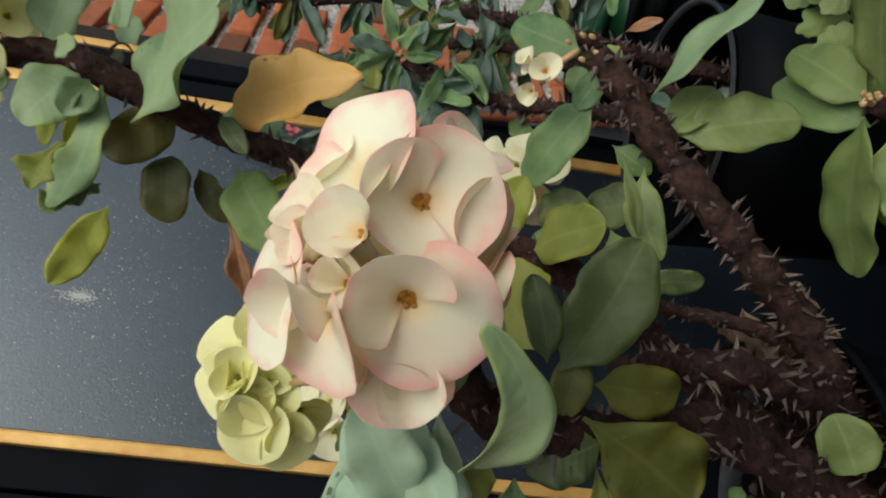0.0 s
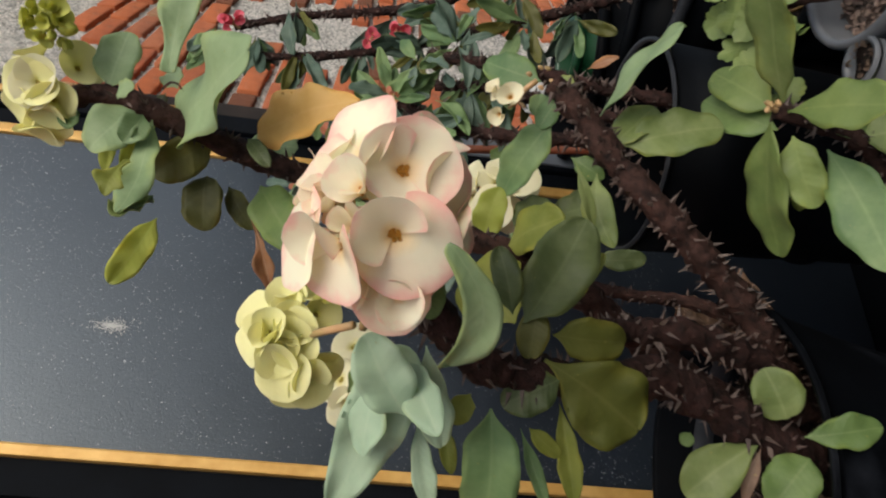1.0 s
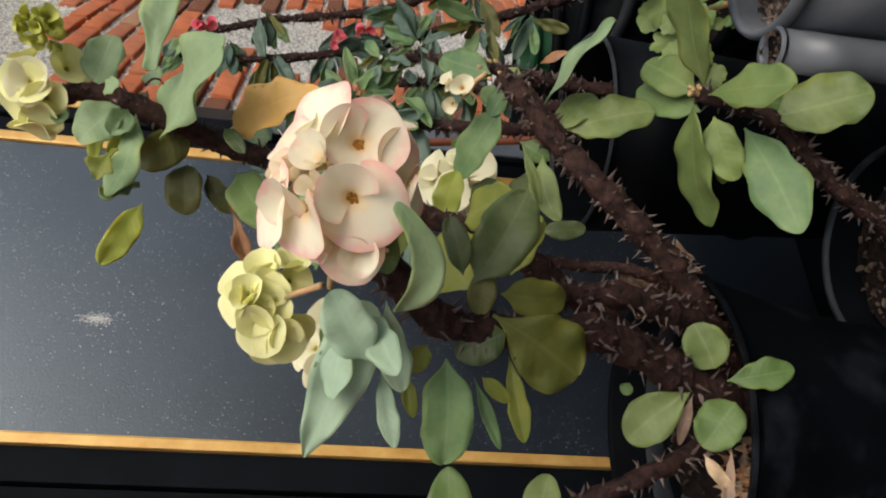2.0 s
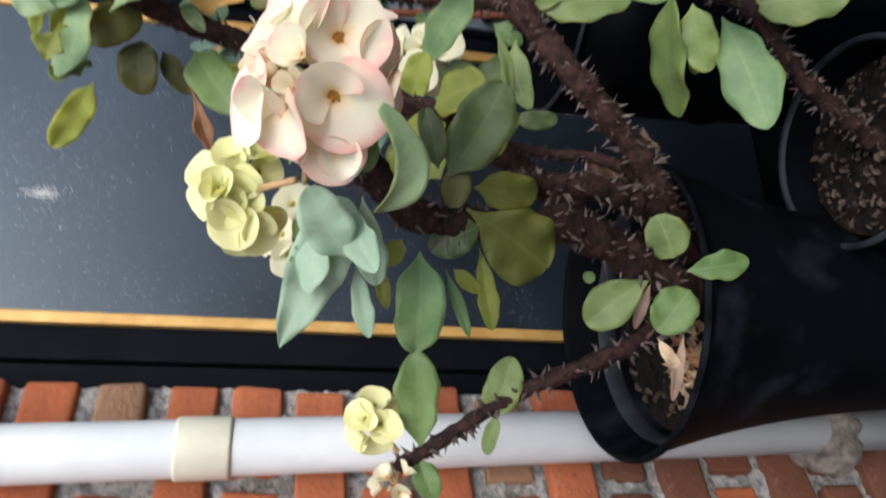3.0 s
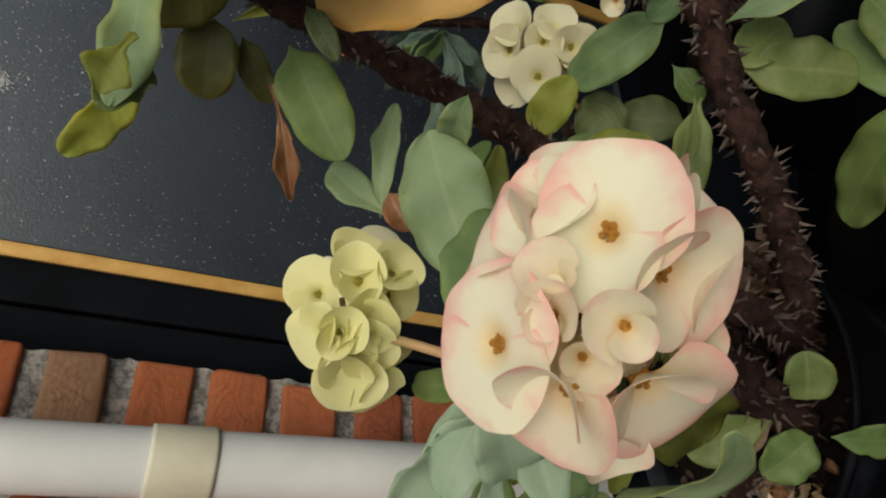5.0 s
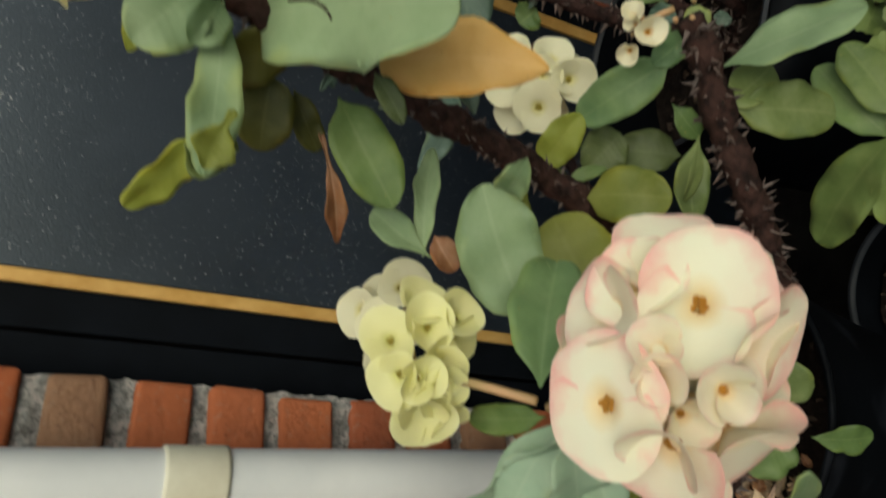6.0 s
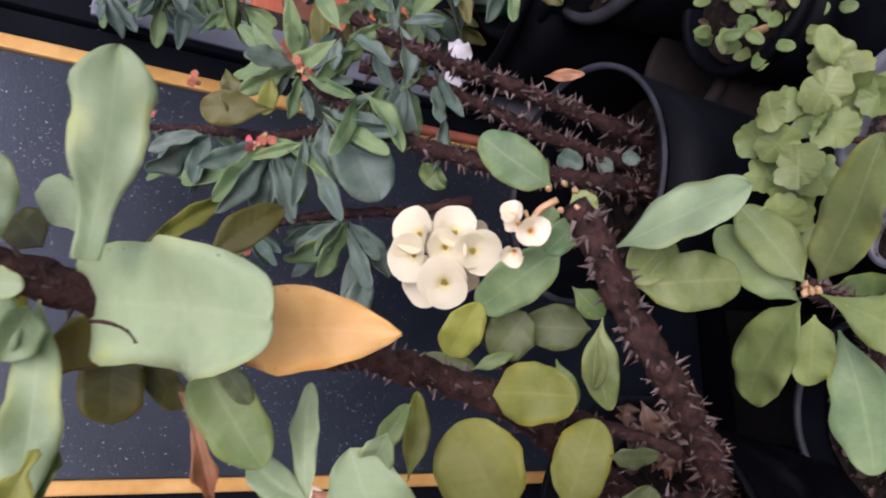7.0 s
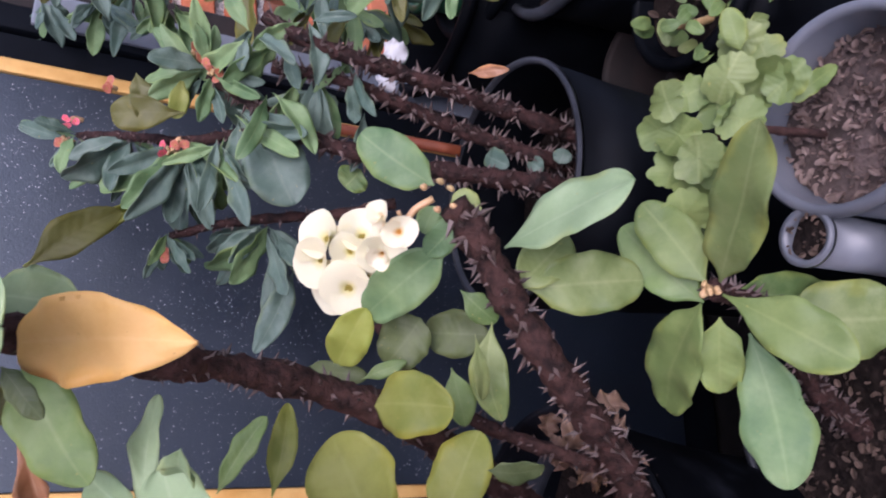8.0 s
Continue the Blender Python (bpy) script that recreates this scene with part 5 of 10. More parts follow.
bloom(head, (-0.1406, -0.4143, 0.6204), (-0.81, -0.55, 0.19), (-0.59, 0.74, -0.33), 0.0195, M_LEMON, M_EYEG, 32, 82, 50, 0.5)
bloom(head, (-0.1036, -0.4301, 0.6093), (0.03, -0.99, -0.13), (0.83, 0.09, -0.55), 0.0155, M_LEMON, M_EYEG, 33, 80, 60, 0.6)
bloom(head, (-0.1299, -0.4239, 0.6337), (-0.48, -0.50, 0.72), (-0.56, 0.81, 0.19), 0.0165, M_LEMON, M_EYEG, 36, 82, 60, 0.5)
bloom(head, (-0.0984, -0.4241, 0.6237), (0.21, -0.97, 0.08), (0.96, 0.19, -0.22), 0.0165, M_LEMON, M_EYEG, 37, 80, 60, 0.5)
bloom(head, (-0.1416, -0.4074, 0.6095), (-0.82, -0.39, -0.41), (-0.29, 0.91, -0.30), 0.0165, M_LEMON, M_EYEG, 38, 84, 60, 0.5)
bloom(head, (-0.1131, -0.4194, 0.6367), (-0.37, -0.79, 0.49), (0.86, -0.10, 0.50), 0.0165, M_LEMON, M_EYEG, 39, 80, 60, 0.5)
bloom(head, (-0.1379, -0.4014, 0.6179), (-0.94, -0.29, -0.16), (-0.24, 0.93, -0.27), 0.0165, M_LEMON, M_EYEG, 40, 80, 60, 0.5)
bloom(head, (-0.1097, -0.4243, 0.6097), (-0.48, -0.69, -0.54), (0.74, 0.00, -0.67), 0.0150, M_LEMON, M_EYEG, 41, 70, 60, 0.6)
bloom(head, (-0.1312, -0.4249, 0.6194), (-0.78, -0.59, -0.21), (-0.45, 0.76, -0.47), 0.0165, M_LEMON, M_EYEG, 70, 70, 56, 0.6)
bloom(head, (-0.1271, -0.4051, 0.6056), (-0.77, -0.23, -0.59), (0.20, 0.80, -0.57), 0.0155, M_LEMON, M_EYEG, 71, 70, 56, 0.6)
bloom(head, (-0.1345, -0.4219, 0.6260), (-0.85, -0.51, -0.16), (-0.53, 0.79, 0.31), 0.0165, M_LEMON, M_EYEG, 72, 70, 56, 0.6)
bloom(head, (-0.1269, -0.4268, 0.6221), (-0.39, -0.90, -0.20), (0.87, -0.29, -0.40), 0.0155, M_LEMON, M_EYEG, 73, 70, 56, 0.6)
bloom(head, (-0.1263, -0.4267, 0.6191), (-0.48, -0.88, 0.04), (-0.07, -0.01, -1.00), 0.0150, M_LEMON, M_EYEG, 74, 70, 56, 0.6)
head = flower_head(plant, (-0.049, -0.294, 0.584), (-0.035, -0.275, 0.560), 0.012, "small cream flower head")
bloom(head, (-0.0530, -0.3078, 0.5892), (-0.32, -0.74, 0.59), (-0.88, 0.46, 0.10), 0.0185, M_CREAM, M_EYEG, 140, 84, 74, 0.3)
bloom(head, (-0.0355, -0.3234, 0.5834), (-0.12, -0.95, 0.27), (0.67, -0.28, -0.69), 0.0205, M_CREAM, M_EYEG, 141, 84, 70, 0.4)
bloom(head, (-0.0407, -0.2962, 0.5963), (-0.30, -0.40, 0.87), (-0.33, 0.90, 0.30), 0.0190, M_CREAM, M_EYEG, 142, 82, 66, 0.4)
bloom(head, (-0.0673, -0.3017, 0.5841), (-0.84, -0.48, 0.26), (-0.54, 0.79, -0.28), 0.0185, M_CREAM, M_EYEG, 143, 82, 66, 0.4)
bloom(head, (-0.0485, -0.3040, 0.5708), (-0.42, -0.87, -0.24), (0.08, 0.22, -0.97), 0.0175, M_CREAM, M_EYEG, 144, 80, 66, 0.4)
bloom(head, (-0.0338, -0.3002, 0.5846), (0.24, -0.86, 0.46), (0.95, 0.10, -0.30), 0.0175, M_CREAM, M_EYEG, 145, 80, 66, 0.4)
head = flower_head(plant, (0.161, -0.345, 0.458), (0.134, -0.331, 0.417), 0.02, "creamy white flower head")
bloom(head, (0.1288, -0.3545, 0.4685), (-0.74, -0.50, 0.45), (0.67, -0.47, 0.58), 0.0233, M_CREAM, M_EYEG, 50, 80, 72, 0.4)
bloom(head, (0.1455, -0.3748, 0.4523), (-0.59, -0.76, 0.28), (-0.23, -0.18, -0.96), 0.0220, M_CREAM, M_EYEG, 51, 78, 58, 0.5)
bloom(head, (0.1535, -0.3648, 0.4687), (-0.58, -0.67, 0.47), (-0.76, 0.22, -0.61), 0.0198, M_CREAM, M_EYEG, 52, 62, 56, 0.6)
bloom(head, (0.1580, -0.3454, 0.4840), (-0.53, -0.36, 0.77), (-0.54, 0.84, 0.02), 0.0224, M_CREAM, M_EYEG, 53, 76, 58, 0.5)
bloom(head, (0.1709, -0.3524, 0.4802), (-0.28, -0.53, 0.80), (0.96, -0.11, 0.26), 0.0220, M_CREAM, M_EYEG, 59, 72, 50, 0.5)
bloom(head, (0.1638, -0.3677, 0.4601), (-0.06, -0.91, 0.41), (0.97, -0.14, -0.18), 0.0216, M_CREAM, M_EYEG, 54, 76, 60, 0.5)
bloom(head, (0.1419, -0.3342, 0.4678), (-0.63, -0.28, 0.73), (0.08, 0.90, 0.42), 0.0225, M_CREAM, M_EYEG, 55, 82, 66, 0.5)
bloom(head, (0.1529, -0.3394, 0.4475), (-0.97, -0.19, 0.17), (-0.25, 0.81, -0.53), 0.0225, M_CREAM, M_EYEG, 56, 84, 66, 0.5)
bloom(head, (0.1701, -0.3601, 0.4470), (-0.69, -0.64, -0.34), (0.23, 0.25, -0.94), 0.0213, M_CREAM, M_EYEG, 57, 80, 66, 0.5)
bloom(head, (0.1718, -0.3370, 0.4615), (0.05, -0.99, 0.16), (0.81, -0.05, -0.58), 0.0213, M_CREAM, M_EYEG, 58, 80, 66, 0.5)
head = flower_head(plant, (0.090, -0.481, 0.481), (0.101, -0.495, 0.467), 0.012, "small fading cream flowers")
bloom(head, (0.0801, -0.4870, 0.4878), (-0.67, -0.61, 0.43), (0.11, -0.65, -0.75), 0.0123, M_FADE, M_EYE, 160, 70, 52, 0.8)
bloom(head, (0.0880, -0.4870, 0.4965), (-0.26, -0.58, 0.77), (0.78, -0.60, -0.18), 0.0103, M_FADE, M_EYE, 161, 60, 30, 0.8)
bloom(head, (0.0720, -0.4774, 0.4946), (-0.81, -0.26, 0.53), (-0.20, 0.97, 0.17), 0.0098, M_FADE, M_EYE, 162, 62, 36, 0.8)
bloom(head, (0.0839, -0.4862, 0.4934), (-0.25, -0.33, 0.91), (0.40, 0.82, 0.40), 0.0086, M_FADE, M_EYE, 163, 50, 30, 0.8)
bud(head, (0.107, -0.497, 0.473), (-0.20, -0.30, 0.80), 0.0027, M_STALK)
bud(head, (0.096, -0.492, 0.464), (-0.10, -0.30, 0.80), 0.0027, M_STALK)
bud(head, (0.108, -0.503, 0.465), (0.00, -0.30, 0.80), 0.0027, M_STALK)
bud(head, (0.101, -0.506, 0.461), (0.10, -0.30, 0.80), 0.0027, M_STALK)
bud(head, (0.094, -0.499, 0.457), (0.20, -0.30, 0.80), 0.0027, M_STALK)
head = flower_head(plant, (0.036, -0.475, 0.800), (0.029, -0.478, 0.774), 0.02, "pale yellow flower head with lime buds")
bloom(head, (0.021, -0.482, 0.802), (-0.84, -0.54, 0.07), (-0.57, 0.73, 0.38), 0.0190, M_CREAM, M_EYEG, 164, 79, 65, 0.5)
bloom(head, (0.046, -0.485, 0.811), (0.22, -0.82, 0.52), (0.84, 0.41, 0.37), 0.0190, M_LEMON, M_EYEG, 165, 79, 65, 0.5)
bloom(head, (0.024, -0.467, 0.812), (-0.85, 0.05, 0.53), (0.23, 0.90, 0.36), 0.0190, M_LEMON, M_EYEG, 166, 79, 65, 0.5)
bloom(head, (0.020, -0.473, 0.796), (-0.95, -0.09, -0.29), (-0.27, 0.93, 0.25), 0.0190, M_LEMON, M_EYEG, 167, 79, 65, 0.5)
bloom(head, (0.037, -0.486, 0.787), (-0.29, -0.64, -0.71), (0.94, -0.16, -0.32), 0.0190, M_LEMON, M_EYEG, 168, 79, 65, 0.5)
bloom(head, (0.021, -0.482, 0.804), (-0.89, -0.45, 0.04), (-0.05, -0.01, 1.00), 0.0190, M_LEMON, M_EYEG, 169, 79, 65, 0.5)
bloom(head, (0.021, -0.454, 0.806), (-0.78, 0.62, 0.09), (0.54, 0.72, 0.44), 0.0190, M_LEMON, M_EYEG, 170, 79, 65, 0.5)
bloom(head, (0.019, -0.463, 0.799), (-0.97, 0.23, -0.09), (0.18, 0.98, 0.02), 0.0190, M_LEMON, M_EYEG, 171, 79, 65, 0.5)
bud(head, (0.036, -0.521, 0.795), (0.23, -0.91, 0.36), 0.0047)
bud(head, (0.036, -0.523, 0.793), (0.21, -0.97, 0.10), 0.0043)
bud(head, (0.043, -0.512, 0.802), (0.64, 0.26, 0.73), 0.0058)
bud(head, (0.048, -0.512, 0.796), (0.95, 0.18, 0.27), 0.0061)
bud(head, (0.033, -0.516, 0.785), (-0.17, -0.12, -0.98), 0.0062)
bud(head, (0.037, -0.504, 0.788), (0.29, 0.90, -0.33), 0.0036)
bud(head, (0.038, -0.520, 0.794), (0.57, -0.79, 0.25), 0.0039)
bud(head, (0.022, -0.515, 0.791), (-1.00, 0.04, -0.07), 0.0042)
bud(head, (0.031, -0.522, 0.798), (-0.31, -0.72, 0.63), 0.0047)
bud(head, (0.042, -0.520, 0.802), (0.61, -0.36, 0.70), 0.0061)
bud(head, (0.034, -0.522, 0.792), (-0.02, -1.00, 0.05), 0.0053)
bud(head, (0.028, -0.519, 0.782), (-0.46, -0.36, -0.81), 0.0057)
bloom(head, (0.0352, -0.5103, 0.7976), (0.03, 0.80, 0.60), (-0.90, -0.24, 0.37), 0.0081, M_YOUNG, M_BUD, 90, 48, 35, 0.8)
bloom(head, (0.0385, -0.5242, 0.7967), (0.42, -0.79, 0.44), (0.82, 0.54, 0.18), 0.0063, M_YOUNG, M_BUD, 91, 42, 36, 0.8)
bloom(head, (0.0268, -0.5137, 0.7936), (-0.94, 0.35, 0.06), (0.24, 0.50, 0.83), 0.0073, M_YOUNG, M_BUD, 92, 55, 21, 0.8)
bloom(head, (0.0352, -0.5231, 0.8015), (0.02, -0.56, 0.83), (-0.93, 0.30, 0.22), 0.0066, M_YOUNG, M_BUD, 93, 36, 21, 0.8)
bloom(head, (0.0295, -0.5192, 0.8030), (-0.47, -0.18, 0.86), (0.56, 0.70, 0.45), 0.0088, M_YOUNG, M_BUD, 94, 38, 25, 0.8)
bloom(head, (0.0248, -0.5224, 0.7937), (-0.90, -0.44, 0.06), (-0.37, 0.66, -0.65), 0.0077, M_YOUNG, M_BUD, 95, 40, 29, 0.8)
bloom(head, (0.0422, -0.5060, 0.7950), (0.57, 0.81, 0.16), (-0.80, 0.50, 0.34), 0.0069, M_YOUNG, M_BUD, 96, 34, 29, 0.8)
bloom(head, (0.0328, -0.5230, 0.8007), (-0.22, -0.57, 0.79), (-0.96, -0.02, -0.28), 0.0067, M_YOUNG, M_BUD, 97, 46, 23, 0.8)
bloom(head, (0.0384, -0.5096, 0.8020), (0.29, 0.58, 0.76), (0.92, -0.40, -0.05), 0.0072, M_YOUNG, M_BUD, 98, 39, 33, 0.8)
bloom(head, (0.0255, -0.5157, 0.7975), (-0.90, 0.12, 0.43), (0.22, -0.72, 0.66), 0.0084, M_YOUNG, M_BUD, 99, 35, 22, 0.8)
bloom(head, (0.0281, -0.5287, 0.7926), (-0.54, -0.84, -0.03), (-0.47, 0.27, 0.84), 0.0068, M_YOUNG, M_BUD, 100, 38, 30, 0.8)
bloom(head, (0.0327, -0.5259, 0.8010), (-0.20, -0.70, 0.68), (0.11, -0.71, -0.70), 0.0087, M_YOUNG, M_BUD, 101, 40, 21, 0.8)
bloom(head, (0.0343, -0.5207, 0.8057), (-0.05, -0.26, 0.96), (0.87, 0.47, 0.17), 0.0075, M_YOUNG, M_BUD, 102, 36, 26, 0.8)
bloom(head, (0.0305, -0.5266, 0.7915), (-0.44, -0.88, -0.15), (-0.62, 0.42, -0.67), 0.0076, M_YOUNG, M_BUD, 103, 38, 34, 0.8)
bloom(head, (0.0302, -0.5201, 0.8038), (-0.39, -0.24, 0.89), (0.88, -0.38, 0.29), 0.0065, M_YOUNG, M_BUD, 104, 40, 20, 0.8)
bloom(head, (0.0305, -0.5213, 0.7887), (-0.61, -0.54, -0.59), (0.72, -0.68, -0.13), 0.0091, M_YOUNG, M_BUD, 105, 58, 36, 0.8)
bloom(head, (0.0364, -0.5269, 0.7908), (0.15, -0.96, -0.23), (0.96, 0.20, -0.20), 0.0071, M_YOUNG, M_BUD, 106, 36, 30, 0.8)
bloom(head, (0.0338, -0.5083, 0.7902), (-0.13, 0.94, -0.32), (0.90, 0.25, 0.36), 0.0073, M_YOUNG, M_BUD, 107, 57, 30, 0.8)
bloom(head, (0.0296, -0.5189, 0.8000), (-0.60, -0.19, 0.78), (0.64, 0.47, 0.61), 0.0091, M_YOUNG, M_BUD, 108, 43, 26, 0.8)
bloom(head, (0.0306, -0.5217, 0.8036), (-0.36, -0.35, 0.86), (-0.87, 0.46, -0.18), 0.0087, M_YOUNG, M_BUD, 109, 53, 31, 0.8)
bloom(head, (0.0320, -0.5223, 0.7981), (-0.39, -0.64, 0.66), (-0.71, -0.24, -0.66), 0.0092, M_YOUNG, M_BUD, 110, 58, 23, 0.8)
bloom(head, (0.0274, -0.5274, 0.7884), (-0.58, -0.73, -0.35), (0.62, -0.12, -0.78), 0.0092, M_YOUNG, M_BUD, 111, 54, 33, 0.8)
head = flower_head(plant, (-0.182, -0.248, 0.515), (-0.204, -0.234, 0.494), 0.015, "pale yellow flower on a low thorny branch")
bloom(head, (-0.1895, -0.2512, 0.5097), (-0.49, -0.87, 0.07), (-0.47, 0.19, -0.86), 0.0168, M_LEMON, M_EYEG, 150, 70, 56, 0.6)
bloom(head, (-0.1858, -0.2516, 0.5201), (-0.31, -0.84, 0.44), (0.70, 0.11, 0.70), 0.0163, M_LEMON, M_EYEG, 151, 74, 56, 0.6)
bloom(head, (-0.1759, -0.2521, 0.5142), (0.15, -0.98, 0.13), (0.99, 0.14, -0.10), 0.0163, M_LEMON, M_EYEG, 152, 80, 62, 0.5)
bloom(head, (-0.1892, -0.2411, 0.5212), (-0.52, -0.36, 0.78), (-0.38, 0.91, 0.16), 0.0155, M_LEMON, M_EYEG, 153, 82, 60, 0.5)
bloom(head, (-0.1933, -0.2417, 0.5121), (-0.96, -0.29, -0.05), (-0.28, 0.95, -0.14), 0.0159, M_LEMON, M_EYEG, 154, 82, 60, 0.5)
bloom(head, (-0.1802, -0.2478, 0.5017), (-0.09, -0.89, -0.44), (0.26, 0.41, -0.87), 0.0151, M_LEMON, M_EYEG, 155, 82, 60, 0.5)
head = flower_head(plant, (-0.227, -0.226, 0.496), (-0.212, -0.228, 0.489), 0.01, "faded straw-coloured flowers")
bloom(head, (-0.225, -0.232, 0.502), (0.12, -0.80, 0.59), (0.81, -0.30, 0.49), 0.0115, M_FADE, M_EYE, 181, 62, 36, 1.2)
bloom(head, (-0.234, -0.231, 0.495), (-0.77, -0.63, -0.08), (0.81, -0.32, 0.49), 0.0115, M_FADE, M_EYE, 182, 62, 36, 1.2)
bloom(head, (-0.226, -0.222, 0.504), (0.10, 0.45, 0.89), (0.77, -0.59, -0.23), 0.0115, M_FADE, M_EYE, 183, 62, 36, 1.2)
bloom(head, (-0.220, -0.224, 0.498), (0.94, 0.22, 0.27), (0.77, 0.57, 0.29), 0.0115, M_FADE, M_EYE, 184, 62, 36, 1.2)
bloom(head, (-0.232, -0.220, 0.495), (-0.70, 0.70, -0.14), (-0.35, -0.94, -0.05), 0.0115, M_FADE, M_EYE, 185, 62, 36, 1.2)
bloom(head, (-0.222, -0.230, 0.491), (0.57, -0.54, -0.62), (0.75, -0.48, -0.46), 0.0115, M_FADE, M_EYE, 186, 62, 36, 1.2)
pot("plant_pot", (-0.008, -0.425, 0.112), 0.092, 0.072, 0.352, M_POT, "black plastic pot with dry soil", rim=0.002, lip=0.005, rim_mat=M_RIM)
soil((-0.008, -0.425, 0.112), 0.080, "dry crumbly soil in the black pot", 240, 2, 0.03, 0.008)
plant = thing("crown_of_thorns", (-0.008, -0.425, 0.112), "thorny stem topped by a whorl of broad light green leaves", "plant", "thorny plants")
stem(plant, [(-0.008, -0.425, 0.082), (0.004, -0.469, 0.177), (0.032, -0.511, 0.242), (0.040, -0.523, 0.308)], 0.009, 0.006, 187, M_STEM, 0.010, 1.8)
leaf(plant, (0.041, -0.529, 0.305), (0.068, -0.626, 0.354), 0.033, "oval", M_LIME, (-0.01, -0.67, 0.74), 0.04, 0.08, 0.03, 188)
leaf(plant, (0.035, -0.525, 0.303), (-0.030, -0.566, 0.278), 0.035, "obo", M_WHORL, (-0.11, -0.39, 0.92), 0.04, 0.1, 0.03, 189)
leaf(plant, (0.031, -0.514, 0.245), (0.015, -0.551, 0.185), 0.051, "oval", M_LIME, (-0.45, -0.70, 0.55), 0.04, 0.10, 0.03, 190)
leaf(plant, (0.033, -0.516, 0.312), (0.010, -0.420, 0.271), 0.041, "oval", M_WHORL, (-0.01, -0.67, 0.74), 0.04, 0.08, 0.03, 191)
leaf(plant, (0.028, -0.511, 0.295), (-0.003, -0.473, 0.274), 0.029, "oval", M_WHORL, (-0.75, -0.28, 0.60), 0.04, 0.1, 0.03, 192)
leaf(plant, (0.021, -0.507, 0.270), (-0.063, -0.468, 0.244), 0.043, "wavy", M_BLUE, (-0.45, -0.53, 0.72), 0.04, 0.08, 0.03, 193)
leaf(plant, (0.044, -0.522, 0.308), (0.103, -0.519, 0.332), 0.032, "oval", M_WHORL, (-0.28, -0.56, 0.78), 0.04, 0.1, 0.03, 194)
leaf(plant, (0.039, -0.509, 0.301), (0.101, -0.497, 0.332), 0.032, "oval", M_MID, (-0.28, -0.56, 0.78), 0.04, 0.1, 0.03, 195)
leaf(plant, (0.044, -0.518, 0.281), (0.042, -0.522, 0.198), 0.032, "oval", M_MID, (-0.60, -0.80, 0.06), 0.04, 0.1, 0.03, 196)
leaf(plant, (0.024, -0.483, 0.277), (0.011, -0.461, 0.274), 0.012, "oval", M_YG, (-0.62, -0.27, 0.73), 0.06, 0.12, 0.03, 197)
head = flower_head(plant, (0.037, -0.527, 0.316), (0.039, -0.523, 0.306), 0.006, "dry brown stumps of spent flowers")
bud(head, (0.033, -0.530, 0.318), (-0.43, -0.47, 0.77), 0.0028, M_STALK)
bud(head, (0.033, -0.525, 0.318), (-0.51, 0.32, 0.80), 0.0027, M_STALK)
bud(head, (0.032, -0.529, 0.317), (-0.69, -0.35, 0.64), 0.0028, M_STALK)
bud(head, (0.034, -0.525, 0.318), (-0.35, 0.32, 0.88), 0.0026, M_STALK)
bud(head, (0.032, -0.531, 0.313), (-0.69, -0.72, 0.02), 0.0027, M_STALK)
bud(head, (0.033, -0.532, 0.314), (-0.58, -0.79, 0.20), 0.0026, M_STALK)
pot("plant_pot", (0.233, -0.382, 0.328), 0.108, 0.08, 0.568, M_POT, "black plastic pot with a worn grey rim", rim=0.0015, lip=0.004, rim_mat=M_RIM)
soil((0.233, -0.382, 0.328), 0.098, "dark damp soil in the rimmed pot", 30, 3, 0.08)
plant = thing("crown_of_thorns", (0.233, -0.382, 0.312), "slender thorny plant with sage leaves and coral flowers", "plant", "thorny plants")
stem(plant, [(0.272, -0.404, 0.229), (0.276, -0.416, 0.273), (0.293, -0.413, 0.338), (0.302, -0.416, 0.414), (0.319, -0.414, 0.500), (0.356, -0.400, 0.536)], 0.0085, 0.0055, 198, M_STEMR, 0.0115, 1.7)
stem(plant, [(0.254, -0.399, 0.238), (0.257, -0.398, 0.291), (0.282, -0.390, 0.373), (0.307, -0.391, 0.464), (0.321, -0.379, 0.527)], 0.0075, 0.005, 199, M_STEMR, 0.0115, 1.7)
stem(plant, [(0.231, -0.393, 0.241), (0.226, -0.397, 0.299), (0.239, -0.377, 0.397), (0.262, -0.360, 0.468), (0.285, -0.352, 0.513), (0.309, -0.352, 0.545), (0.325, -0.355, 0.573)], 0.009, 0.0055, 200, M_STEMR, 0.0115, 1.7)
stem(plant, [(0.285, -0.352, 0.513), (0.288, -0.331, 0.541), (0.297, -0.300, 0.582), (0.331, -0.257, 0.630), (0.368, -0.208, 0.668)], 0.005, 0.0035, 201, M_STEMR, 0.006, 0.8)
stem(plant, [(0.232, -0.336, 0.412), (0.232, -0.310, 0.455), (0.237, -0.289, 0.498), (0.241, -0.266, 0.542), (0.239, -0.240, 0.584)], 0.005, 0.0035, 202, M_STEMR, 0.006, 0.8)
leaf(plant, (0.327, -0.354, 0.577), (0.334, -0.322, 0.620), 0.016, "wavy", M_BLUE, (-0.20, -0.76, 0.62), 0.09, 0.17, 0.06, 203)
leaf(plant, (0.327, -0.355, 0.577), (0.354, -0.370, 0.614), 0.016, "lance", M_BLUE, (-0.82, -0.37, 0.44), 0.08, 0.28, 0.06, 204)
leaf(plant, (0.321, -0.353, 0.571), (0.308, -0.344, 0.520), 0.016, "wavy", M_SAGE, (-0.71, -0.70, 0.04), 0.04, 0.35, 0.06, 205)
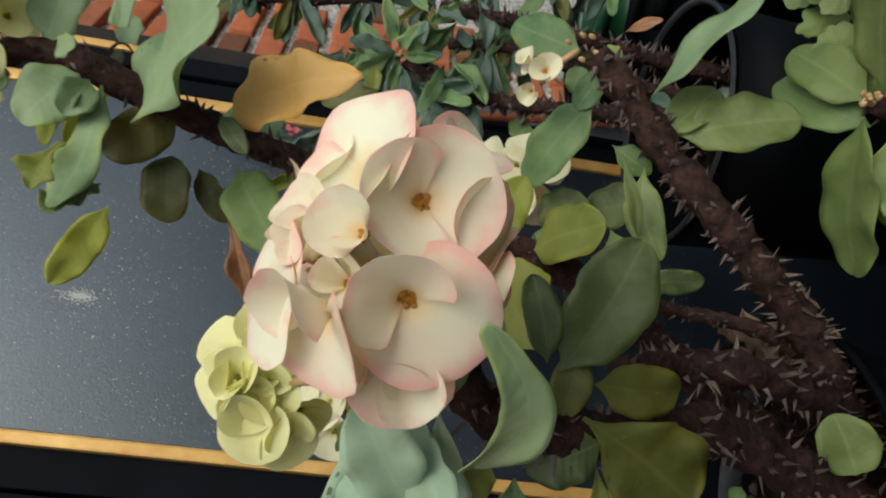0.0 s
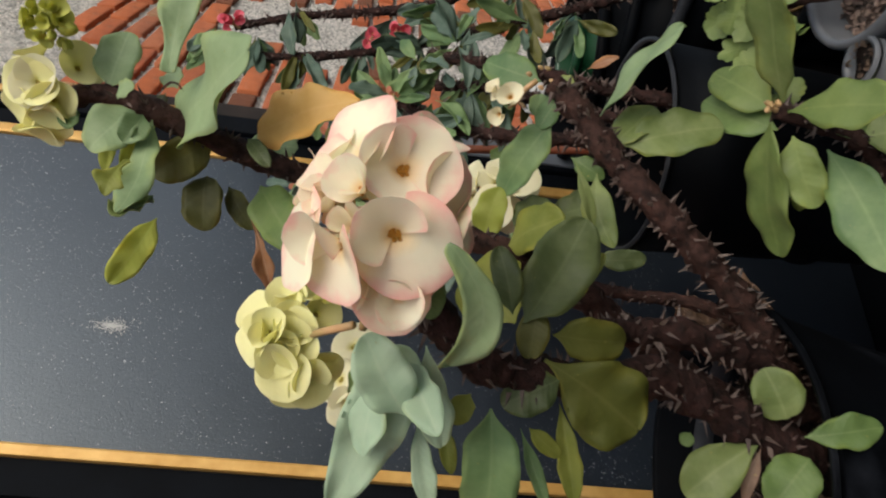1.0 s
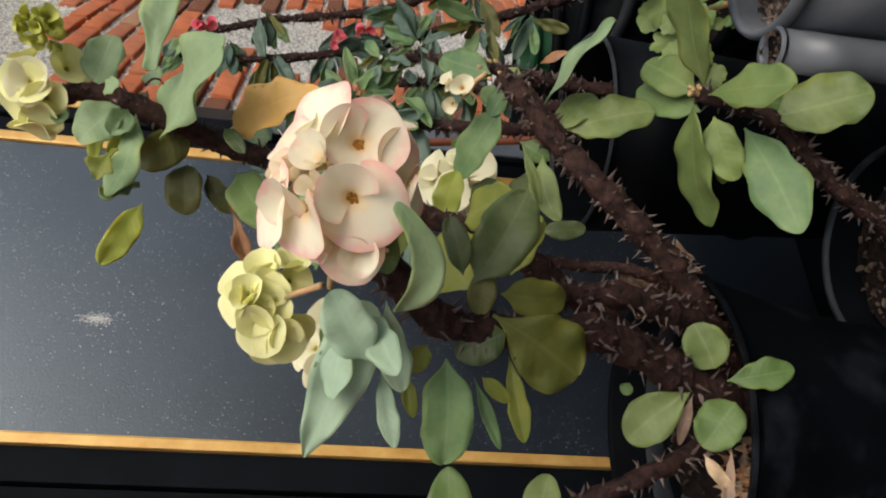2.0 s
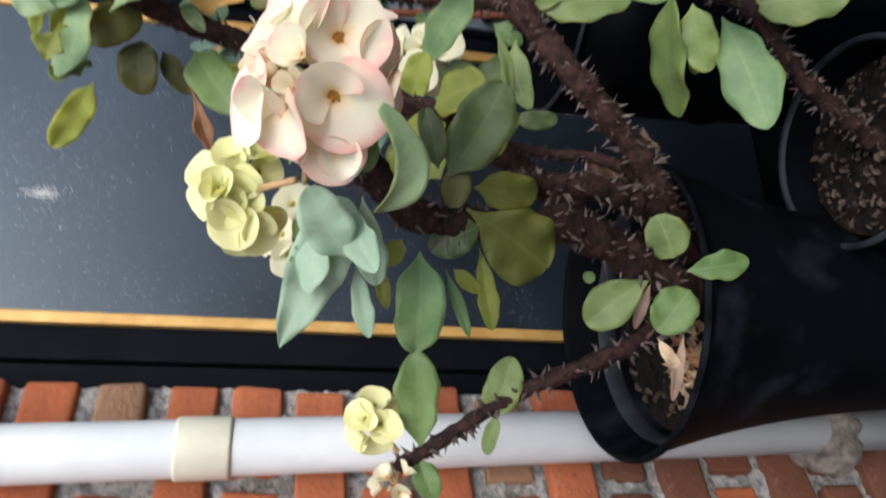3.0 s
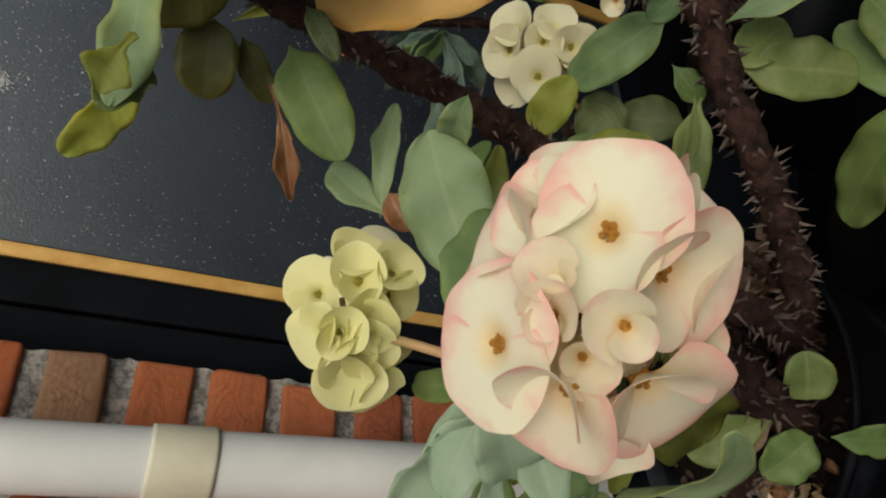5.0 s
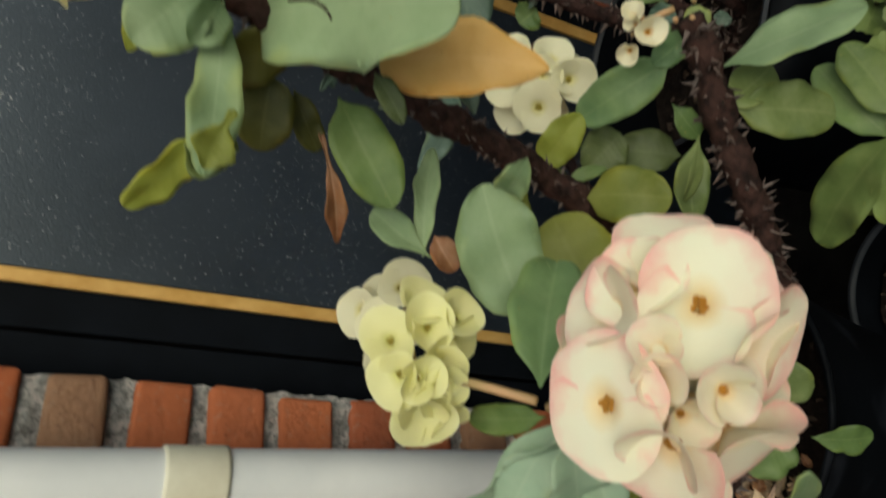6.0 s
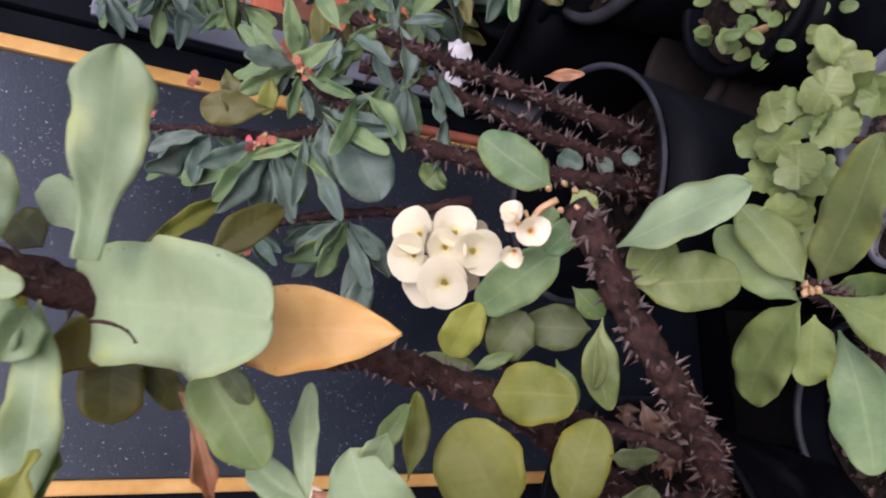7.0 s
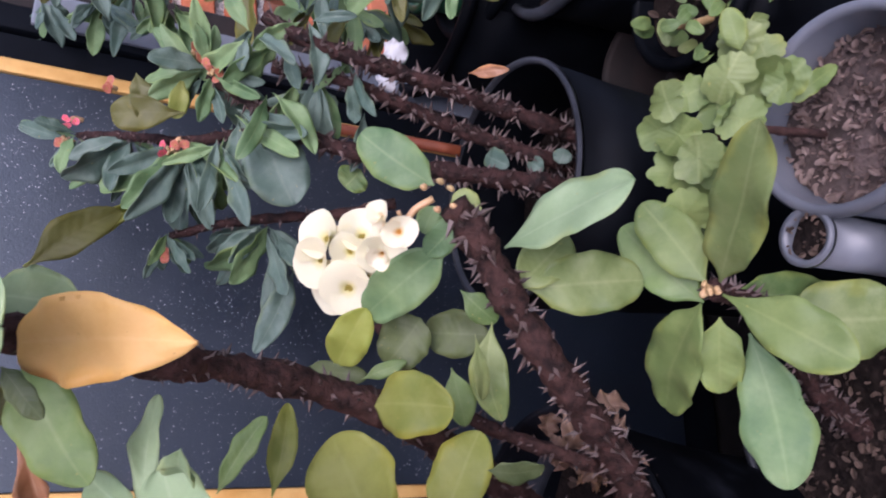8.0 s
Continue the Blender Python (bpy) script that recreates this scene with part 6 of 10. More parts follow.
leaf(plant, (0.328, -0.360, 0.569), (0.373, -0.368, 0.541), 0.011, "wavy", M_SAGE, (-0.25, -0.96, -0.12), 0.04, 0.23, 0.06, 206)
leaf(plant, (0.327, -0.357, 0.573), (0.316, -0.367, 0.621), 0.018, "obo", M_SAGE, (-0.41, -0.87, -0.27), 0.04, 0.15, 0.06, 207)
leaf(plant, (0.322, -0.351, 0.578), (0.316, -0.306, 0.596), 0.013, "wavy", M_SAGE, (-0.83, -0.31, 0.45), -0.07, 0.22, 0.06, 208)
leaf(plant, (0.329, -0.359, 0.572), (0.357, -0.379, 0.573), 0.010, "wavy", M_BLUE, (-0.58, -0.81, 0.04), 0.03, 0.13, 0.06, 209)
leaf(plant, (0.318, -0.351, 0.571), (0.286, -0.340, 0.558), 0.011, "wavy", M_SAGE, (-0.46, -0.65, 0.61), -0.08, 0.30, 0.06, 210)
leaf(plant, (0.327, -0.354, 0.579), (0.386, -0.338, 0.617), 0.016, "obo", M_BLUE, (-0.27, -0.67, 0.69), -0.09, 0.21, 0.06, 211)
leaf(plant, (0.325, -0.356, 0.572), (0.299, -0.324, 0.534), 0.020, "lance", M_SAGE, (-0.65, -0.73, -0.19), -0.00, 0.20, 0.06, 212)
leaf(plant, (0.327, -0.353, 0.580), (0.313, -0.329, 0.616), 0.019, "wavy", M_BLUE, (-0.91, -0.40, -0.09), -0.01, 0.31, 0.06, 213)
leaf(plant, (0.328, -0.357, 0.574), (0.358, -0.400, 0.593), 0.016, "lance", M_BLUE, (-0.84, -0.48, 0.25), 0.01, 0.36, 0.06, 215)
leaf(plant, (0.328, -0.355, 0.577), (0.316, -0.318, 0.597), 0.010, "obo", M_BLUE, (-0.96, -0.24, -0.15), -0.07, 0.34, 0.06, 216)
leaf(plant, (0.330, -0.359, 0.574), (0.343, -0.388, 0.589), 0.011, "wavy", M_BLUE, (-0.93, -0.37, 0.08), 0.02, 0.28, 0.06, 217)
leaf(plant, (0.323, -0.356, 0.570), (0.276, -0.385, 0.538), 0.011, "obo", M_BLUE, (-0.38, -0.31, 0.87), 0.04, 0.34, 0.06, 218)
leaf(plant, (0.326, -0.357, 0.571), (0.307, -0.373, 0.532), 0.011, "obo", M_SAGE, (-0.75, -0.38, 0.54), 0.11, 0.12, 0.06, 219)
leaf(plant, (0.324, -0.356, 0.570), (0.287, -0.335, 0.577), 0.014, "wavy", M_BLUE, (-0.50, -0.75, -0.43), -0.01, 0.27, 0.06, 220)
leaf(plant, (0.292, -0.298, 0.581), (0.260, -0.260, 0.544), 0.025, "wavy", M_BLUE, (-0.37, -0.79, -0.48), 0.04, 0.28, 0.06, 221)
leaf(plant, (0.293, -0.297, 0.583), (0.233, -0.267, 0.588), 0.018, "obo", M_SAGE, (-0.45, -0.90, -0.01), -0.09, 0.17, 0.06, 222)
leaf(plant, (0.294, -0.301, 0.578), (0.271, -0.269, 0.555), 0.016, "obo", M_SAGE, (-0.83, -0.25, 0.51), -0.08, 0.18, 0.06, 223)
leaf(plant, (0.293, -0.299, 0.580), (0.236, -0.274, 0.625), 0.023, "wavy", M_BLUE, (-0.30, -0.94, 0.14), -0.03, 0.30, 0.06, 225)
leaf(plant, (0.294, -0.295, 0.587), (0.287, -0.232, 0.643), 0.027, "obo", M_BLUE, (-0.25, -0.65, 0.71), -0.07, 0.14, 0.06, 227)
leaf(plant, (0.292, -0.297, 0.580), (0.240, -0.243, 0.576), 0.024, "wavy", M_SAGE, (-0.61, -0.54, 0.58), 0.06, 0.32, 0.06, 229)
leaf(plant, (0.299, -0.300, 0.585), (0.238, -0.326, 0.544), 0.014, "wavy", M_BLUE, (0.22, -0.94, 0.26), 0.03, 0.35, 0.06, 230)
leaf(plant, (0.296, -0.301, 0.579), (0.224, -0.276, 0.622), 0.021, "wavy", M_SAGE, (-0.53, -0.70, -0.48), 0.04, 0.32, 0.06, 231)
leaf(plant, (0.295, -0.299, 0.581), (0.231, -0.306, 0.559), 0.015, "wavy", M_SAGE, (0.10, -0.99, -0.01), 0.06, 0.33, 0.06, 233)
leaf(plant, (0.295, -0.298, 0.583), (0.236, -0.260, 0.553), 0.019, "wavy", M_SAGE, (-0.61, -0.77, 0.22), 0.08, 0.28, 0.06, 234)
leaf(plant, (0.296, -0.300, 0.581), (0.271, -0.254, 0.551), 0.016, "wavy", M_BLUE, (-0.91, -0.39, 0.14), 0.03, 0.19, 0.06, 235)
leaf(plant, (0.294, -0.300, 0.579), (0.251, -0.241, 0.557), 0.027, "wavy", M_SAGE, (-0.62, -0.64, -0.45), 0.03, 0.27, 0.06, 236)
leaf(plant, (0.295, -0.299, 0.582), (0.278, -0.267, 0.539), 0.019, "lance", M_BLUE, (-0.47, -0.79, -0.39), -0.10, 0.18, 0.06, 237)
leaf(plant, (0.294, -0.297, 0.585), (0.266, -0.282, 0.639), 0.017, "wavy", M_SAGE, (-0.69, -0.70, -0.17), 0.03, 0.27, 0.06, 238)
leaf(plant, (0.328, -0.257, 0.627), (0.288, -0.214, 0.633), 0.016, "lance", M_SAGE, (-0.65, -0.55, -0.52), -0.03, 0.35, 0.06, 240)
leaf(plant, (0.325, -0.257, 0.622), (0.272, -0.253, 0.585), 0.019, "lance", M_SAGE, (0.02, -0.99, -0.14), 0.09, 0.34, 0.06, 242)
leaf(plant, (0.325, -0.256, 0.624), (0.276, -0.245, 0.635), 0.021, "wavy", M_SAGE, (-0.10, -0.90, 0.43), 0.01, 0.34, 0.06, 243)
leaf(plant, (0.327, -0.256, 0.626), (0.314, -0.204, 0.644), 0.013, "wavy", M_SAGE, (-0.61, -0.38, 0.69), -0.03, 0.22, 0.06, 244)
leaf(plant, (0.329, -0.257, 0.627), (0.324, -0.224, 0.672), 0.017, "wavy", M_SAGE, (-0.57, -0.69, 0.44), -0.02, 0.15, 0.06, 245)
leaf(plant, (0.331, -0.259, 0.625), (0.272, -0.265, 0.584), 0.022, "wavy", M_BLUE, (-0.51, -0.40, 0.76), -0.10, 0.28, 0.06, 246)
leaf(plant, (0.328, -0.258, 0.623), (0.310, -0.209, 0.634), 0.014, "wavy", M_SAGE, (-0.94, -0.29, -0.18), -0.05, 0.26, 0.06, 248)
leaf(plant, (0.330, -0.259, 0.624), (0.311, -0.197, 0.669), 0.016, "lance", M_BLUE, (-0.92, -0.36, 0.12), -0.03, 0.19, 0.06, 249)
leaf(plant, (0.327, -0.256, 0.625), (0.294, -0.233, 0.675), 0.030, "wavy", M_SAGE, (-0.86, -0.28, -0.42), 0.03, 0.30, 0.06, 251)
leaf(plant, (0.370, -0.207, 0.670), (0.371, -0.215, 0.706), 0.013, "obo", M_SAGE, (-0.30, -0.94, -0.18), 0.04, 0.24, 0.06, 252)
leaf(plant, (0.362, -0.206, 0.662), (0.315, -0.226, 0.646), 0.011, "lance", M_SAGE, (0.08, -0.75, 0.65), 0.01, 0.21, 0.06, 253)
leaf(plant, (0.363, -0.206, 0.664), (0.299, -0.219, 0.628), 0.023, "lance", M_SAGE, (-0.25, -0.67, 0.70), 0.04, 0.17, 0.06, 254)
leaf(plant, (0.366, -0.206, 0.668), (0.361, -0.188, 0.628), 0.020, "lance", M_BLUE, (-0.96, -0.28, -0.00), 0.04, 0.28, 0.06, 255)
leaf(plant, (0.368, -0.205, 0.672), (0.330, -0.194, 0.679), 0.015, "wavy", M_BLUE, (-0.19, -0.89, 0.42), 0.09, 0.16, 0.06, 256)
leaf(plant, (0.366, -0.203, 0.674), (0.395, -0.180, 0.721), 0.015, "obo", M_SAGE, (-0.51, -0.62, 0.60), 0.00, 0.26, 0.06, 257)
leaf(plant, (0.365, -0.206, 0.667), (0.341, -0.188, 0.689), 0.012, "lance", M_SAGE, (-0.65, -0.75, -0.10), 0.02, 0.23, 0.06, 258)
leaf(plant, (0.368, -0.206, 0.670), (0.401, -0.179, 0.720), 0.011, "wavy", M_BLUE, (-0.52, -0.55, 0.65), 0.01, 0.22, 0.06, 259)
leaf(plant, (0.364, -0.209, 0.660), (0.344, -0.197, 0.625), 0.018, "wavy", M_SAGE, (-0.76, -0.62, 0.22), 0.10, 0.13, 0.06, 260)
leaf(plant, (0.241, -0.240, 0.587), (0.202, -0.248, 0.600), 0.010, "lance", M_BLUE, (-0.04, -0.81, -0.59), 0.02, 0.23, 0.06, 261)
leaf(plant, (0.240, -0.240, 0.586), (0.231, -0.225, 0.553), 0.011, "lance", M_SAGE, (-0.83, -0.55, -0.03), -0.04, 0.18, 0.06, 262)
leaf(plant, (0.241, -0.237, 0.592), (0.210, -0.215, 0.601), 0.012, "lance", M_SAGE, (-0.59, -0.64, -0.49), 0.04, 0.33, 0.06, 263)
leaf(plant, (0.236, -0.235, 0.589), (0.215, -0.221, 0.566), 0.011, "obo", M_SAGE, (-0.28, -0.92, -0.29), 0.05, 0.30, 0.06, 264)
leaf(plant, (0.242, -0.241, 0.586), (0.224, -0.221, 0.566), 0.010, "obo", M_BLUE, (-0.46, -0.79, -0.41), 0.11, 0.34, 0.06, 265)
leaf(plant, (0.241, -0.239, 0.589), (0.211, -0.243, 0.576), 0.007, "lance", M_SAGE, (-0.20, -0.69, 0.69), -0.12, 0.20, 0.06, 266)
leaf(plant, (0.237, -0.240, 0.582), (0.203, -0.259, 0.565), 0.008, "wavy", M_SAGE, (0.24, -0.85, 0.46), -0.09, 0.36, 0.06, 267)
leaf(plant, (0.241, -0.237, 0.592), (0.227, -0.205, 0.585), 0.011, "obo", M_SAGE, (-0.81, -0.42, -0.41), -0.10, 0.14, 0.06, 268)
leaf(plant, (0.241, -0.239, 0.588), (0.192, -0.257, 0.568), 0.011, "wavy", M_SAGE, (-0.20, -0.46, 0.87), -0.01, 0.15, 0.06, 269)
leaf(plant, (0.293, -0.342, 0.541), (0.285, -0.339, 0.503), 0.013, "wavy", M_BLUE, (-0.29, -0.96, -0.03), -0.02, 0.14, 0.06, 270)
leaf(plant, (0.297, -0.341, 0.549), (0.239, -0.367, 0.505), 0.015, "obo", M_BLUE, (-0.16, -0.73, 0.66), -0.02, 0.17, 0.06, 273)
leaf(plant, (0.294, -0.341, 0.544), (0.262, -0.374, 0.505), 0.020, "wavy", M_SAGE, (-0.80, 0.08, 0.59), 0.10, 0.36, 0.06, 274)
leaf(plant, (0.294, -0.337, 0.550), (0.283, -0.285, 0.551), 0.015, "obo", M_SAGE, (-0.98, -0.19, -0.07), 0.03, 0.23, 0.06, 275)
leaf(plant, (0.294, -0.342, 0.543), (0.266, -0.321, 0.524), 0.017, "wavy", M_SAGE, (-0.68, -0.32, 0.66), 0.01, 0.34, 0.06, 276)
leaf(plant, (0.291, -0.338, 0.546), (0.251, -0.317, 0.544), 0.019, "wavy", M_SAGE, (-0.44, -0.84, 0.31), -0.04, 0.17, 0.06, 277)
leaf(plant, (0.299, -0.343, 0.548), (0.300, -0.378, 0.486), 0.017, "obo", M_SAGE, (-0.78, -0.55, 0.31), -0.07, 0.24, 0.06, 278)
leaf(plant, (0.297, -0.342, 0.547), (0.257, -0.300, 0.528), 0.019, "obo", M_SAGE, (-0.72, -0.69, -0.03), -0.03, 0.24, 0.06, 279)
leaf(plant, (0.294, -0.340, 0.546), (0.255, -0.346, 0.502), 0.017, "wavy", M_SAGE, (-0.27, -0.89, 0.37), -0.05, 0.17, 0.06, 280)
leaf(plant, (0.301, -0.344, 0.548), (0.254, -0.377, 0.500), 0.020, "wavy", M_SAGE, (-0.27, -0.65, 0.71), -0.06, 0.13, 0.06, 281)
leaf(plant, (0.342, -0.425, 0.512), (0.384, -0.450, 0.488), 0.019, "wavy", M_SAGE, (-0.22, -0.84, 0.50), -0.05, 0.31, 0.06, 282)
leaf(plant, (0.334, -0.422, 0.508), (0.293, -0.395, 0.495), 0.016, "wavy", M_SAGE, (-0.51, -0.84, -0.18), 0.10, 0.31, 0.06, 284)
leaf(plant, (0.340, -0.425, 0.509), (0.410, -0.410, 0.548), 0.017, "wavy", M_BLUE, (-0.48, -0.06, 0.88), -0.02, 0.19, 0.06, 285)
leaf(plant, (0.342, -0.426, 0.511), (0.355, -0.465, 0.541), 0.016, "wavy", M_SAGE, (-0.76, -0.53, -0.39), 0.10, 0.29, 0.06, 286)
leaf(plant, (0.344, -0.425, 0.515), (0.387, -0.439, 0.537), 0.022, "obo", M_SAGE, (-0.52, -0.36, 0.78), -0.09, 0.16, 0.06, 287)
leaf(plant, (0.341, -0.426, 0.510), (0.379, -0.442, 0.495), 0.011, "obo", M_BLUE, (-0.42, -0.91, -0.04), 0.07, 0.29, 0.06, 288)
leaf(plant, (0.334, -0.423, 0.505), (0.328, -0.443, 0.474), 0.010, "wavy", M_SAGE, (-0.53, -0.66, 0.54), 0.08, 0.22, 0.06, 289)
leaf(plant, (0.335, -0.419, 0.513), (0.312, -0.401, 0.548), 0.015, "wavy", M_BLUE, (-0.71, -0.69, -0.15), -0.12, 0.35, 0.06, 290)
leaf(plant, (0.326, -0.397, 0.551), (0.306, -0.381, 0.552), 0.011, "wavy", M_SAGE, (-0.55, -0.73, 0.40), 0.11, 0.27, 0.06, 291)
leaf(plant, (0.327, -0.402, 0.544), (0.285, -0.417, 0.519), 0.013, "wavy", M_SAGE, (0.02, -0.88, 0.48), 0.08, 0.33, 0.06, 292)
leaf(plant, (0.331, -0.401, 0.550), (0.374, -0.405, 0.568), 0.015, "lance", M_BLUE, (-0.31, -0.75, 0.58), 0.05, 0.24, 0.06, 293)
leaf(plant, (0.326, -0.396, 0.553), (0.331, -0.343, 0.579), 0.019, "wavy", M_BLUE, (-0.66, -0.29, 0.70), 0.04, 0.30, 0.06, 295)
leaf(plant, (0.327, -0.398, 0.550), (0.324, -0.360, 0.544), 0.008, "wavy", M_BLUE, (-0.90, -0.14, -0.41), 0.07, 0.34, 0.06, 297)
leaf(plant, (0.500, -0.277, 0.605), (0.466, -0.266, 0.609), 0.010, "obo", M_BLUE, (-0.21, -0.87, 0.44), 0.09, 0.18, 0.06, 299)
leaf(plant, (0.498, -0.273, 0.609), (0.480, -0.240, 0.634), 0.014, "lance", M_SAGE, (-0.57, -0.66, 0.49), -0.07, 0.27, 0.06, 301)
leaf(plant, (0.502, -0.282, 0.599), (0.458, -0.255, 0.580), 0.017, "lance", M_BLUE, (-0.37, -0.85, -0.37), 0.02, 0.28, 0.06, 302)
leaf(plant, (0.496, -0.277, 0.599), (0.451, -0.289, 0.570), 0.016, "obo", M_BLUE, (-0.49, -0.26, 0.83), -0.02, 0.25, 0.06, 303)
leaf(plant, (0.493, -0.272, 0.604), (0.480, -0.251, 0.630), 0.013, "wavy", M_BLUE, (-0.88, -0.47, -0.05), -0.02, 0.31, 0.06, 304)
leaf(plant, (0.496, -0.278, 0.597), (0.481, -0.275, 0.562), 0.016, "obo", M_BLUE, (-0.68, -0.70, 0.20), -0.07, 0.29, 0.06, 305)
leaf(plant, (0.499, -0.276, 0.605), (0.469, -0.251, 0.590), 0.014, "wavy", M_BLUE, (-0.50, -0.79, -0.35), -0.10, 0.20, 0.06, 306)
leaf(plant, (0.496, -0.275, 0.602), (0.474, -0.259, 0.618), 0.012, "wavy", M_BLUE, (-0.37, -0.85, 0.37), -0.10, 0.34, 0.06, 307)
leaf(plant, (0.548, -0.223, 0.666), (0.558, -0.175, 0.704), 0.013, "lance", M_BLUE, (-0.49, -0.48, 0.73), -0.08, 0.27, 0.06, 308)
leaf(plant, (0.552, -0.227, 0.664), (0.491, -0.248, 0.632), 0.016, "obo", M_SAGE, (0.15, -0.93, 0.34), -0.03, 0.22, 0.06, 309)
leaf(plant, (0.544, -0.224, 0.660), (0.485, -0.249, 0.619), 0.018, "wavy", M_SAGE, (-0.48, -0.24, 0.85), 0.04, 0.16, 0.06, 310)
leaf(plant, (0.549, -0.224, 0.665), (0.516, -0.214, 0.690), 0.009, "obo", M_SAGE, (-0.32, -0.95, -0.03), -0.00, 0.24, 0.06, 311)
leaf(plant, (0.546, -0.220, 0.668), (0.526, -0.194, 0.645), 0.012, "wavy", M_SAGE, (-0.78, -0.62, -0.09), 0.10, 0.17, 0.06, 312)
leaf(plant, (0.551, -0.223, 0.670), (0.519, -0.206, 0.690), 0.014, "obo", M_SAGE, (-0.33, -0.91, 0.24), 0.10, 0.32, 0.06, 313)
leaf(plant, (0.549, -0.224, 0.666), (0.499, -0.192, 0.668), 0.019, "wavy", M_BLUE, (-0.54, -0.83, -0.12), -0.09, 0.35, 0.06, 314)
leaf(plant, (0.554, -0.227, 0.666), (0.533, -0.200, 0.696), 0.011, "lance", M_BLUE, (-0.88, -0.22, -0.43), 0.10, 0.29, 0.06, 315)
leaf(plant, (0.544, -0.219, 0.666), (0.521, -0.209, 0.647), 0.016, "lance", M_SAGE, (-0.23, -0.95, -0.21), -0.09, 0.30, 0.06, 316)
leaf(plant, (0.575, -0.183, 0.722), (0.565, -0.118, 0.749), 0.018, "wavy", M_SAGE, (-0.98, -0.18, 0.04), -0.09, 0.20, 0.06, 317)
leaf(plant, (0.575, -0.185, 0.719), (0.527, -0.183, 0.688), 0.016, "wavy", M_SAGE, (-0.08, -1.00, 0.05), 0.00, 0.28, 0.06, 318)
leaf(plant, (0.573, -0.180, 0.724), (0.529, -0.185, 0.725), 0.009, "lance", M_SAGE, (0.11, -0.91, 0.39), -0.05, 0.19, 0.06, 319)
leaf(plant, (0.582, -0.185, 0.728), (0.528, -0.169, 0.700), 0.017, "wavy", M_SAGE, (-0.20, -0.96, -0.18), -0.03, 0.33, 0.06, 320)
leaf(plant, (0.574, -0.180, 0.726), (0.563, -0.130, 0.733), 0.022, "wavy", M_SAGE, (-0.84, -0.25, 0.48), 0.06, 0.16, 0.06, 321)
leaf(plant, (0.578, -0.182, 0.727), (0.543, -0.163, 0.720), 0.013, "wavy", M_BLUE, (-0.49, -0.74, 0.46), -0.09, 0.28, 0.06, 322)
leaf(plant, (0.570, -0.178, 0.724), (0.553, -0.162, 0.711), 0.011, "obo", M_SAGE, (-0.59, -0.78, -0.21), 0.06, 0.16, 0.06, 323)
leaf(plant, (0.581, -0.189, 0.719), (0.569, -0.168, 0.697), 0.013, "wavy", M_SAGE, (-0.64, -0.69, -0.35), 0.01, 0.34, 0.06, 324)
leaf(plant, (0.514, -0.312, 0.421), (0.445, -0.292, 0.451), 0.021, "obo", M_OLIVE, (-0.13, -0.94, 0.32), 0.12, 0.14, 0.06, 325)
leaf(plant, (0.513, -0.314, 0.415), (0.467, -0.318, 0.412), 0.011, "lance", M_SAGE, (-0.02, -0.49, 0.87), -0.11, 0.15, 0.06, 326)
leaf(plant, (0.523, -0.320, 0.419), (0.508, -0.309, 0.374), 0.015, "obo", M_SAGE, (-0.46, -0.89, -0.06), -0.06, 0.22, 0.06, 327)
leaf(plant, (0.516, -0.314, 0.420), (0.486, -0.254, 0.408), 0.025, "wavy", M_BLUE, (-0.82, -0.48, -0.30), 0.04, 0.36, 0.06, 328)
leaf(plant, (0.517, -0.317, 0.416), (0.499, -0.305, 0.350), 0.023, "wavy", M_BLUE, (-0.46, -0.89, -0.05), 0.09, 0.21, 0.06, 329)
leaf(plant, (0.517, -0.315, 0.420), (0.471, -0.318, 0.393), 0.016, "obo", M_SAGE, (-0.25, -0.82, 0.52), -0.03, 0.16, 0.06, 330)
leaf(plant, (0.517, -0.314, 0.421), (0.488, -0.305, 0.360), 0.028, "obo", M_SAGE, (-0.34, -0.94, 0.02), 0.11, 0.33, 0.06, 331)
leaf(plant, (0.520, -0.316, 0.423), (0.483, -0.330, 0.391), 0.014, "wavy", M_BLUE, (-0.27, -0.73, 0.63), -0.08, 0.17, 0.06, 332)
leaf(plant, (0.517, -0.316, 0.417), (0.451, -0.300, 0.413), 0.022, "wavy", M_BLUE, (-0.22, -0.68, 0.70), 0.04, 0.13, 0.06, 333)
leaf(plant, (0.523, -0.304, 0.446), (0.508, -0.308, 0.421), 0.011, "wavy", M_OLIVE, (-0.84, -0.12, 0.52), -0.06, 0.19, 0.06, 334)
leaf(plant, (0.528, -0.301, 0.458), (0.460, -0.280, 0.453), 0.022, "wavy", M_BLUE, (-0.26, -0.92, -0.30), 0.12, 0.17, 0.06, 335)
leaf(plant, (0.528, -0.303, 0.455), (0.463, -0.294, 0.441), 0.014, "lance", M_SAGE, (-0.18, -0.95, 0.25), -0.02, 0.17, 0.06, 336)
leaf(plant, (0.525, -0.303, 0.451), (0.457, -0.303, 0.436), 0.014, "lance", M_BLUE, (-0.07, -0.95, 0.30), -0.04, 0.21, 0.06, 338)
leaf(plant, (0.534, -0.304, 0.461), (0.502, -0.276, 0.503), 0.022, "wavy", M_BLUE, (-0.35, -0.88, 0.33), -0.03, 0.28, 0.06, 339)
leaf(plant, (0.529, -0.305, 0.453), (0.515, -0.253, 0.472), 0.021, "obo", M_OLIVE, (-0.55, -0.41, 0.73), 0.06, 0.35, 0.06, 340)
leaf(plant, (0.530, -0.305, 0.454), (0.501, -0.285, 0.417), 0.018, "lance", M_BLUE, (-0.46, -0.88, -0.13), -0.11, 0.34, 0.06, 342)
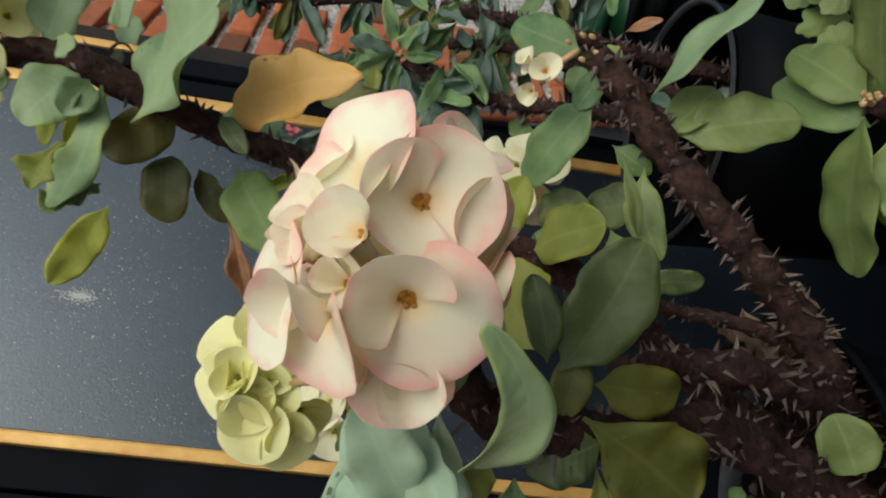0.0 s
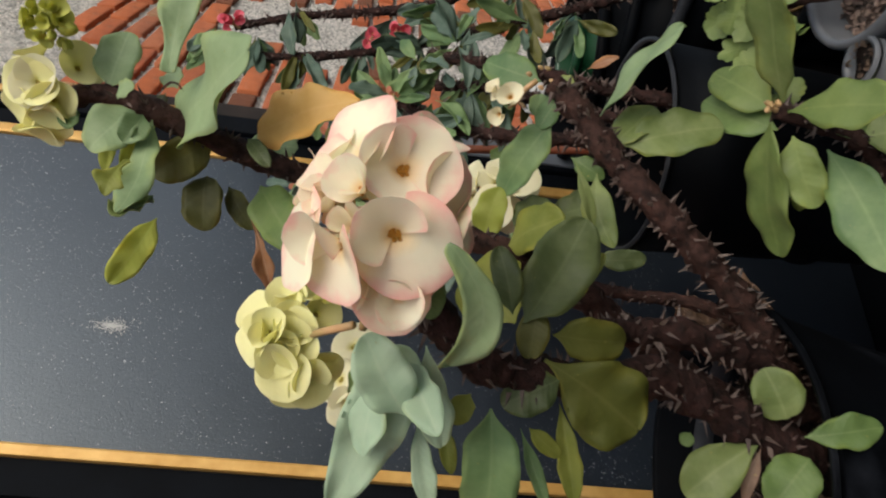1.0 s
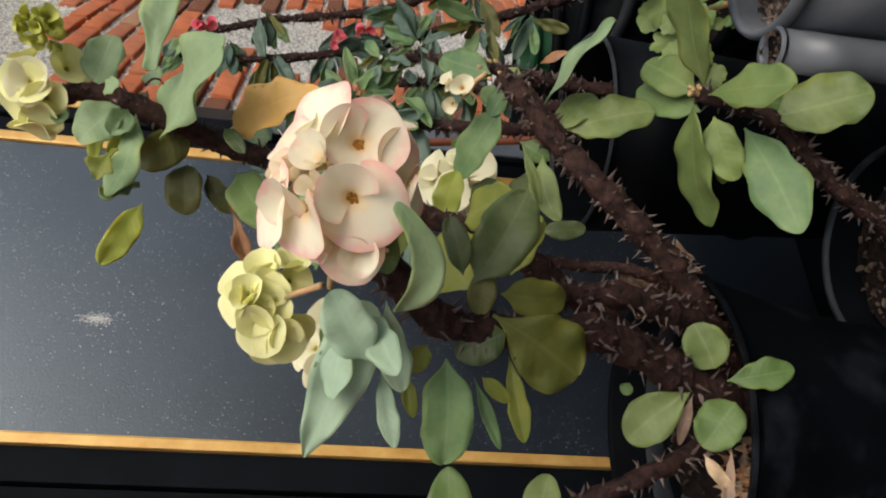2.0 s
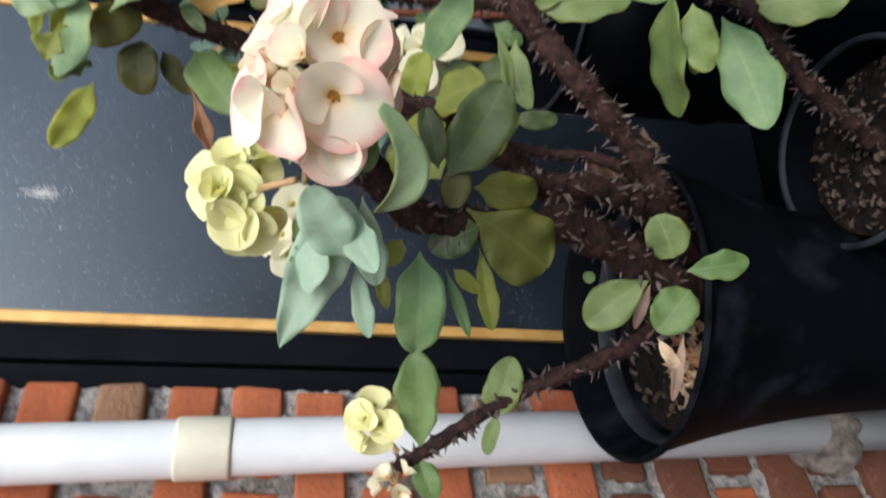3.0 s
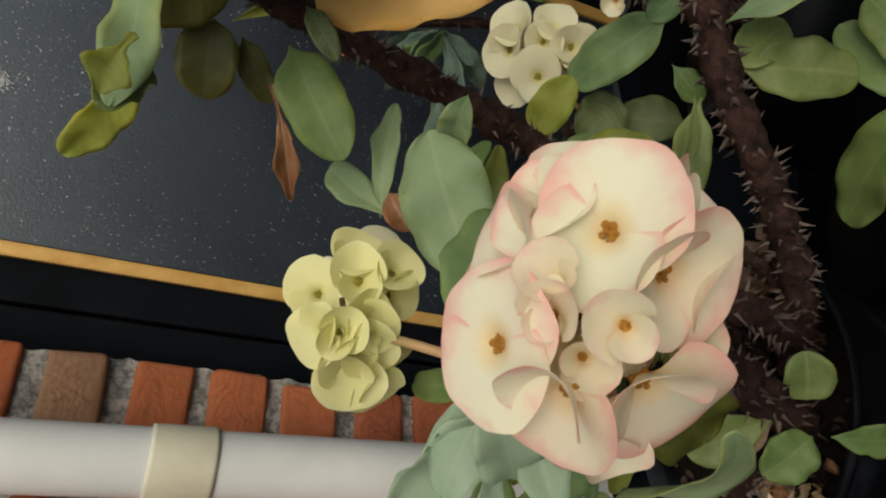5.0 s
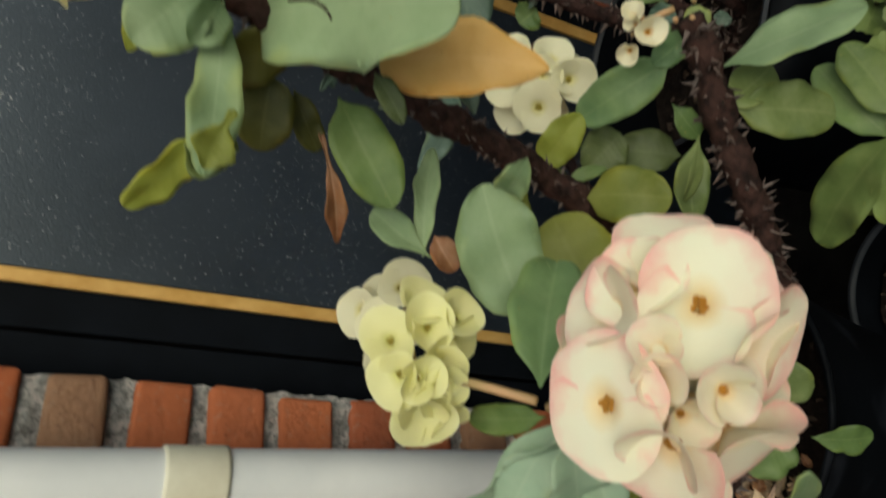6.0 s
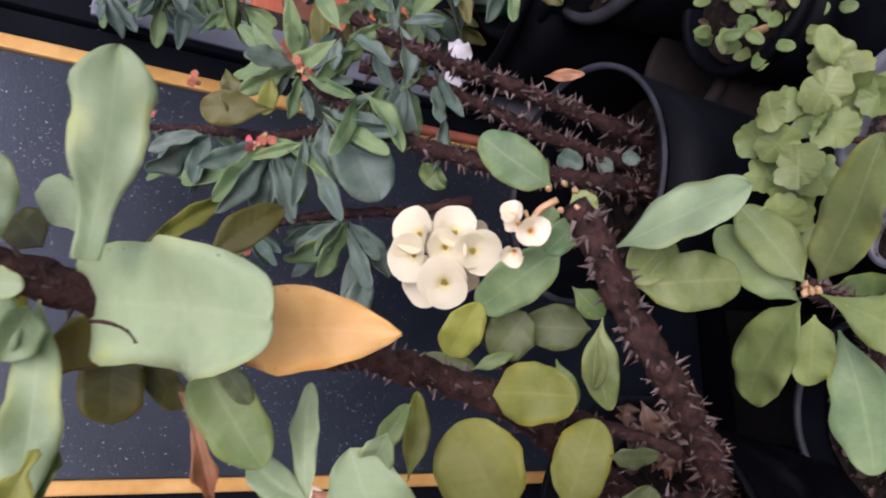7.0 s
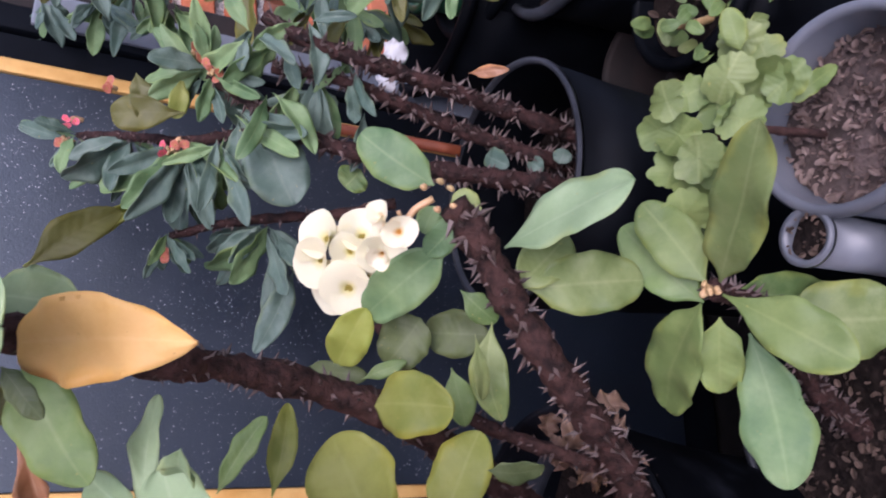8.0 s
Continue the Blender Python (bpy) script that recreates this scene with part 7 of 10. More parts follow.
leaf(plant, (0.545, -0.309, 0.372), (0.534, -0.285, 0.324), 0.016, "obo", M_SAGE, (-0.94, -0.34, 0.06), 0.06, 0.27, 0.06, 343)
leaf(plant, (0.539, -0.307, 0.368), (0.490, -0.264, 0.386), 0.016, "obo", M_OLIVE, (-0.55, -0.77, 0.33), 0.05, 0.22, 0.06, 344)
leaf(plant, (0.540, -0.309, 0.365), (0.484, -0.271, 0.348), 0.029, "wavy", M_SAGE, (-0.48, -0.36, 0.80), 0.01, 0.18, 0.06, 345)
leaf(plant, (0.542, -0.309, 0.368), (0.471, -0.294, 0.387), 0.021, "lance", M_OLIVE, (0.02, -0.75, 0.66), 0.10, 0.32, 0.06, 346)
leaf(plant, (0.545, -0.308, 0.372), (0.529, -0.255, 0.422), 0.021, "wavy", M_SAGE, (-0.28, -0.70, 0.65), -0.00, 0.27, 0.06, 347)
leaf(plant, (0.543, -0.306, 0.374), (0.544, -0.266, 0.375), 0.015, "lance", M_OLIVE, (-0.49, -0.01, 0.87), 0.09, 0.34, 0.06, 348)
leaf(plant, (0.546, -0.311, 0.370), (0.498, -0.334, 0.344), 0.011, "obo", M_OLIVE, (-0.37, -0.25, 0.90), 0.09, 0.28, 0.06, 349)
leaf(plant, (0.540, -0.305, 0.371), (0.496, -0.297, 0.403), 0.014, "wavy", M_SAGE, (0.06, -0.94, 0.33), -0.01, 0.18, 0.06, 350)
leaf(plant, (0.538, -0.306, 0.367), (0.503, -0.310, 0.320), 0.019, "wavy", M_OLIVE, (-0.80, -0.01, 0.59), -0.04, 0.30, 0.06, 351)
leaf(plant, (0.578, -0.305, 0.422), (0.533, -0.250, 0.423), 0.023, "wavy", M_BLUE, (-0.77, -0.63, -0.12), -0.06, 0.34, 0.06, 352)
leaf(plant, (0.580, -0.304, 0.426), (0.574, -0.259, 0.444), 0.012, "wavy", M_BLUE, (-0.73, -0.33, 0.60), 0.01, 0.24, 0.06, 353)
leaf(plant, (0.579, -0.299, 0.434), (0.544, -0.292, 0.473), 0.014, "lance", M_BLUE, (-0.72, -0.30, -0.62), -0.04, 0.19, 0.06, 354)
leaf(plant, (0.576, -0.305, 0.420), (0.527, -0.302, 0.411), 0.014, "obo", M_BLUE, (-0.08, -0.99, 0.14), 0.04, 0.16, 0.06, 355)
leaf(plant, (0.571, -0.303, 0.417), (0.560, -0.303, 0.392), 0.016, "lance", M_BLUE, (-0.91, -0.05, 0.41), 0.11, 0.32, 0.06, 356)
leaf(plant, (0.576, -0.301, 0.427), (0.556, -0.261, 0.478), 0.024, "wavy", M_BLUE, (-0.93, -0.37, -0.07), 0.08, 0.28, 0.06, 358)
leaf(plant, (0.578, -0.303, 0.426), (0.504, -0.293, 0.439), 0.016, "obo", M_SAGE, (-0.01, -0.83, 0.55), -0.02, 0.34, 0.06, 359)
leaf(plant, (0.574, -0.303, 0.421), (0.558, -0.310, 0.396), 0.011, "obo", M_SAGE, (-0.70, -0.45, 0.56), 0.04, 0.15, 0.06, 360)
leaf(plant, (0.565, -0.229, 0.629), (0.515, -0.224, 0.602), 0.019, "lance", M_BLUE, (-0.47, -0.41, 0.78), -0.09, 0.33, 0.06, 361)
leaf(plant, (0.570, -0.230, 0.635), (0.579, -0.211, 0.601), 0.014, "obo", M_BLUE, (-0.98, 0.12, -0.19), -0.07, 0.20, 0.06, 362)
leaf(plant, (0.567, -0.223, 0.644), (0.538, -0.202, 0.683), 0.016, "lance", M_BLUE, (-0.80, -0.49, -0.34), -0.10, 0.19, 0.06, 363)
leaf(plant, (0.570, -0.228, 0.639), (0.485, -0.208, 0.648), 0.018, "wavy", M_SAGE, (-0.18, -0.90, 0.39), 0.05, 0.28, 0.06, 364)
leaf(plant, (0.568, -0.224, 0.642), (0.532, -0.215, 0.667), 0.012, "lance", M_OLIVE, (-0.44, -0.83, -0.34), -0.09, 0.36, 0.06, 365)
leaf(plant, (0.570, -0.226, 0.642), (0.534, -0.202, 0.666), 0.014, "wavy", M_BLUE, (-0.70, -0.48, -0.53), 0.02, 0.27, 0.06, 366)
leaf(plant, (0.566, -0.228, 0.634), (0.533, -0.215, 0.622), 0.011, "lance", M_BLUE, (-0.46, -0.79, 0.41), 0.05, 0.22, 0.06, 369)
leaf(plant, (0.311, -0.390, 0.494), (0.270, -0.341, 0.465), 0.014, "wavy", M_SAGE, (-0.78, -0.33, 0.53), 0.07, 0.26, 0.06, 370)
leaf(plant, (0.309, -0.391, 0.491), (0.277, -0.351, 0.487), 0.012, "obo", M_SAGE, (-0.68, -0.51, 0.52), 0.08, 0.19, 0.06, 371)
leaf(plant, (0.312, -0.390, 0.497), (0.266, -0.339, 0.525), 0.020, "obo", M_BLUE, (-0.79, -0.52, -0.32), -0.12, 0.30, 0.06, 372)
leaf(plant, (0.306, -0.386, 0.496), (0.286, -0.337, 0.488), 0.016, "wavy", M_SAGE, (-0.91, -0.36, 0.18), 0.06, 0.19, 0.06, 373)
leaf(plant, (0.306, -0.389, 0.490), (0.281, -0.349, 0.466), 0.014, "obo", M_BLUE, (-0.88, -0.39, 0.28), -0.08, 0.14, 0.06, 374)
leaf(plant, (0.296, -0.374, 0.526), (0.247, -0.363, 0.490), 0.018, "lance", M_BLUE, (-0.23, -0.97, 0.01), 0.11, 0.28, 0.06, 378)
leaf(plant, (0.295, -0.371, 0.530), (0.242, -0.347, 0.549), 0.016, "wavy", M_BLUE, (-0.48, -0.83, -0.27), 0.07, 0.17, 0.06, 379)
leaf(plant, (0.321, -0.400, 0.468), (0.298, -0.382, 0.494), 0.007, "wavy", M_BLUE, (-0.44, -0.87, 0.22), 0.05, 0.21, 0.06, 381)
leaf(plant, (0.315, -0.397, 0.466), (0.267, -0.386, 0.462), 0.014, "obo", M_SAGE, (-0.21, -0.98, -0.01), -0.05, 0.17, 0.06, 382)
leaf(plant, (0.316, -0.399, 0.462), (0.258, -0.406, 0.452), 0.012, "wavy", M_SAGE, (-0.13, -0.27, 0.95), 0.07, 0.24, 0.06, 384)
leaf(plant, (0.320, -0.400, 0.467), (0.287, -0.388, 0.455), 0.011, "wavy", M_SAGE, (-0.41, -0.41, 0.82), -0.11, 0.29, 0.06, 385)
leaf(plant, (0.337, -0.395, 0.522), (0.325, -0.346, 0.552), 0.018, "wavy", M_BLUE, (-0.97, -0.13, -0.20), -0.09, 0.29, 0.06, 386)
leaf(plant, (0.332, -0.393, 0.518), (0.276, -0.400, 0.512), 0.012, "lance", M_SAGE, (0.06, -0.87, 0.48), -0.04, 0.17, 0.06, 388)
leaf(plant, (0.335, -0.389, 0.528), (0.299, -0.375, 0.566), 0.017, "obo", M_BLUE, (-0.71, -0.52, -0.48), 0.03, 0.28, 0.06, 389)
leaf(plant, (0.291, -0.372, 0.451), (0.261, -0.353, 0.440), 0.010, "obo", M_SAGE, (-0.61, -0.70, 0.37), -0.10, 0.18, 0.06, 391)
leaf(plant, (0.293, -0.375, 0.448), (0.248, -0.348, 0.456), 0.014, "lance", M_SAGE, (-0.54, -0.81, -0.22), 0.02, 0.35, 0.06, 393)
leaf(plant, (0.272, -0.325, 0.555), (0.193, -0.328, 0.536), 0.016, "wavy", M_SAGE, (-0.11, -0.77, 0.62), -0.06, 0.27, 0.06, 396)
leaf(plant, (0.276, -0.326, 0.558), (0.242, -0.314, 0.531), 0.011, "obo", M_SAGE, (-0.63, -0.51, 0.58), 0.06, 0.29, 0.06, 397)
leaf(plant, (0.279, -0.330, 0.556), (0.251, -0.295, 0.559), 0.011, "obo", M_BLUE, (-0.74, -0.62, 0.25), -0.02, 0.32, 0.06, 398)
leaf(plant, (0.279, -0.327, 0.561), (0.214, -0.310, 0.571), 0.014, "wavy", M_SAGE, (-0.28, -0.94, -0.18), 0.02, 0.26, 0.06, 400)
leaf(plant, (0.275, -0.325, 0.558), (0.265, -0.303, 0.600), 0.011, "lance", M_BLUE, (-0.77, -0.63, 0.14), -0.05, 0.30, 0.06, 401)
leaf(plant, (0.234, -0.276, 0.517), (0.247, -0.233, 0.550), 0.016, "lance", M_SAGE, (-0.92, -0.04, 0.40), -0.05, 0.17, 0.06, 402)
leaf(plant, (0.232, -0.277, 0.512), (0.240, -0.223, 0.549), 0.021, "obo", M_SAGE, (-0.91, -0.13, 0.39), -0.05, 0.25, 0.06, 403)
leaf(plant, (0.229, -0.276, 0.510), (0.236, -0.225, 0.534), 0.016, "lance", M_BLUE, (-0.36, -0.35, 0.87), -0.01, 0.15, 0.06, 404)
leaf(plant, (0.228, -0.278, 0.504), (0.182, -0.297, 0.492), 0.013, "wavy", M_SAGE, (0.14, -0.77, 0.62), -0.04, 0.12, 0.06, 405)
leaf(plant, (0.234, -0.277, 0.515), (0.218, -0.203, 0.537), 0.017, "lance", M_SAGE, (-0.95, -0.27, 0.17), 0.07, 0.16, 0.06, 406)
leaf(plant, (0.233, -0.276, 0.514), (0.194, -0.275, 0.541), 0.014, "lance", M_SAGE, (-0.39, -0.77, -0.51), 0.02, 0.32, 0.06, 407)
leaf(plant, (0.230, -0.277, 0.508), (0.204, -0.265, 0.536), 0.013, "obo", M_BLUE, (-0.02, -0.92, 0.40), 0.08, 0.18, 0.06, 408)
leaf(plant, (0.235, -0.277, 0.515), (0.225, -0.234, 0.544), 0.016, "lance", M_SAGE, (-0.58, -0.53, 0.61), 0.04, 0.26, 0.06, 409)
leaf(plant, (0.232, -0.278, 0.511), (0.220, -0.226, 0.552), 0.024, "wavy", M_BLUE, (-0.97, -0.22, -0.02), 0.10, 0.22, 0.06, 410)
leaf(plant, (0.229, -0.278, 0.507), (0.188, -0.260, 0.488), 0.012, "wavy", M_SAGE, (-0.51, -0.75, 0.42), -0.03, 0.20, 0.06, 411)
leaf(plant, (0.233, -0.279, 0.509), (0.180, -0.265, 0.538), 0.024, "wavy", M_BLUE, (-0.47, -0.68, -0.56), -0.00, 0.24, 0.06, 412)
leaf(plant, (0.232, -0.279, 0.508), (0.188, -0.264, 0.468), 0.022, "wavy", M_SAGE, (-0.29, -0.96, -0.03), 0.08, 0.32, 0.06, 413)
leaf(plant, (0.231, -0.275, 0.513), (0.216, -0.254, 0.527), 0.011, "wavy", M_SAGE, (-0.86, -0.43, -0.27), -0.07, 0.19, 0.06, 414)
leaf(plant, (0.231, -0.277, 0.510), (0.166, -0.278, 0.494), 0.019, "obo", M_SAGE, (-0.20, -0.48, 0.86), -0.03, 0.20, 0.06, 415)
leaf(plant, (0.285, -0.339, 0.524), (0.225, -0.322, 0.498), 0.052, "oval", M_SAGE, (-0.40, -0.85, 0.34), 0.06, 0.12, 0.03, 416)
leaf(plant, (0.280, -0.319, 0.552), (0.246, -0.322, 0.525), 0.029, "oval", M_SAGE, (-0.33, -0.79, 0.51), 0.06, 0.12, 0.03, 417)
leaf(plant, (0.204, -0.259, 0.482), (0.139, -0.224, 0.509), 0.025, "lance", M_SAGE, (-0.40, -0.90, 0.17), 0.06, 0.14, 0.06, 418)
leaf(plant, (0.222, -0.264, 0.498), (0.160, -0.228, 0.501), 0.016, "lance", M_SAGE, (-0.47, -0.86, 0.20), 0.06, 0.14, 0.06, 419)
leaf(plant, (0.301, -0.329, 0.586), (0.310, -0.303, 0.642), 0.029, "obo", M_OLIVE, (-0.70, -0.60, 0.39), 0.06, 0.14, 0.06, 420)
leaf(plant, (0.334, -0.331, 0.627), (0.299, -0.311, 0.615), 0.023, "wavy", M_OLIVE, (-0.52, -0.85, 0.10), 0.06, 0.14, 0.06, 421)
leaf(plant, (0.328, -0.347, 0.592), (0.299, -0.322, 0.594), 0.016, "obo", M_YG, (-0.64, -0.77, 0.06), 0.06, 0.14, 0.06, 422)
leaf(plant, (0.169, -0.280, 0.685), (0.248, -0.263, 0.614), 0.018, "wavy", M_YG, (-0.23, -0.86, -0.45), 0.05, 0.36, 0.06, 423)
leaf(plant, (0.311, -0.367, 0.486), (0.295, -0.363, 0.472), 0.024, "oval", M_SAGE, (-0.56, -0.71, 0.42), 0.06, 0.12, 0.03, 424)
leaf(plant, (0.260, -0.385, 0.342), (0.237, -0.400, 0.332), 0.020, "round", M_SAGE, (-0.13, -0.37, 0.92), 0.06, 0.12, 0.03, 425)
leaf(plant, (0.257, -0.390, 0.305), (0.242, -0.399, 0.295), 0.016, "obo", M_SAGE, (-0.29, -0.45, 0.85), 0.06, 0.14, 0.06, 426)
leaf(plant, (0.244, -0.407, 0.283), (0.254, -0.416, 0.280), 0.017, "round", M_SAGE, (-0.51, -0.70, 0.51), 0.06, 0.12, 0.03, 427)
leaf(plant, (0.314, -0.425, 0.368), (0.303, -0.447, 0.342), 0.011, "lance", M_BROWN, (-0.67, -0.40, 0.63), 0.06, 0.14, 0.06, 428, name="dry_leaf")
leaf(plant, (0.254, -0.347, 0.445), (0.244, -0.333, 0.456), 0.029, "oval", M_MID, (-0.66, -0.69, 0.30), 0.06, 0.12, 0.03, 429)
head = flower_head(plant, (0.367, -0.200, 0.679), (0.367, -0.198, 0.671), 0.006, "tiny coral-red flower head")
floret(head, (0.362, -0.199, 0.684), (-0.32, -0.92, 0.24), (-0.69, 0.39, 0.61), 0.0044, M_RED, M_EYE, 430, 0.35, 0.2, 0.7)
floret(head, (0.368, -0.197, 0.684), (-0.78, -0.39, -0.48), (-0.60, 0.40, 0.69), 0.0044, M_RED, M_EYE, 431, 0.35, 0.2, 0.7)
floret(head, (0.361, -0.196, 0.674), (-0.31, -0.91, 0.27), (-0.84, 0.14, -0.53), 0.0044, M_RED, M_EYE, 432, 0.35, 0.2, 0.7)
floret(head, (0.365, -0.199, 0.684), (-0.47, -0.86, 0.20), (-0.27, 0.35, 0.90), 0.0044, M_RED, M_EYE, 433, 0.35, 0.2, 0.7)
head = flower_head(plant, (0.382, -0.215, 0.674), (0.383, -0.213, 0.666), 0.006, "tiny coral-red flower head")
floret(head, (0.377, -0.217, 0.672), (-0.67, -0.52, 0.53), (-0.55, -0.15, -0.82), 0.0044, M_ROSE, M_EYE, 434, 0.35, 0.2, 0.7)
floret(head, (0.377, -0.209, 0.679), (-0.20, -0.98, 0.03), (-0.75, 0.19, 0.64), 0.0044, M_ROSE, M_EYE, 435, 0.35, 0.2, 0.7)
floret(head, (0.376, -0.219, 0.680), (-0.85, -0.40, 0.35), (0.45, -0.41, 0.79), 0.0044, M_ROSE, M_EYE, 436, 0.35, 0.2, 0.7)
floret(head, (0.382, -0.212, 0.674), (-0.53, -0.81, -0.23), (0.82, -0.28, 0.50), 0.0044, M_ROSE, M_EYE, 437, 0.35, 0.2, 0.7)
head = flower_head(plant, (0.353, -0.291, 0.648), (0.354, -0.290, 0.640), 0.006, "tiny coral-red flower head")
floret(head, (0.352, -0.294, 0.647), (-0.90, -0.21, 0.39), (0.09, -0.95, -0.29), 0.0044, M_RED, M_EYE, 438, 0.35, 0.2, 0.7)
floret(head, (0.355, -0.286, 0.647), (-0.39, -0.90, 0.18), (0.82, -0.32, 0.48), 0.0044, M_RED, M_EYE, 439, 0.35, 0.2, 0.7)
floret(head, (0.359, -0.294, 0.646), (-0.46, -0.75, 0.47), (0.80, -0.58, -0.15), 0.0044, M_RED, M_EYE, 440, 0.35, 0.2, 0.7)
floret(head, (0.350, -0.292, 0.648), (-0.78, -0.62, -0.12), (0.80, -0.30, 0.53), 0.0044, M_RED, M_EYE, 441, 0.35, 0.2, 0.7)
head = flower_head(plant, (0.290, -0.305, 0.587), (0.290, -0.304, 0.579), 0.006, "tiny coral-red flower head")
floret(head, (0.289, -0.301, 0.589), (-0.55, -0.84, 0.01), (-0.71, 0.49, 0.51), 0.0044, M_RED, M_EYE, 442, 0.35, 0.2, 0.7)
floret(head, (0.285, -0.309, 0.584), (-0.75, -0.55, 0.36), (-0.25, -0.30, -0.92), 0.0044, M_RED, M_EYE, 443, 0.35, 0.2, 0.7)
floret(head, (0.285, -0.306, 0.583), (-0.07, -0.98, 0.16), (-0.75, -0.06, -0.66), 0.0044, M_RED, M_EYE, 444, 0.35, 0.2, 0.7)
floret(head, (0.284, -0.307, 0.591), (-0.77, -0.51, 0.39), (0.79, -0.22, 0.57), 0.0044, M_RED, M_EYE, 445, 0.35, 0.2, 0.7)
head = flower_head(plant, (0.285, -0.298, 0.594), (0.285, -0.296, 0.586), 0.006, "tiny coral-red flower head")
floret(head, (0.286, -0.294, 0.599), (-0.44, -0.69, -0.57), (-0.50, -0.27, 0.82), 0.0044, M_ROSE, M_EYE, 446, 0.35, 0.2, 0.7)
floret(head, (0.281, -0.298, 0.600), (-0.81, -0.28, -0.51), (-0.52, -0.05, 0.85), 0.0044, M_ROSE, M_EYE, 447, 0.35, 0.2, 0.7)
floret(head, (0.290, -0.298, 0.600), (-0.31, -0.45, 0.84), (0.89, 0.17, 0.43), 0.0044, M_ROSE, M_EYE, 448, 0.35, 0.2, 0.7)
floret(head, (0.288, -0.301, 0.592), (-0.59, -0.79, -0.15), (0.77, -0.50, -0.41), 0.0044, M_ROSE, M_EYE, 449, 0.35, 0.2, 0.7)
head = flower_head(plant, (0.228, -0.227, 0.592), (0.228, -0.225, 0.583), 0.006, "tiny coral-red flower head")
floret(head, (0.229, -0.232, 0.587), (-0.81, -0.44, 0.40), (0.07, -0.73, -0.68), 0.0044, M_RED, M_EYE, 450, 0.35, 0.2, 0.7)
floret(head, (0.224, -0.230, 0.587), (-0.82, -0.46, 0.35), (-0.28, -0.23, -0.93), 0.0044, M_RED, M_EYE, 451, 0.35, 0.2, 0.7)
floret(head, (0.229, -0.228, 0.586), (-0.61, -0.76, -0.23), (0.35, -0.00, -0.94), 0.0044, M_RED, M_EYE, 452, 0.35, 0.2, 0.7)
floret(head, (0.223, -0.227, 0.586), (0.03, -0.90, 0.44), (-0.70, -0.32, -0.64), 0.0044, M_RED, M_EYE, 453, 0.35, 0.2, 0.7)
head = flower_head(plant, (0.339, -0.359, 0.585), (0.340, -0.358, 0.577), 0.006, "tiny coral-red flower head")
floret(head, (0.334, -0.361, 0.581), (-0.47, -0.82, -0.33), (-0.59, 0.55, -0.59), 0.0044, M_RED, M_EYE, 454, 0.35, 0.2, 0.7)
floret(head, (0.341, -0.364, 0.579), (-0.65, -0.65, -0.40), (0.70, -0.33, -0.63), 0.0044, M_RED, M_EYE, 455, 0.35, 0.2, 0.7)
floret(head, (0.338, -0.362, 0.581), (-0.78, -0.62, -0.09), (0.34, -0.33, -0.88), 0.0044, M_RED, M_EYE, 456, 0.35, 0.2, 0.7)
floret(head, (0.344, -0.364, 0.586), (-0.78, -0.61, -0.10), (0.61, -0.79, 0.09), 0.0044, M_RED, M_EYE, 457, 0.35, 0.2, 0.7)
head = flower_head(plant, (0.322, -0.361, 0.572), (0.324, -0.360, 0.563), 0.006, "tiny coral-red flower head")
floret(head, (0.324, -0.366, 0.577), (-0.70, -0.51, 0.51), (0.71, -0.51, 0.49), 0.0044, M_RED, M_EYE, 458, 0.35, 0.2, 0.7)
floret(head, (0.317, -0.358, 0.568), (-0.30, -0.76, 0.57), (-0.94, 0.17, -0.29), 0.0044, M_RED, M_EYE, 459, 0.35, 0.2, 0.7)
floret(head, (0.321, -0.363, 0.573), (-0.98, -0.14, 0.11), (0.16, -0.83, 0.53), 0.0044, M_RED, M_EYE, 460, 0.35, 0.2, 0.7)
floret(head, (0.316, -0.366, 0.567), (-0.61, -0.75, -0.26), (-0.22, 0.41, -0.88), 0.0044, M_RED, M_EYE, 461, 0.35, 0.2, 0.7)
pot("plant_pot", (0.560, -0.470, 0.240), 0.105, 0.075, 0.480, M_POT, "black pot of the rear plant", rim_mat=M_RIM)
soil((0.560, -0.470, 0.240), 0.095, "dark soil in the rear pot", 40, 5, 0.03)
plant = thing("crown_of_thorns", (0.56, -0.47, 0.21), "bushy thorny plant with sage leaves and rose flowers", "plant", "thorny plants")
stem(plant, [(0.560, -0.470, 0.200), (0.529, -0.418, 0.345), (0.516, -0.376, 0.465), (0.505, -0.329, 0.615), (0.506, -0.304, 0.745), (0.515, -0.299, 0.822)], 0.008, 0.005, 462, M_STEMR, 0.010, 1.3)
stem(plant, [(0.570, -0.460, 0.200), (0.559, -0.449, 0.395), (0.558, -0.383, 0.543), (0.556, -0.348, 0.699), (0.551, -0.322, 0.791)], 0.008, 0.005, 463, M_STEMR, 0.010, 1.3)
leaf(plant, (0.495, -0.422, 0.355), (0.494, -0.393, 0.383), 0.009, "lance", M_SAGE, (-0.98, -0.14, 0.11), 0.05, 0.31, 0.06, 464)
leaf(plant, (0.490, -0.417, 0.346), (0.473, -0.410, 0.326), 0.010, "wavy", M_OLIVE, (-0.72, 0.18, 0.68), -0.11, 0.27, 0.06, 465)
leaf(plant, (0.490, -0.415, 0.351), (0.475, -0.389, 0.357), 0.012, "lance", M_SAGE, (-0.88, -0.47, -0.08), -0.12, 0.24, 0.06, 466)
leaf(plant, (0.494, -0.418, 0.361), (0.476, -0.392, 0.374), 0.011, "wavy", M_BLUE, (-0.84, -0.34, -0.42), -0.10, 0.19, 0.06, 467)
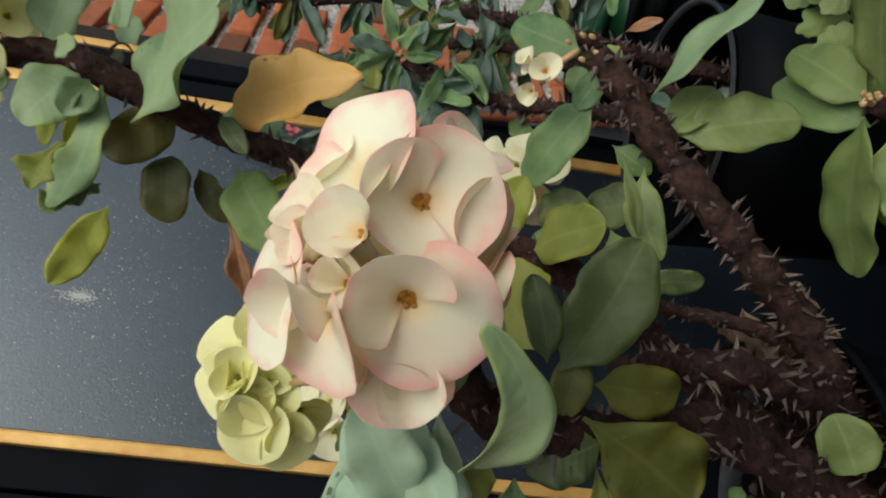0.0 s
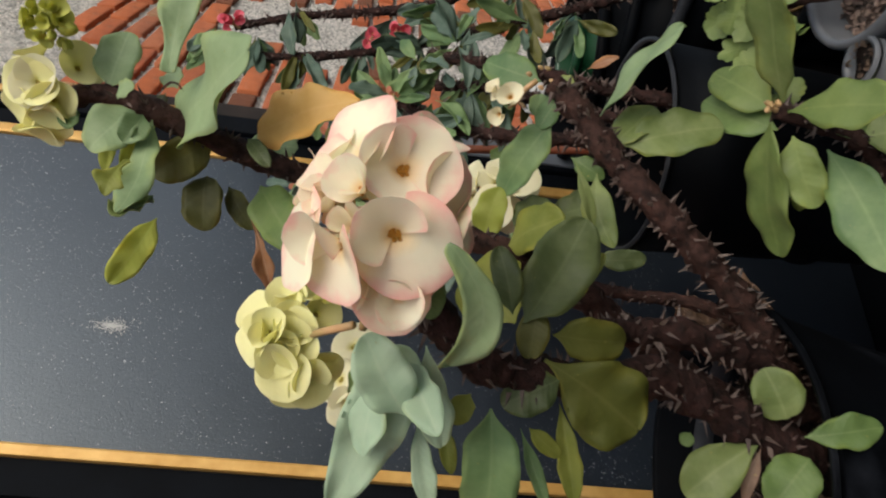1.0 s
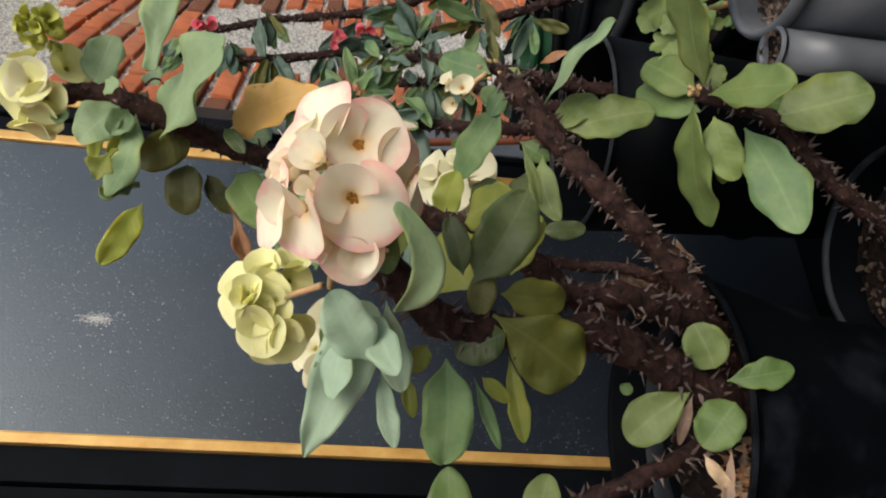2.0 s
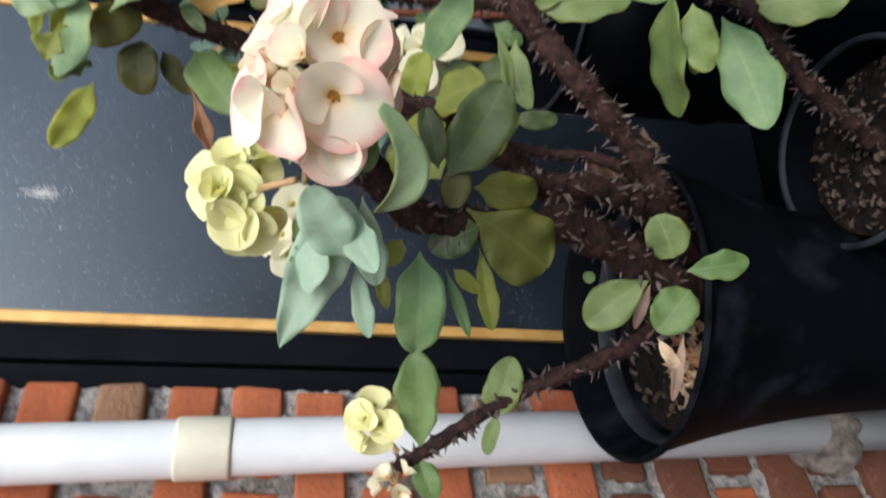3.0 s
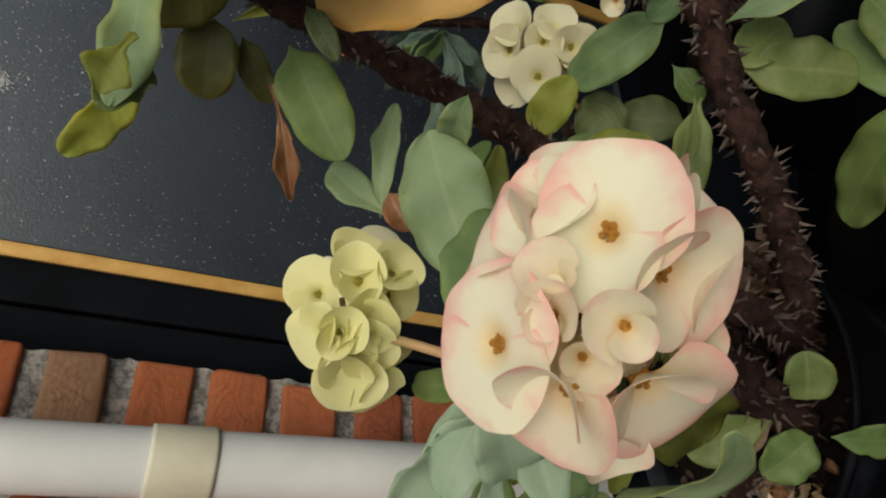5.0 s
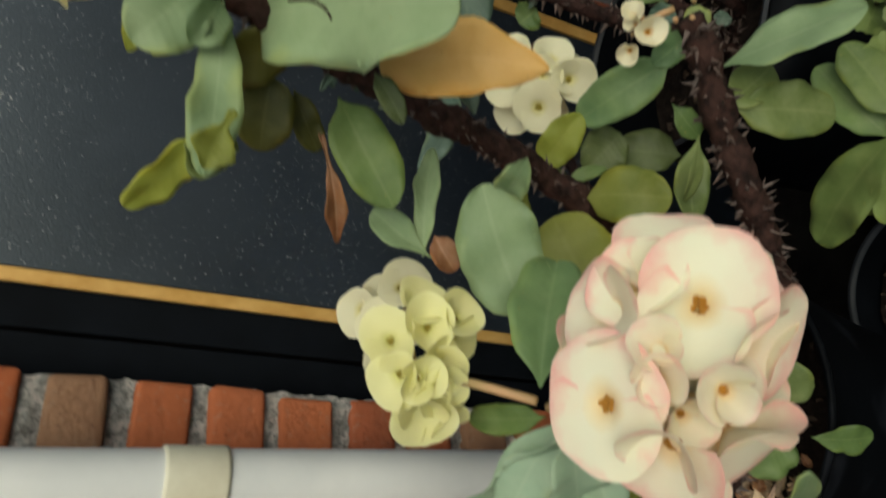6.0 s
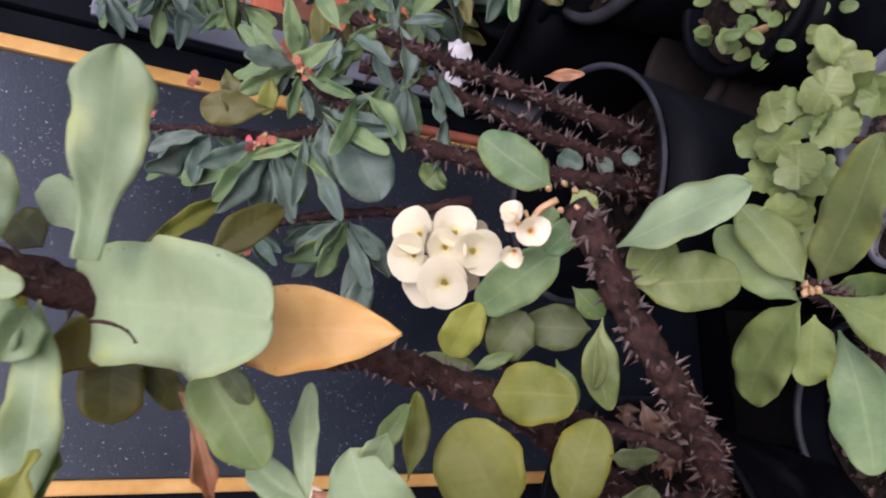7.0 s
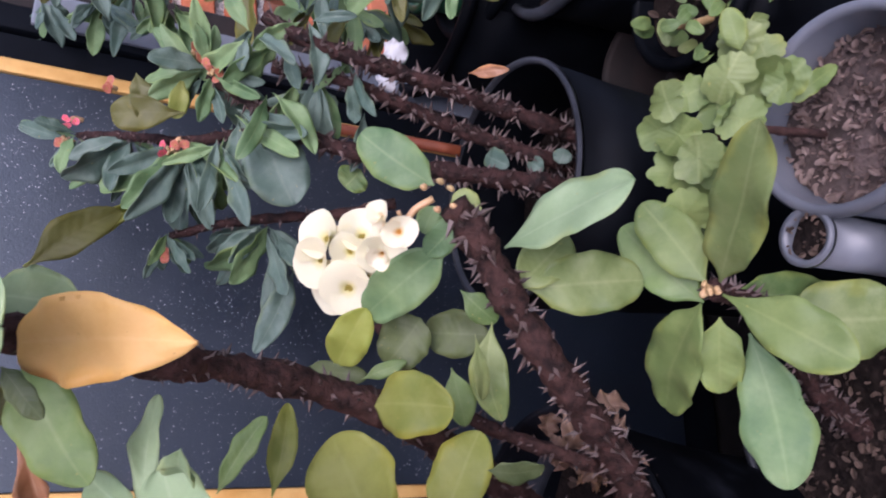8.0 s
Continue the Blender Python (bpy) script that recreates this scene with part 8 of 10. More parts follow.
leaf(plant, (0.492, -0.418, 0.350), (0.442, -0.425, 0.307), 0.018, "obo", M_OLIVE, (-0.64, -0.12, 0.76), -0.02, 0.16, 0.06, 468)
leaf(plant, (0.494, -0.421, 0.348), (0.490, -0.362, 0.380), 0.023, "wavy", M_SAGE, (-0.98, 0.03, -0.18), 0.11, 0.35, 0.06, 469)
leaf(plant, (0.493, -0.421, 0.346), (0.446, -0.375, 0.371), 0.023, "lance", M_SAGE, (-0.74, -0.54, -0.41), -0.02, 0.18, 0.06, 470)
leaf(plant, (0.496, -0.424, 0.351), (0.446, -0.385, 0.343), 0.014, "obo", M_BLUE, (-0.61, -0.77, 0.21), -0.10, 0.20, 0.06, 471)
leaf(plant, (0.480, -0.406, 0.412), (0.458, -0.350, 0.439), 0.022, "obo", M_BLUE, (-0.61, -0.53, 0.60), 0.02, 0.15, 0.06, 472)
leaf(plant, (0.479, -0.404, 0.416), (0.435, -0.389, 0.415), 0.013, "lance", M_SAGE, (-0.31, -0.95, -0.09), -0.08, 0.17, 0.06, 474)
leaf(plant, (0.480, -0.404, 0.422), (0.436, -0.401, 0.443), 0.015, "lance", M_OLIVE, (-0.43, -0.38, -0.82), -0.03, 0.16, 0.06, 475)
leaf(plant, (0.480, -0.403, 0.424), (0.464, -0.401, 0.451), 0.012, "wavy", M_OLIVE, (-0.44, -0.88, -0.19), -0.02, 0.24, 0.06, 476)
leaf(plant, (0.481, -0.408, 0.411), (0.468, -0.430, 0.482), 0.021, "obo", M_BLUE, (-0.84, -0.46, -0.29), -0.08, 0.33, 0.06, 477)
leaf(plant, (0.476, -0.402, 0.404), (0.432, -0.376, 0.395), 0.015, "wavy", M_OLIVE, (-0.52, -0.77, 0.36), -0.05, 0.19, 0.06, 478)
leaf(plant, (0.475, -0.400, 0.409), (0.463, -0.383, 0.400), 0.011, "obo", M_BLUE, (-0.78, -0.28, 0.55), -0.02, 0.17, 0.06, 479)
leaf(plant, (0.484, -0.412, 0.412), (0.466, -0.346, 0.381), 0.022, "obo", M_SAGE, (-0.88, -0.37, -0.30), -0.06, 0.30, 0.06, 480)
leaf(plant, (0.480, -0.405, 0.418), (0.462, -0.398, 0.478), 0.015, "obo", M_OLIVE, (-0.80, -0.57, -0.18), -0.04, 0.25, 0.06, 481)
leaf(plant, (0.479, -0.390, 0.483), (0.434, -0.363, 0.488), 0.009, "wavy", M_SAGE, (-0.51, -0.86, 0.02), -0.03, 0.28, 0.06, 482)
leaf(plant, (0.483, -0.394, 0.491), (0.517, -0.402, 0.529), 0.015, "wavy", M_SAGE, (-0.73, -0.41, 0.55), 0.07, 0.34, 0.06, 483)
leaf(plant, (0.480, -0.389, 0.489), (0.469, -0.395, 0.547), 0.020, "wavy", M_BLUE, (-0.94, 0.32, -0.14), -0.00, 0.25, 0.06, 484)
leaf(plant, (0.480, -0.389, 0.497), (0.482, -0.377, 0.542), 0.022, "obo", M_SAGE, (-0.99, 0.12, 0.01), -0.11, 0.35, 0.06, 485)
leaf(plant, (0.476, -0.387, 0.479), (0.414, -0.351, 0.469), 0.015, "wavy", M_SAGE, (-0.50, -0.80, 0.31), -0.08, 0.23, 0.06, 486)
leaf(plant, (0.481, -0.393, 0.481), (0.470, -0.403, 0.544), 0.016, "obo", M_OLIVE, (-0.76, -0.60, -0.24), -0.07, 0.18, 0.06, 487)
leaf(plant, (0.471, -0.379, 0.484), (0.481, -0.328, 0.522), 0.018, "lance", M_OLIVE, (-0.96, 0.27, -0.11), 0.10, 0.32, 0.06, 488)
leaf(plant, (0.478, -0.389, 0.483), (0.483, -0.341, 0.498), 0.011, "wavy", M_BLUE, (-0.70, -0.14, 0.70), -0.10, 0.21, 0.06, 489)
leaf(plant, (0.480, -0.391, 0.483), (0.458, -0.339, 0.486), 0.018, "wavy", M_SAGE, (-0.78, -0.37, 0.50), -0.05, 0.26, 0.06, 490)
leaf(plant, (0.478, -0.387, 0.493), (0.449, -0.373, 0.535), 0.020, "lance", M_BLUE, (-0.49, -0.87, -0.07), -0.11, 0.15, 0.06, 491)
leaf(plant, (0.474, -0.384, 0.479), (0.466, -0.332, 0.477), 0.011, "wavy", M_SAGE, (-0.99, -0.17, 0.01), 0.10, 0.20, 0.06, 492)
leaf(plant, (0.479, -0.389, 0.486), (0.479, -0.389, 0.548), 0.016, "lance", M_SAGE, (-1.00, 0.00, -0.00), 0.03, 0.27, 0.06, 493)
leaf(plant, (0.464, -0.358, 0.537), (0.443, -0.376, 0.575), 0.008, "wavy", M_SAGE, (-0.66, -0.49, -0.58), 0.08, 0.30, 0.06, 494)
leaf(plant, (0.465, -0.357, 0.547), (0.440, -0.338, 0.577), 0.010, "wavy", M_OLIVE, (-0.75, -0.62, -0.23), 0.05, 0.21, 0.06, 495)
leaf(plant, (0.462, -0.355, 0.540), (0.400, -0.323, 0.536), 0.023, "wavy", M_OLIVE, (-0.36, -0.64, 0.68), -0.07, 0.32, 0.06, 496)
leaf(plant, (0.460, -0.351, 0.544), (0.476, -0.324, 0.549), 0.010, "wavy", M_OLIVE, (-0.84, 0.47, 0.29), 0.02, 0.13, 0.06, 498)
leaf(plant, (0.468, -0.362, 0.545), (0.475, -0.315, 0.561), 0.012, "wavy", M_SAGE, (-0.85, -0.06, 0.52), 0.04, 0.13, 0.06, 499)
leaf(plant, (0.464, -0.358, 0.537), (0.463, -0.352, 0.593), 0.016, "lance", M_SAGE, (-0.95, -0.32, 0.00), -0.12, 0.16, 0.06, 500)
leaf(plant, (0.473, -0.368, 0.546), (0.458, -0.379, 0.578), 0.010, "wavy", M_SAGE, (-0.76, -0.42, -0.50), -0.00, 0.24, 0.06, 501)
leaf(plant, (0.471, -0.364, 0.553), (0.454, -0.363, 0.605), 0.023, "wavy", M_SAGE, (-0.95, 0.08, -0.30), -0.06, 0.14, 0.06, 502)
leaf(plant, (0.465, -0.357, 0.545), (0.471, -0.318, 0.543), 0.010, "obo", M_SAGE, (-0.82, 0.11, -0.56), 0.05, 0.25, 0.06, 503)
leaf(plant, (0.523, -0.393, 0.509), (0.462, -0.360, 0.515), 0.020, "lance", M_SAGE, (-0.47, -0.80, -0.37), 0.12, 0.15, 0.06, 504)
leaf(plant, (0.528, -0.399, 0.515), (0.466, -0.360, 0.517), 0.019, "wavy", M_OLIVE, (-0.47, -0.78, 0.41), 0.08, 0.16, 0.06, 505)
leaf(plant, (0.526, -0.398, 0.509), (0.483, -0.375, 0.502), 0.013, "wavy", M_OLIVE, (-0.46, -0.67, 0.58), -0.07, 0.33, 0.06, 506)
leaf(plant, (0.524, -0.394, 0.513), (0.501, -0.350, 0.545), 0.015, "lance", M_SAGE, (-0.92, -0.34, -0.20), 0.10, 0.18, 0.06, 507)
leaf(plant, (0.527, -0.395, 0.525), (0.537, -0.378, 0.575), 0.021, "wavy", M_SAGE, (-0.98, -0.03, 0.20), 0.02, 0.25, 0.06, 508)
leaf(plant, (0.530, -0.401, 0.516), (0.482, -0.395, 0.570), 0.016, "lance", M_BLUE, (-0.75, -0.14, -0.65), 0.05, 0.26, 0.06, 509)
leaf(plant, (0.525, -0.395, 0.515), (0.522, -0.367, 0.565), 0.019, "wavy", M_SAGE, (-0.71, -0.63, 0.30), -0.02, 0.36, 0.06, 510)
leaf(plant, (0.524, -0.394, 0.508), (0.479, -0.373, 0.491), 0.014, "wavy", M_BLUE, (-0.49, -0.44, 0.75), -0.11, 0.21, 0.06, 511)
leaf(plant, (0.525, -0.394, 0.516), (0.494, -0.393, 0.551), 0.010, "obo", M_SAGE, (-0.76, 0.03, -0.65), 0.04, 0.16, 0.06, 512)
leaf(plant, (0.508, -0.335, 0.611), (0.489, -0.313, 0.599), 0.009, "lance", M_SAGE, (-0.71, -0.70, -0.13), 0.01, 0.34, 0.06, 513)
leaf(plant, (0.505, -0.330, 0.613), (0.477, -0.283, 0.609), 0.013, "lance", M_SAGE, (-0.85, -0.50, 0.13), 0.07, 0.15, 0.06, 515)
leaf(plant, (0.506, -0.332, 0.611), (0.476, -0.302, 0.621), 0.017, "obo", M_SAGE, (-0.54, -0.70, 0.46), -0.03, 0.30, 0.06, 516)
leaf(plant, (0.505, -0.330, 0.616), (0.442, -0.289, 0.613), 0.021, "obo", M_BLUE, (-0.40, -0.67, -0.62), -0.11, 0.21, 0.06, 517)
leaf(plant, (0.510, -0.335, 0.619), (0.472, -0.296, 0.639), 0.016, "wavy", M_SAGE, (-0.72, -0.40, -0.56), -0.11, 0.22, 0.06, 519)
leaf(plant, (0.504, -0.312, 0.694), (0.443, -0.291, 0.657), 0.019, "obo", M_SAGE, (-0.24, -0.96, -0.15), 0.11, 0.36, 0.06, 520)
leaf(plant, (0.507, -0.315, 0.698), (0.510, -0.267, 0.728), 0.012, "obo", M_BLUE, (-0.99, 0.11, -0.04), -0.01, 0.33, 0.06, 521)
leaf(plant, (0.512, -0.321, 0.699), (0.453, -0.283, 0.711), 0.016, "obo", M_OLIVE, (-0.56, -0.79, -0.25), -0.04, 0.24, 0.06, 522)
leaf(plant, (0.508, -0.317, 0.695), (0.462, -0.296, 0.661), 0.018, "wavy", M_SAGE, (-0.52, -0.84, 0.18), 0.07, 0.25, 0.06, 523)
leaf(plant, (0.508, -0.318, 0.692), (0.468, -0.297, 0.693), 0.012, "wavy", M_OLIVE, (-0.37, -0.65, -0.66), 0.05, 0.33, 0.06, 524)
leaf(plant, (0.505, -0.313, 0.692), (0.509, -0.282, 0.712), 0.011, "wavy", M_OLIVE, (-0.71, -0.29, 0.64), -0.02, 0.26, 0.06, 525)
leaf(plant, (0.507, -0.316, 0.695), (0.456, -0.279, 0.701), 0.016, "wavy", M_SAGE, (-0.53, -0.80, 0.30), -0.05, 0.24, 0.06, 526)
leaf(plant, (0.523, -0.324, 0.758), (0.492, -0.304, 0.766), 0.015, "obo", M_OLIVE, (-0.44, -0.84, 0.31), -0.11, 0.21, 0.06, 527)
leaf(plant, (0.525, -0.326, 0.762), (0.466, -0.308, 0.779), 0.011, "obo", M_SAGE, (-0.38, -0.84, -0.39), -0.07, 0.34, 0.06, 528)
leaf(plant, (0.522, -0.323, 0.754), (0.453, -0.299, 0.760), 0.020, "lance", M_SAGE, (-0.32, -0.93, 0.16), -0.03, 0.33, 0.06, 529)
leaf(plant, (0.522, -0.323, 0.753), (0.497, -0.289, 0.736), 0.011, "wavy", M_BLUE, (-0.71, -0.65, -0.27), -0.09, 0.25, 0.06, 530)
leaf(plant, (0.522, -0.324, 0.756), (0.511, -0.291, 0.727), 0.019, "lance", M_SAGE, (-0.61, -0.64, -0.47), -0.07, 0.30, 0.06, 531)
leaf(plant, (0.518, -0.318, 0.759), (0.458, -0.303, 0.740), 0.018, "obo", M_SAGE, (-0.13, -0.95, -0.29), -0.05, 0.33, 0.06, 532)
leaf(plant, (0.527, -0.319, 0.809), (0.502, -0.283, 0.843), 0.018, "obo", M_BLUE, (-0.87, -0.48, -0.13), -0.10, 0.17, 0.06, 533)
leaf(plant, (0.531, -0.323, 0.818), (0.499, -0.301, 0.841), 0.017, "obo", M_SAGE, (-0.65, -0.74, -0.18), -0.10, 0.20, 0.06, 534)
leaf(plant, (0.529, -0.322, 0.809), (0.495, -0.276, 0.843), 0.023, "wavy", M_BLUE, (-0.69, -0.68, 0.23), -0.10, 0.22, 0.06, 535)
leaf(plant, (0.527, -0.320, 0.803), (0.508, -0.280, 0.780), 0.015, "lance", M_BLUE, (-0.64, -0.58, -0.51), 0.10, 0.26, 0.06, 536)
leaf(plant, (0.531, -0.324, 0.812), (0.504, -0.289, 0.838), 0.021, "lance", M_BLUE, (-0.68, -0.69, 0.24), 0.10, 0.16, 0.06, 537)
leaf(plant, (0.527, -0.320, 0.803), (0.479, -0.292, 0.770), 0.020, "lance", M_OLIVE, (-0.60, -0.77, 0.21), -0.10, 0.19, 0.06, 538)
leaf(plant, (0.569, -0.362, 0.713), (0.527, -0.320, 0.703), 0.017, "obo", M_SAGE, (-0.46, -0.62, -0.64), 0.03, 0.21, 0.06, 539)
leaf(plant, (0.561, -0.353, 0.707), (0.535, -0.326, 0.675), 0.018, "wavy", M_BLUE, (-0.84, -0.35, 0.42), -0.05, 0.32, 0.06, 540)
leaf(plant, (0.564, -0.353, 0.721), (0.498, -0.316, 0.703), 0.021, "obo", M_SAGE, (-0.52, -0.63, 0.57), 0.05, 0.31, 0.06, 541)
leaf(plant, (0.564, -0.356, 0.710), (0.549, -0.308, 0.697), 0.016, "wavy", M_BLUE, (-0.95, -0.27, 0.14), 0.01, 0.23, 0.06, 542)
leaf(plant, (0.563, -0.355, 0.708), (0.515, -0.343, 0.679), 0.010, "wavy", M_OLIVE, (-0.45, -0.79, 0.41), 0.01, 0.34, 0.06, 543)
leaf(plant, (0.562, -0.353, 0.710), (0.558, -0.308, 0.730), 0.016, "obo", M_BLUE, (-0.82, 0.16, -0.54), -0.02, 0.33, 0.06, 544)
leaf(plant, (0.530, -0.370, 0.583), (0.524, -0.320, 0.617), 0.021, "wavy", M_SAGE, (-0.99, -0.07, -0.07), 0.05, 0.16, 0.06, 545)
leaf(plant, (0.531, -0.371, 0.583), (0.499, -0.334, 0.632), 0.014, "obo", M_SAGE, (-0.89, -0.31, -0.32), 0.10, 0.16, 0.06, 546)
leaf(plant, (0.531, -0.372, 0.581), (0.502, -0.339, 0.571), 0.009, "obo", M_SAGE, (-0.76, -0.65, -0.05), -0.12, 0.34, 0.06, 547)
leaf(plant, (0.527, -0.368, 0.575), (0.488, -0.330, 0.569), 0.019, "wavy", M_BLUE, (-0.64, -0.57, 0.52), -0.11, 0.34, 0.06, 548)
leaf(plant, (0.530, -0.370, 0.582), (0.532, -0.331, 0.586), 0.016, "wavy", M_SAGE, (-0.79, -0.02, 0.61), 0.10, 0.21, 0.06, 549)
leaf(plant, (0.527, -0.365, 0.585), (0.522, -0.342, 0.567), 0.009, "wavy", M_SAGE, (-0.98, -0.04, 0.21), 0.01, 0.21, 0.06, 550)
leaf(plant, (0.530, -0.370, 0.584), (0.490, -0.337, 0.534), 0.017, "lance", M_SAGE, (-0.79, -0.55, 0.27), 0.10, 0.30, 0.06, 551)
leaf(plant, (0.525, -0.429, 0.431), (0.514, -0.379, 0.446), 0.014, "lance", M_SAGE, (-0.98, -0.21, -0.02), 0.05, 0.30, 0.06, 552)
leaf(plant, (0.527, -0.432, 0.429), (0.512, -0.389, 0.403), 0.013, "obo", M_SAGE, (-0.93, -0.35, -0.03), -0.08, 0.15, 0.06, 553)
leaf(plant, (0.523, -0.427, 0.426), (0.533, -0.396, 0.436), 0.011, "obo", M_OLIVE, (-0.75, 0.06, 0.65), 0.11, 0.18, 0.06, 554)
leaf(plant, (0.520, -0.423, 0.429), (0.518, -0.381, 0.430), 0.013, "lance", M_OLIVE, (-0.96, -0.07, -0.29), -0.01, 0.27, 0.06, 555)
leaf(plant, (0.524, -0.427, 0.436), (0.506, -0.411, 0.489), 0.021, "wavy", M_OLIVE, (-0.94, -0.20, -0.27), 0.00, 0.18, 0.06, 556)
leaf(plant, (0.524, -0.430, 0.420), (0.486, -0.388, 0.388), 0.020, "lance", M_OLIVE, (-0.81, -0.52, 0.27), -0.01, 0.16, 0.06, 557)
leaf(plant, (0.519, -0.422, 0.425), (0.464, -0.389, 0.456), 0.016, "lance", M_BLUE, (-0.59, -0.78, -0.23), -0.01, 0.18, 0.06, 558)
leaf(plant, (0.524, -0.429, 0.426), (0.508, -0.430, 0.473), 0.013, "obo", M_SAGE, (-0.61, -0.76, -0.23), 0.04, 0.23, 0.06, 559)
head = flower_head(plant, (0.525, -0.338, 0.789), (0.530, -0.329, 0.780), 0.006, "small rose-pink flower head")
bloom(head, (0.533, -0.343, 0.782), (-0.57, -0.82, 0.02), (0.66, -0.47, -0.59), 0.0085, M_ROSE, M_EYE, 560, 78, 64, 0.5)
bloom(head, (0.520, -0.342, 0.795), (-0.60, -0.19, -0.78), (-0.63, -0.49, 0.60), 0.0085, M_ROSE, M_EYE, 561, 78, 64, 0.5)
bloom(head, (0.518, -0.343, 0.797), (-0.83, -0.54, 0.11), (0.04, 0.08, 1.00), 0.0085, M_ROSE, M_EYE, 562, 78, 64, 0.5)
bloom(head, (0.528, -0.340, 0.782), (-0.78, -0.40, -0.49), (0.56, -0.11, -0.82), 0.0085, M_ROSE, M_EYE, 563, 78, 64, 0.5)
bloom(head, (0.522, -0.332, 0.792), (-0.89, 0.01, 0.46), (0.10, 0.97, 0.20), 0.0085, M_ROSE, M_EYE, 564, 78, 64, 0.5)
head = flower_head(plant, (0.496, -0.354, 0.605), (0.501, -0.345, 0.594), 0.006, "small rose-pink flower head")
bloom(head, (0.498, -0.354, 0.601), (-0.82, -0.57, 0.09), (0.17, -0.38, -0.91), 0.0085, M_ROSE, M_EYE, 565, 78, 64, 0.5)
bloom(head, (0.499, -0.353, 0.607), (-0.83, -0.53, -0.15), (0.75, -0.36, 0.56), 0.0085, M_ROSE, M_EYE, 566, 78, 64, 0.5)
bloom(head, (0.494, -0.346, 0.610), (-0.65, -0.72, -0.21), (-0.70, 0.50, 0.51), 0.0085, M_ROSE, M_EYE, 567, 78, 64, 0.5)
bloom(head, (0.504, -0.357, 0.604), (-0.93, -0.08, 0.36), (0.26, -0.89, 0.38), 0.0085, M_ROSE, M_EYE, 568, 78, 64, 0.5)
bloom(head, (0.493, -0.361, 0.605), (-0.64, -0.62, -0.46), (0.27, -0.76, 0.59), 0.0085, M_ROSE, M_EYE, 569, 78, 64, 0.5)
head = flower_head(plant, (0.489, -0.368, 0.572), (0.494, -0.360, 0.561), 0.006, "small rose-pink flower head")
bloom(head, (0.496, -0.372, 0.575), (-0.67, -0.48, 0.56), (0.74, -0.53, 0.42), 0.0085, M_ROSE, M_EYE, 570, 78, 64, 0.5)
bloom(head, (0.495, -0.368, 0.564), (-0.52, -0.81, -0.27), (0.53, -0.05, -0.85), 0.0085, M_ROSE, M_EYE, 571, 78, 64, 0.5)
bloom(head, (0.494, -0.373, 0.577), (-0.89, 0.18, -0.43), (-0.39, -0.70, 0.59), 0.0085, M_ROSE, M_EYE, 572, 78, 64, 0.5)
bloom(head, (0.484, -0.364, 0.577), (-0.83, -0.55, 0.03), (-0.45, 0.69, 0.57), 0.0085, M_ROSE, M_EYE, 573, 78, 64, 0.5)
bloom(head, (0.496, -0.374, 0.564), (-0.98, 0.19, 0.08), (-0.15, -0.51, -0.85), 0.0085, M_ROSE, M_EYE, 574, 78, 64, 0.5)
pot("plant_pot", (0.114, -0.615, 0.255), 0.061, 0.046, 0.495, M_GREY, "worn grey translucent plastic pot", rim=0.004, lip=0.01)
soil((0.114, -0.615, 0.255), 0.056, "dry brown soil in the grey pot", 420, 7, 0.026, 0.007, M_DRYSOIL, M_LITTER)
cup = pot("plastic_tube_pot", (0.060, -0.559, 0.254), 0.0175, 0.0168, 0.494, M_GREY, "narrow grey plastic tube filled with dark soil", rim=0.001, lip=0.004)
soil((0.060, -0.559, 0.254), 0.0142, "dark soil in the tube", 25, 8, 0.004, 0.005)
plant = thing("kalanchoe", (0.114, -0.615, 0.255), "succulent with scalloped pale green leaves", "plant")
stem(plant, [(0.120, -0.591, 0.233), (0.130, -0.574, 0.275), (0.132, -0.556, 0.296), (0.132, -0.540, 0.311)], 0.003, 0.002, 575, M_STEM, 0.001, 0.1)
crenate(plant, (0.148, -0.593, 0.305), (-0.40, -0.22, 0.74), 0.0162, 40, M_LIME)
crenate(plant, (0.148, -0.600, 0.279), (-0.52, 0.08, 0.46), 0.0169, 41, M_WHORL)
crenate(plant, (0.141, -0.548, 0.325), (-0.55, -0.14, 0.60), 0.0141, 42, M_WHORL)
crenate(plant, (0.107, -0.561, 0.319), (-0.39, -0.33, 1.30), 0.0155, 43, M_LIME)
crenate(plant, (0.158, -0.568, 0.310), (-0.45, -0.90, 0.73), 0.0141, 44, M_WHORL)
crenate(plant, (0.097, -0.536, 0.300), (-0.30, -0.57, 0.14), 0.0194, 45, M_WHORL)
crenate(plant, (0.182, -0.599, 0.282), (-0.32, -0.15, 0.52), 0.0148, 46, M_LIME)
crenate(plant, (0.139, -0.608, 0.275), (-0.89, -0.47, 0.74), 0.0141, 47, M_WHORL)
crenate(plant, (0.123, -0.534, 0.311), (-0.33, -0.76, 0.46), 0.0148, 48, M_WHORL)
crenate(plant, (0.142, -0.575, 0.299), (-0.02, -0.02, 0.31), 0.0148, 49, M_LIME)
crenate(plant, (0.089, -0.530, 0.312), (-0.84, -0.33, 0.52), 0.0169, 50, M_WHORL)
crenate(plant, (0.128, -0.581, 0.293), (-0.51, -0.38, 0.62), 0.0148, 51, M_WHORL)
crenate(plant, (0.137, -0.574, 0.342), (-0.79, -0.61, 0.32), 0.0120, 52, M_LIME)
crenate(plant, (0.105, -0.559, 0.298), (-0.61, -0.28, 0.70), 0.0148, 53, M_WHORL)
crenate(plant, (0.128, -0.558, 0.323), (-0.48, -0.09, 0.61), 0.0141, 54, M_WHORL)
